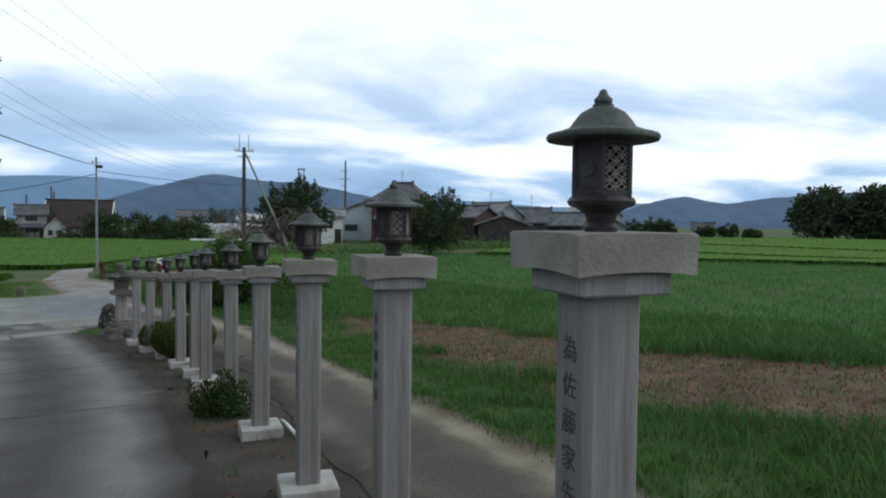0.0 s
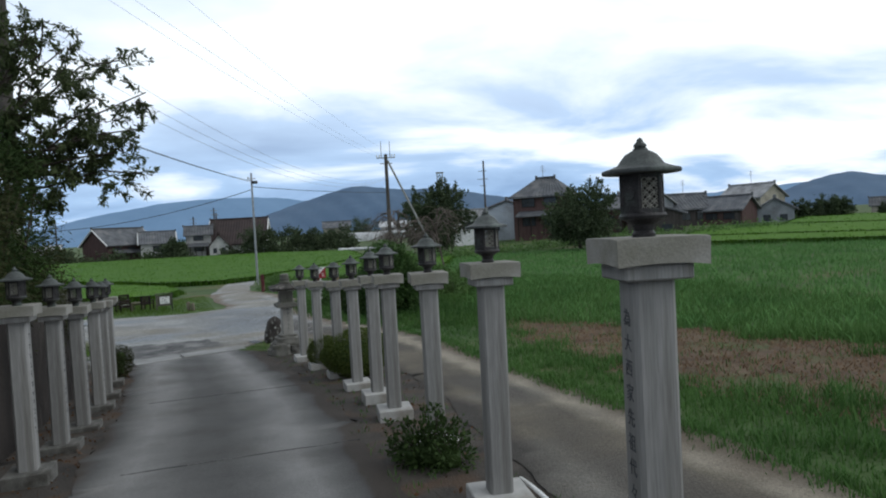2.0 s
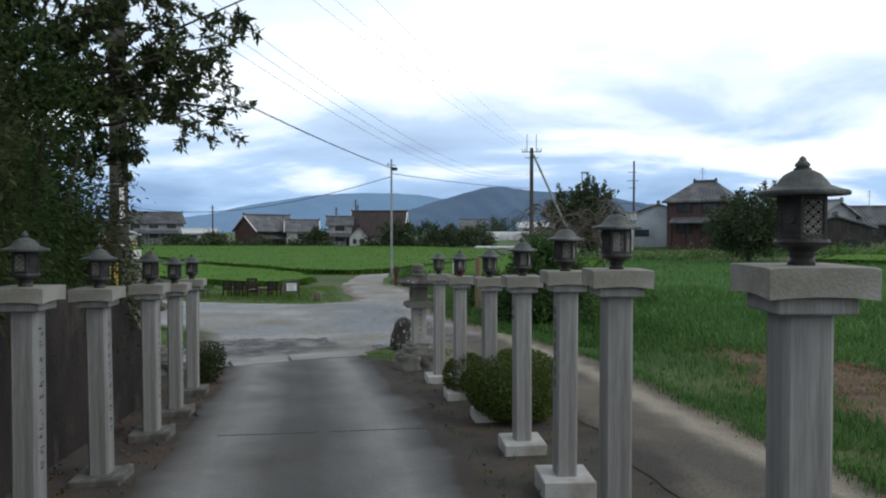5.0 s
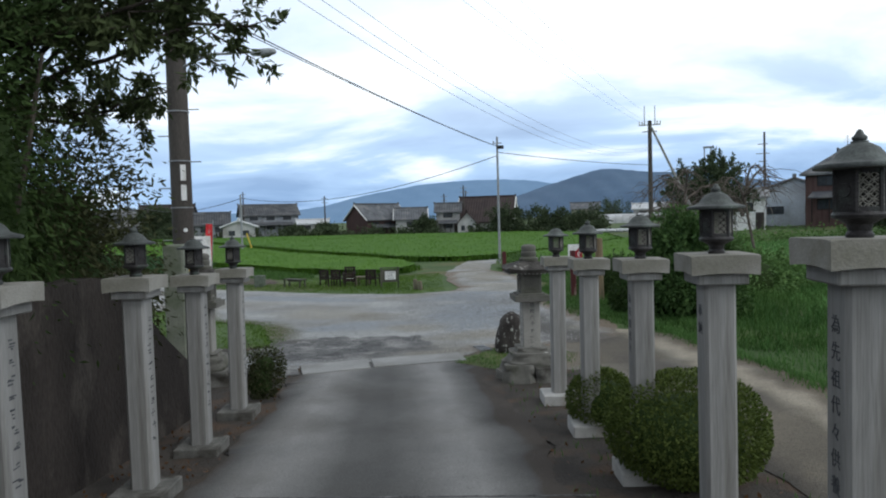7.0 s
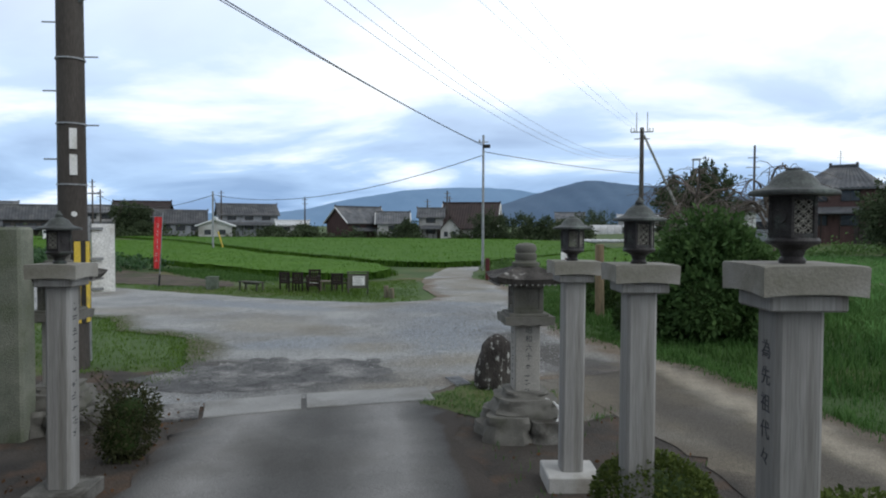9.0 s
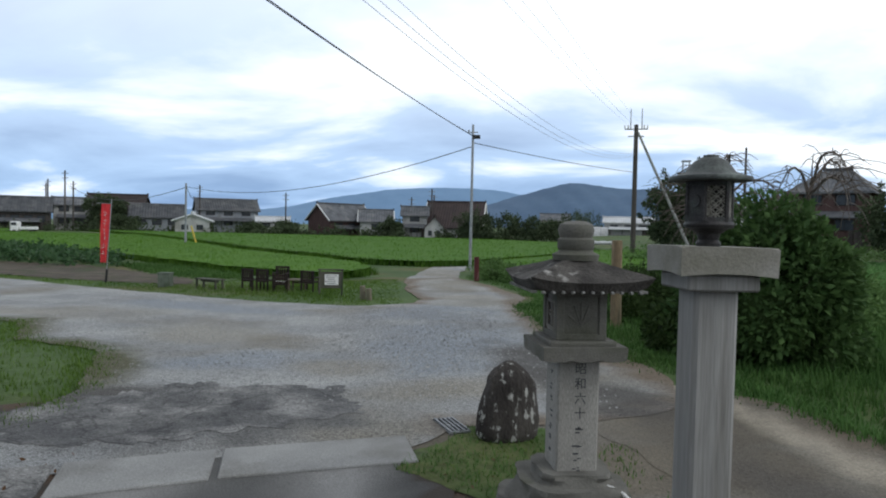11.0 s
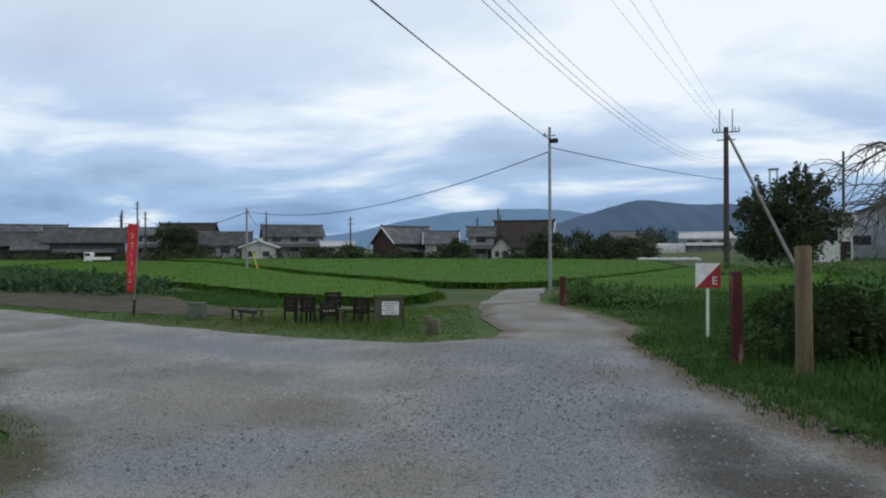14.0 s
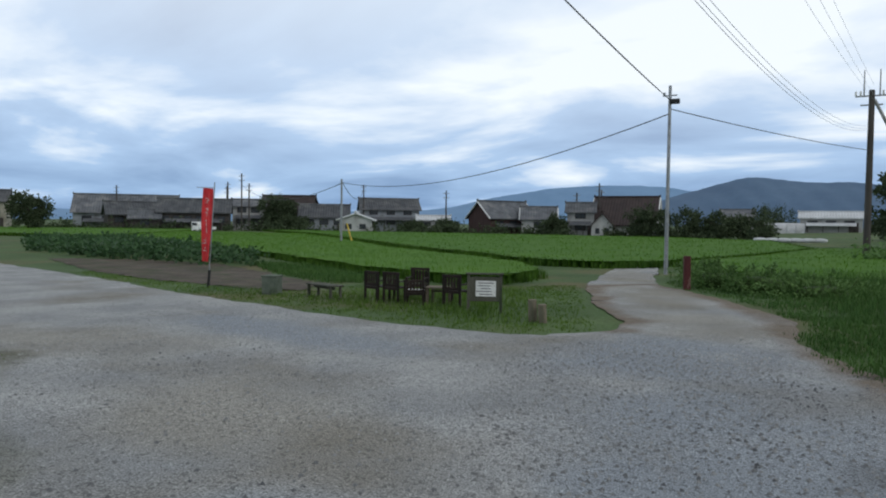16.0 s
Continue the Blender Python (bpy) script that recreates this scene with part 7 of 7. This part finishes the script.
# x, y, z, turn, width, depth, eave, ridge, wall, roof, windows, storeys, label
VILLAGE = [
    (-118.2, 112.0, -0.4, 46, 19, 8, 3.6, 6.8, GREY_WALL, KAWARA, 5, 1, "long old farmhouse with a grey tile roof"),
    (-109.4, 106.2, -0.1, 46, 9.5, 5, 2.9, 4.8, DARK_BOARD, KAWARA, 3, 1, "dark boarded storehouse with a grey tile roof"),
    (-98.5, 110.8, -0.2, 41, 12.6, 6, 3.5, 5.6, DARK_BOARD, KAWARA, 6, 1, "dark boarded farmhouse with a row of pale windows"),
    (-90.1, 127.5, 0.3, 35, 10.5, 8, 3.8, 6.4, DARK_BOARD, KAWARA_BROWN, 2, 1, "tall dark barn with a brown roof"),
    (-95.9, 122.5, 0.1, 38, 6.2, 5, 4.5, 5.6, PLASTER, KAWARA, 2, 2, "narrow white plaster house"),
    (-81.0, 127.2, 0.0, 33, 9.4, 6, 2.7, 4.8, GREY_WALL, KAWARA, 3, 1, "grey house with a tile roof"),
    (-67.2, 117.5, 0.1, 28, 5.6, 4, 1.9, 2.9, PLASTER, SHEET, 1, 1, "small white shed with a pale metal roof"),
    (-73.5, 139.0, 0.4, 28, 12.0, 7, 4.0, 6.0, GREY_WALL, KAWARA, 3, 2, "two-storey house with a grey tile roof"),
    (-60.2, 133.5, 0.2, 25, 6.0, 4, 2.0, 2.6, PLASTER, SHEET, 2, 1, "low white shed with a flat pale roof"),
    (-46.8, 135.0, -0.1, 20, 10.5, 7, 3.0, 5.7, RED_BOARD, KAWARA, 3, 1, "red-brown farmhouse with white gables"),
    (-40.0, 136.0, -0.1, 18, 6.0, 6, 2.8, 4.7, PLASTER, KAWARA, 1, 1, "white plastered storehouse with a tile roof"),
    (-30.5, 129.0, -0.1, 13, 4.4, 5, 3.9, 5.2, PLASTER, KAWARA, 1, 2, "white two-storey house with a dark balcony"),
    (-23.4, 131.0, 0.0, 11, 10.0, 9, 2.0, 6.2, PLASTER, KAWARA_BROWN, 2, 1, "old house with a steep dark brown roof"),
    (-10.2, 207.9, 1.9, 3, 8, 7, 2.4, 4.0, CREAM, KAWARA, 2, 1, "small distant cream house"),
    (8.1, 167.7, 1.2, -3, 10.5, 6, 2.3, 3.3, PLASTER, SHEET, 3, 1, "white building with a pale grey roof"),
    (14.0, 87.6, 1.3, -8, 4.2, 4, 2.5, 3.2, WHITE, KAWARA_LIT, 1, 1, "small white plaster outbuilding with windows"),
    (20.2, 93.4, 1.2, -12, 9.0, 6, 3.0, 4.6, PALE_BLUE, KAWARA, 2, 1, "pale blue-grey gabled house with a tile roof"),
    (23.4, 84.0, 1.3, -15, 6.8, 7, 4.8, 6.8, RED_BOARD, KAWARA, 2, 2, "tall dark red boarded house"),
    (33.8, 86.6, 0.4, -21, 4.2, 6, 3.6, 4.9, RED_BOARD, KAWARA, 1, 1, "dark red boarded house with a tile roof"),
    (38.6, 92.4, 0.2, -22, 7.0, 6, 4.2, 5.8, GREY_WALL, KAWARA_LIT, 2, 2, "grey two-storey house with a tile roof"),
    (35.8, 80.5, 0.2, -22, 6.4, 5, 2.7, 3.8, DARK_BOARD, KAWARA, 0, 1, "black boarded barn beside the field"),
    (45.5, 93.5, 0.75, -26, 6.0, 6, 2.8, 4.6, DARK_BOARD, KAWARA, 2, 1, "dark farmhouse with a tile roof"),
    (50.5, 90.5, 0.75, -28, 6.0, 5, 2.4, 3.9, RED_BOARD, KAWARA, 2, 1, "low red-brown house with a tile roof"),
    (60.8, 102.4, 0.95, -30, 7.4, 6, 3.9, 5.7, CREAM, KAWARA_LIT, 2, 2, "cream two-storey house with a tile roof"),
    (57.9, 91.5, 0.75, -31, 4.8, 5, 2.0, 3.4, GREY_WALL, KAWARA, 1, 1, "small gabled shed beside the rice"),
    (-126, 88, 0.2, 52, 9, 7, 4.4, 6.2, CREAM, KAWARA, 2, 2, "cream house with a tile roof behind trees"),
    (-104, 104.5, -0.2, 44, 5, 4, 2.2, 3.4, DARK_BOARD, KAWARA, 1, 1, "small dark open barn"),
    (-26.8, 128.6, 0.0, 11, 3.4, 3.0, 1.5, 3.4, PLASTER, KAWARA_BROWN, 1, 1, "small white gabled annexe of the old house"),
    (100, 124, 1.0, -38, 4.2, 4, 1.5, 2.7, CREAM, KAWARA, 1, 1, "distant low house below the woods"),
]
SIDEWAYS = (6, 16, 20, 24, 27)  # these turn a gable towards the yard
TURNED = {1: 14, 3: -12, 7: 10, 9: 38, 12: -8, 17: -14, 18: -30, 19: -42, 21: 26, 22: -24, 23: -36}  # these stand at an angle to the rest
for k, (x_, y_, z_, tu, w_, d_, ev, ri, wa, ro, nw, ns, lab) in enumerate(VILLAGE):
    if k in SIDEWAYS:
        q = Vector((x_, y_, 0)) + Matrix.Rotation(radians(tu), 3, "Z") @ Vector((w_ / 2, d_ / 2, 0))
        h = house(q.x, q.y, z_, tu + 90, d_, w_, ev, ri, wa, ro, lab, nw, ns)
        for st in range(ns):
            for sx in (-1, 1):
                bm = bmesh.new()
                box(bm, -d_ / 2 - 0.03, w_ / 2 + sx * w_ * 0.22, z_ + ev * (0.3 + 0.4 * st), 0.08, w_ * 0.2, 0.9)
                part("window", bm, GLASS, h, "dark window")
        continue
    if k in TURNED:
        q = Vector((x_, y_, 0)) + Matrix.Rotation(radians(tu), 3, "Z") @ Vector((0, d_ / 2, 0))
        tu = tu + TURNED[k]
        q = q - Matrix.Rotation(radians(tu), 3, "Z") @ Vector((0, d_ / 2, 0))
        x_, y_ = q.x, q.y
    h = house(x_, y_, z_, tu, w_, d_, ev, ri, wa, ro, lab, nw, ns, hip=2.6 if k == 17 else 0.0)
    if k in (9, 10, 12):
        # white boards along the gable edges
        for sx in (-1, 1):
            for sy in (0, 1):
                bm = bmesh.new()
                tube(bm, (sx * (w_ / 2 + 0.45), -0.6 if sy == 0 else d_ + 0.6, z_ + ev - 0.6 * (ri - ev) / (d_ / 2) - 0.1), (sx * (w_ / 2 + 0.45), d_ / 2, z_ + ri - 0.1), 0.13, sides=4)
                part("gable_board", bm, WHITE, h, "white gable board")
    if ns == 2 or w_ > 10:
        lean_to(h, w_ * 0.8, 1.6, 0, ev * 0.55, 0.6, z_, ro)

# white gable trims of the red-brown farmhouse, aerials on roofs
for x_, y_, z_ in ((39.7, 95.2, 6.9), (46.8, 96.2, 6.6), (62.3, 105.0, 8.0), (24.0, 87.4, 8.9)):
    bm = bmesh.new()
    tube(bm, (0, 0, -2.2), (0, 0, 0.9), 0.035, sides=5)
    for k in range(4):
        box(bm, 0, 0, 0.15 + 0.2 * k, 0.9 - 0.1 * k, 0.03, 0.03)
    ae = part("roof_aerial", bm, STEEL)
    ae.matrix_world = pose(x_, y_, z_, 0, 0, 20)
    tagged(ae, "thin grey television aerial on a roof", "aerial")
wt = empty("watch_tower", pose(12.9, 112, gz(12.9, 112)) @ Matrix.Diagonal((0.62, 0.62, 0.92, 1)))
tagged(wt, "grey steel fire watch tower behind a tree", "tower")
for sx in (-1, 1):
    for sy in (-1, 1):
        bm = bmesh.new()
        tube(bm, (sx * 0.8, sy * 0.8, 0), (sx * 0.45, sy * 0.45, 10.2), 0.10, 0.07, 6)
        part("leg", bm, STEEL, wt)
bm = bmesh.new()
box(bm, 0, 0, 10.3, 1.7, 1.7, 0.2)
box(bm, 0, 0, 12.2, 1.9, 1.9, 0.2)
for sx in (-1, 1):
    for sy in (-1, 1):
        tube(bm, (sx * 0.7, sy * 0.7, 10.3), (sx * 0.7, sy * 0.7, 12.2), 0.08, sides=6)
part("cabin", bm, STEEL, wt)

# greenhouse, plastic sheet, low walls
gh = empty("greenhouse", pose(-1.8, 168, gz(-1.8, 168)))
tagged(gh, "long low white plastic greenhouse", "greenhouse")
bm = bmesh.new()
n = 12
prev = None
for k in range(15):
    ring = [bm.verts.new((-5.5 + 11 * k / 14, -2.2 * math.cos(math.pi * j / n), 2.2 * math.sin(math.pi * j / n) ** 0.8 * 0.95)) for j in range(n + 1)]
    if prev:
        for j in range(n):
            bm.faces.new((prev[j], ring[j], ring[j + 1], prev[j + 1]))
    prev = ring
part("cover", bm, SHEET, gh)
for k in range(8):
    bm = bmesh.new()
    for j in range(n):
        a, b = math.pi * j / n, math.pi * (j + 1) / n
        tube(bm, (-5.5 + 11 * k / 7, -2.25 * math.cos(a), 2.25 * math.sin(a) ** 0.8 * 0.95), (-5.5 + 11 * k / 7, -2.25 * math.cos(b), 2.25 * math.sin(b) ** 0.8 * 0.95), 0.05, sides=4, caps=False)
    part("hoop", bm, STEEL, gh)
ps = empty("plastic_sheeting", pose(0, 103, gz(0, 103)))
tagged(ps, "crumpled white plastic sheeting on the field edge", "plastic sheeting")
for k in range(6):
    bm = bmesh.new()
    rock(bm, 1.5, 1.0, 0.5, Matrix.Translation((-3 + 1.2 * k, 0.2 * (k % 2), 0.25)), k + 0.5, 0.2, 2)
    smooth(part("fold", bm, SHEET, ps), 60)

# small farm lorry
tr = empty("small_lorry", pose(-77.5, 92.6, gz(-77.5, 92.6), 0, 0, 30))
tagged(tr, "small white farm lorry parked by the paddies", "lorry")
bm = bmesh.new()
box(bm, -1.05, 0, 0.95, 1.05, 1.4, 1.35, bevel=0.12)
part("cab", bm, WHITE, tr)
bm = bmesh.new()
box(bm, 0.6, 0, 0.72, 2.1, 1.4, 0.40, bevel=0.03)
part("bed", bm, WHITE, tr)
bm = bmesh.new()
box(bm, -1.1, -0.70, 1.3, 0.7, 0.03, 0.42)
part("side_window", bm, GLASS, tr)
for sx in (-1.05, 1.05):
    for sy in (-0.62, 0.62):
        bm = bmesh.new()
        tube(bm, (sx, sy - 0.08, 0.27), (sx, sy + 0.08, 0.27), 0.27, sides=16)
        part("wheel", bm, BLACK, tr)

# dark garden growth along the foot of the village
r = np.random.default_rng(91)
vl = [(-128, 84), (-112, 99), (-100, 104), (-90, 112), (-80, 118), (-66, 119.5), (-52, 126), (-40, 128), (-28, 125.5), (-14, 120), (-2, 118)]
hp = []
for (ax, ay), (bx, by) in zip(vl, vl[1:]):
    for _ in range(int(math.hypot(bx - ax, by - ay) * 1.1)):
        t = r.uniform()
        cx, cy = ax + (bx - ax) * t + r.normal(0, 0.6), ay + (by - ay) * t + r.normal(0, 0.8)
        h_ = r.uniform(0.6, 1.9)
        m_ = 46
        hp.append(np.stack([r.normal(cx, 0.7, m_), r.normal(cy, 0.5, m_), gz(cx, cy) + np.abs(r.normal(0, h_ * 0.55, m_))], 1))
tagged(leaves("garden_hedge", np.concatenate(hp), 0.5, FAR_LEAF, r, None, 0.0, 0.7), "dark hedges and shrubs along the village edge", "hedge", kind="stuff")

# rank weeds along the far side of the field
hp = []
for (ax, ay), (bx, by) in zip(((3, 60), (12, 66), (24, 69), (36, 70)), ((12, 66), (24, 69), (36, 70), (47, 71))):
    for _ in range(int(math.hypot(bx - ax, by - ay) * 5)):
        t = r.uniform()
        cx, cy = ax + (bx - ax) * t + r.normal(0, 0.6), ay + (by - ay) * t + r.normal(0, 1.4)
        m_ = 30
        hp.append(np.stack([r.normal(cx, 0.5, m_), r.normal(cy, 0.5, m_), gz(cx, cy) + np.abs(r.normal(0, r.uniform(0.25, 0.6), m_))], 1))
tagged(leaves("field_weeds", np.concatenate(hp), 0.30, BUSH_LEAF, r, None, 0.0, 0.5), "rank dark green weeds along the field's far edge", "weeds", kind="stuff")

# trees of the village and the woods
tree("broadleaf_tree", 9.0, 76.5, 7.4, 3.4, 0.25, FAR_LEAF, "dark evergreen tree with upright sprays behind the strutted pole", 71, 120, 70, 0.34, 0.05, 1.0, 150)
tree("broadleaf_tree", 20.8, 61.5, 5.25, 3.2, 0.22, FAR_LEAF, "dark spreading tree before the red house", 72, 130, 70, 0.28, 0.12, 1.0, 110)
for k, (x_, y_, h_, r_) in enumerate(((66.2, 99.0, 2.6, 1.7), (69.3, 96.8, 3.3, 2.1), (71.0, 96.2, 2.7, 1.8), (75.8, 91.9, 1.9, 1.3), (78.6, 90.4, 2.2, 1.4), (81.6, 88.4, 1.7, 1.3))):
    tree("field_tree", x_, y_, h_, r_, 0.08, FAR_LEAF, "low dark tree at the far edge of the rice", 150 + k, 60, 50, 0.34, 0.0)
tree("broadleaf_tree", -89.0, 123.0, 7.6, 3.4, 0.25, FAR_LEAF, "dark round tree beside a barn", 73, 90, 60, 0.5, 0.1)
tree("broadleaf_tree", -111.2, 87.8, 5.9, 3.2, 0.2, FAR_LEAF, "dark tree at the village edge", 74, 80, 60, 0.5, 0.05)
for k, (x_, y_, h_, r_) in enumerate(((-18.5, 122.5, 4.6, 3.0), (-13.5, 121.5, 4.2, 3.2), (-8.5, 121, 3.6, 3.0), (-34.5, 128, 3.4, 2.6), (-55, 128, 2.4, 2.6), (-71, 124, 2.6, 3.0), (-83, 121, 2.6, 2.8), (-104, 119, 4.2, 2.4), (-62, 128.5, 2.0, 2.4), (-4.0, 122, 3.0, 2.6), (-50, 150, 5.5, 3.0), (-2, 185, 5.5, 4.5), (11, 108, 3.2, 2.6))):
    tree("garden_tree", x_, y_, h_, r_, 0.12, FAR_LEAF, "dark clipped garden tree among the houses", 80 + k, 70, 50, 0.42, 0.0)
for k in range(2, 12):
    x_, y_ = 99 + 7.2 * k, 117 - 5.6 * k
    tree("wood_tree", x_, y_, (10.0 if k < 4 else 13.2) + 1.4 * math.sin(k * 1.9) + 0.35 * k, 5.4, 0.3, FAR_LEAF, "tall dark tree at the edge of the woods", 120 + k, 170, 32, 1.0, 0.0)


# ---- hills ----
def ridge(name, pts, dist, mat, label, seed):
    """A range of wooded hills: azimuth in degrees from +y to +x and the crest's rise."""
    az = np.array([p[0] for p in pts], float)
    el = np.array([p[1] for p in pts], float)
    a = np.linspace(az[0], az[-1], 260)
    cubic = np.interp(a, az, el)
    ker = np.hanning(11)
    pad = np.pad(cubic, 5, mode="edge")
    e_ = np.convolve(pad, ker / ker.sum(), "valid")
    r = np.random.default_rng(seed)
    e_ = e_ + np.convolve(r.normal(0, 0.0011, 266), np.ones(7) / 3.0, "valid")[:260] * 0.6 + r.normal(0, 0.00022, 260)
    lv = np.linspace(0, 1, 12)
    V = np.zeros((len(lv), 260, 3))
    for i, t in enumerate(lv):
        d = dist * (1 + 0.25 * t) + 14 * np.sin(a * 3.1 + i) * (0 < t < 1)
        V[i, :, 0] = np.sin(np.radians(a)) * d
        V[i, :, 1] = np.cos(np.radians(a)) * d
        V[i, :, 2] = -5 + (e_ * dist * 1.25 + 2 + 5) * t ** 0.8 + r.normal(0, 0.2, 260) * (0 < t < 1)
    idx = np.arange(V.shape[0] * 260).reshape(-1, 260)
    F = np.stack([idx[:-1, :-1].ravel(), idx[:-1, 1:].ravel(), idx[1:, 1:].ravel(), idx[1:, :-1].ravel()], 1)
    return tagged(raw(name, V.reshape(-1, 3), F, mat, smooth=True), label, "hill", kind="structure")


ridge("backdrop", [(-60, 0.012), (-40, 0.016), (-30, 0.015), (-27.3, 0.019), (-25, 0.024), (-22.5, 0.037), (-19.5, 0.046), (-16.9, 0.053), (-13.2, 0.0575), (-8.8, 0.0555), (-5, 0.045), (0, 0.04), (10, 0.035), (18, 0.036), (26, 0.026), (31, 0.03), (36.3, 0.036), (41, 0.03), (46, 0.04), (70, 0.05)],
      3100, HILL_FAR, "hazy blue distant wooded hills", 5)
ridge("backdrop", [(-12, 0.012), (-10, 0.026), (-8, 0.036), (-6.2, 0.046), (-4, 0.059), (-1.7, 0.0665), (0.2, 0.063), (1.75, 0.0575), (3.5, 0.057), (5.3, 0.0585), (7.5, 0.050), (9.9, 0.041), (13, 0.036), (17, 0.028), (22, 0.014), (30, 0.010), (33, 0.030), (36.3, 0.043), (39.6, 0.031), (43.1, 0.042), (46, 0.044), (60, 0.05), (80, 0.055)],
      2300, HILL, "wooded hill behind the village, tinted blue for haze", 6)
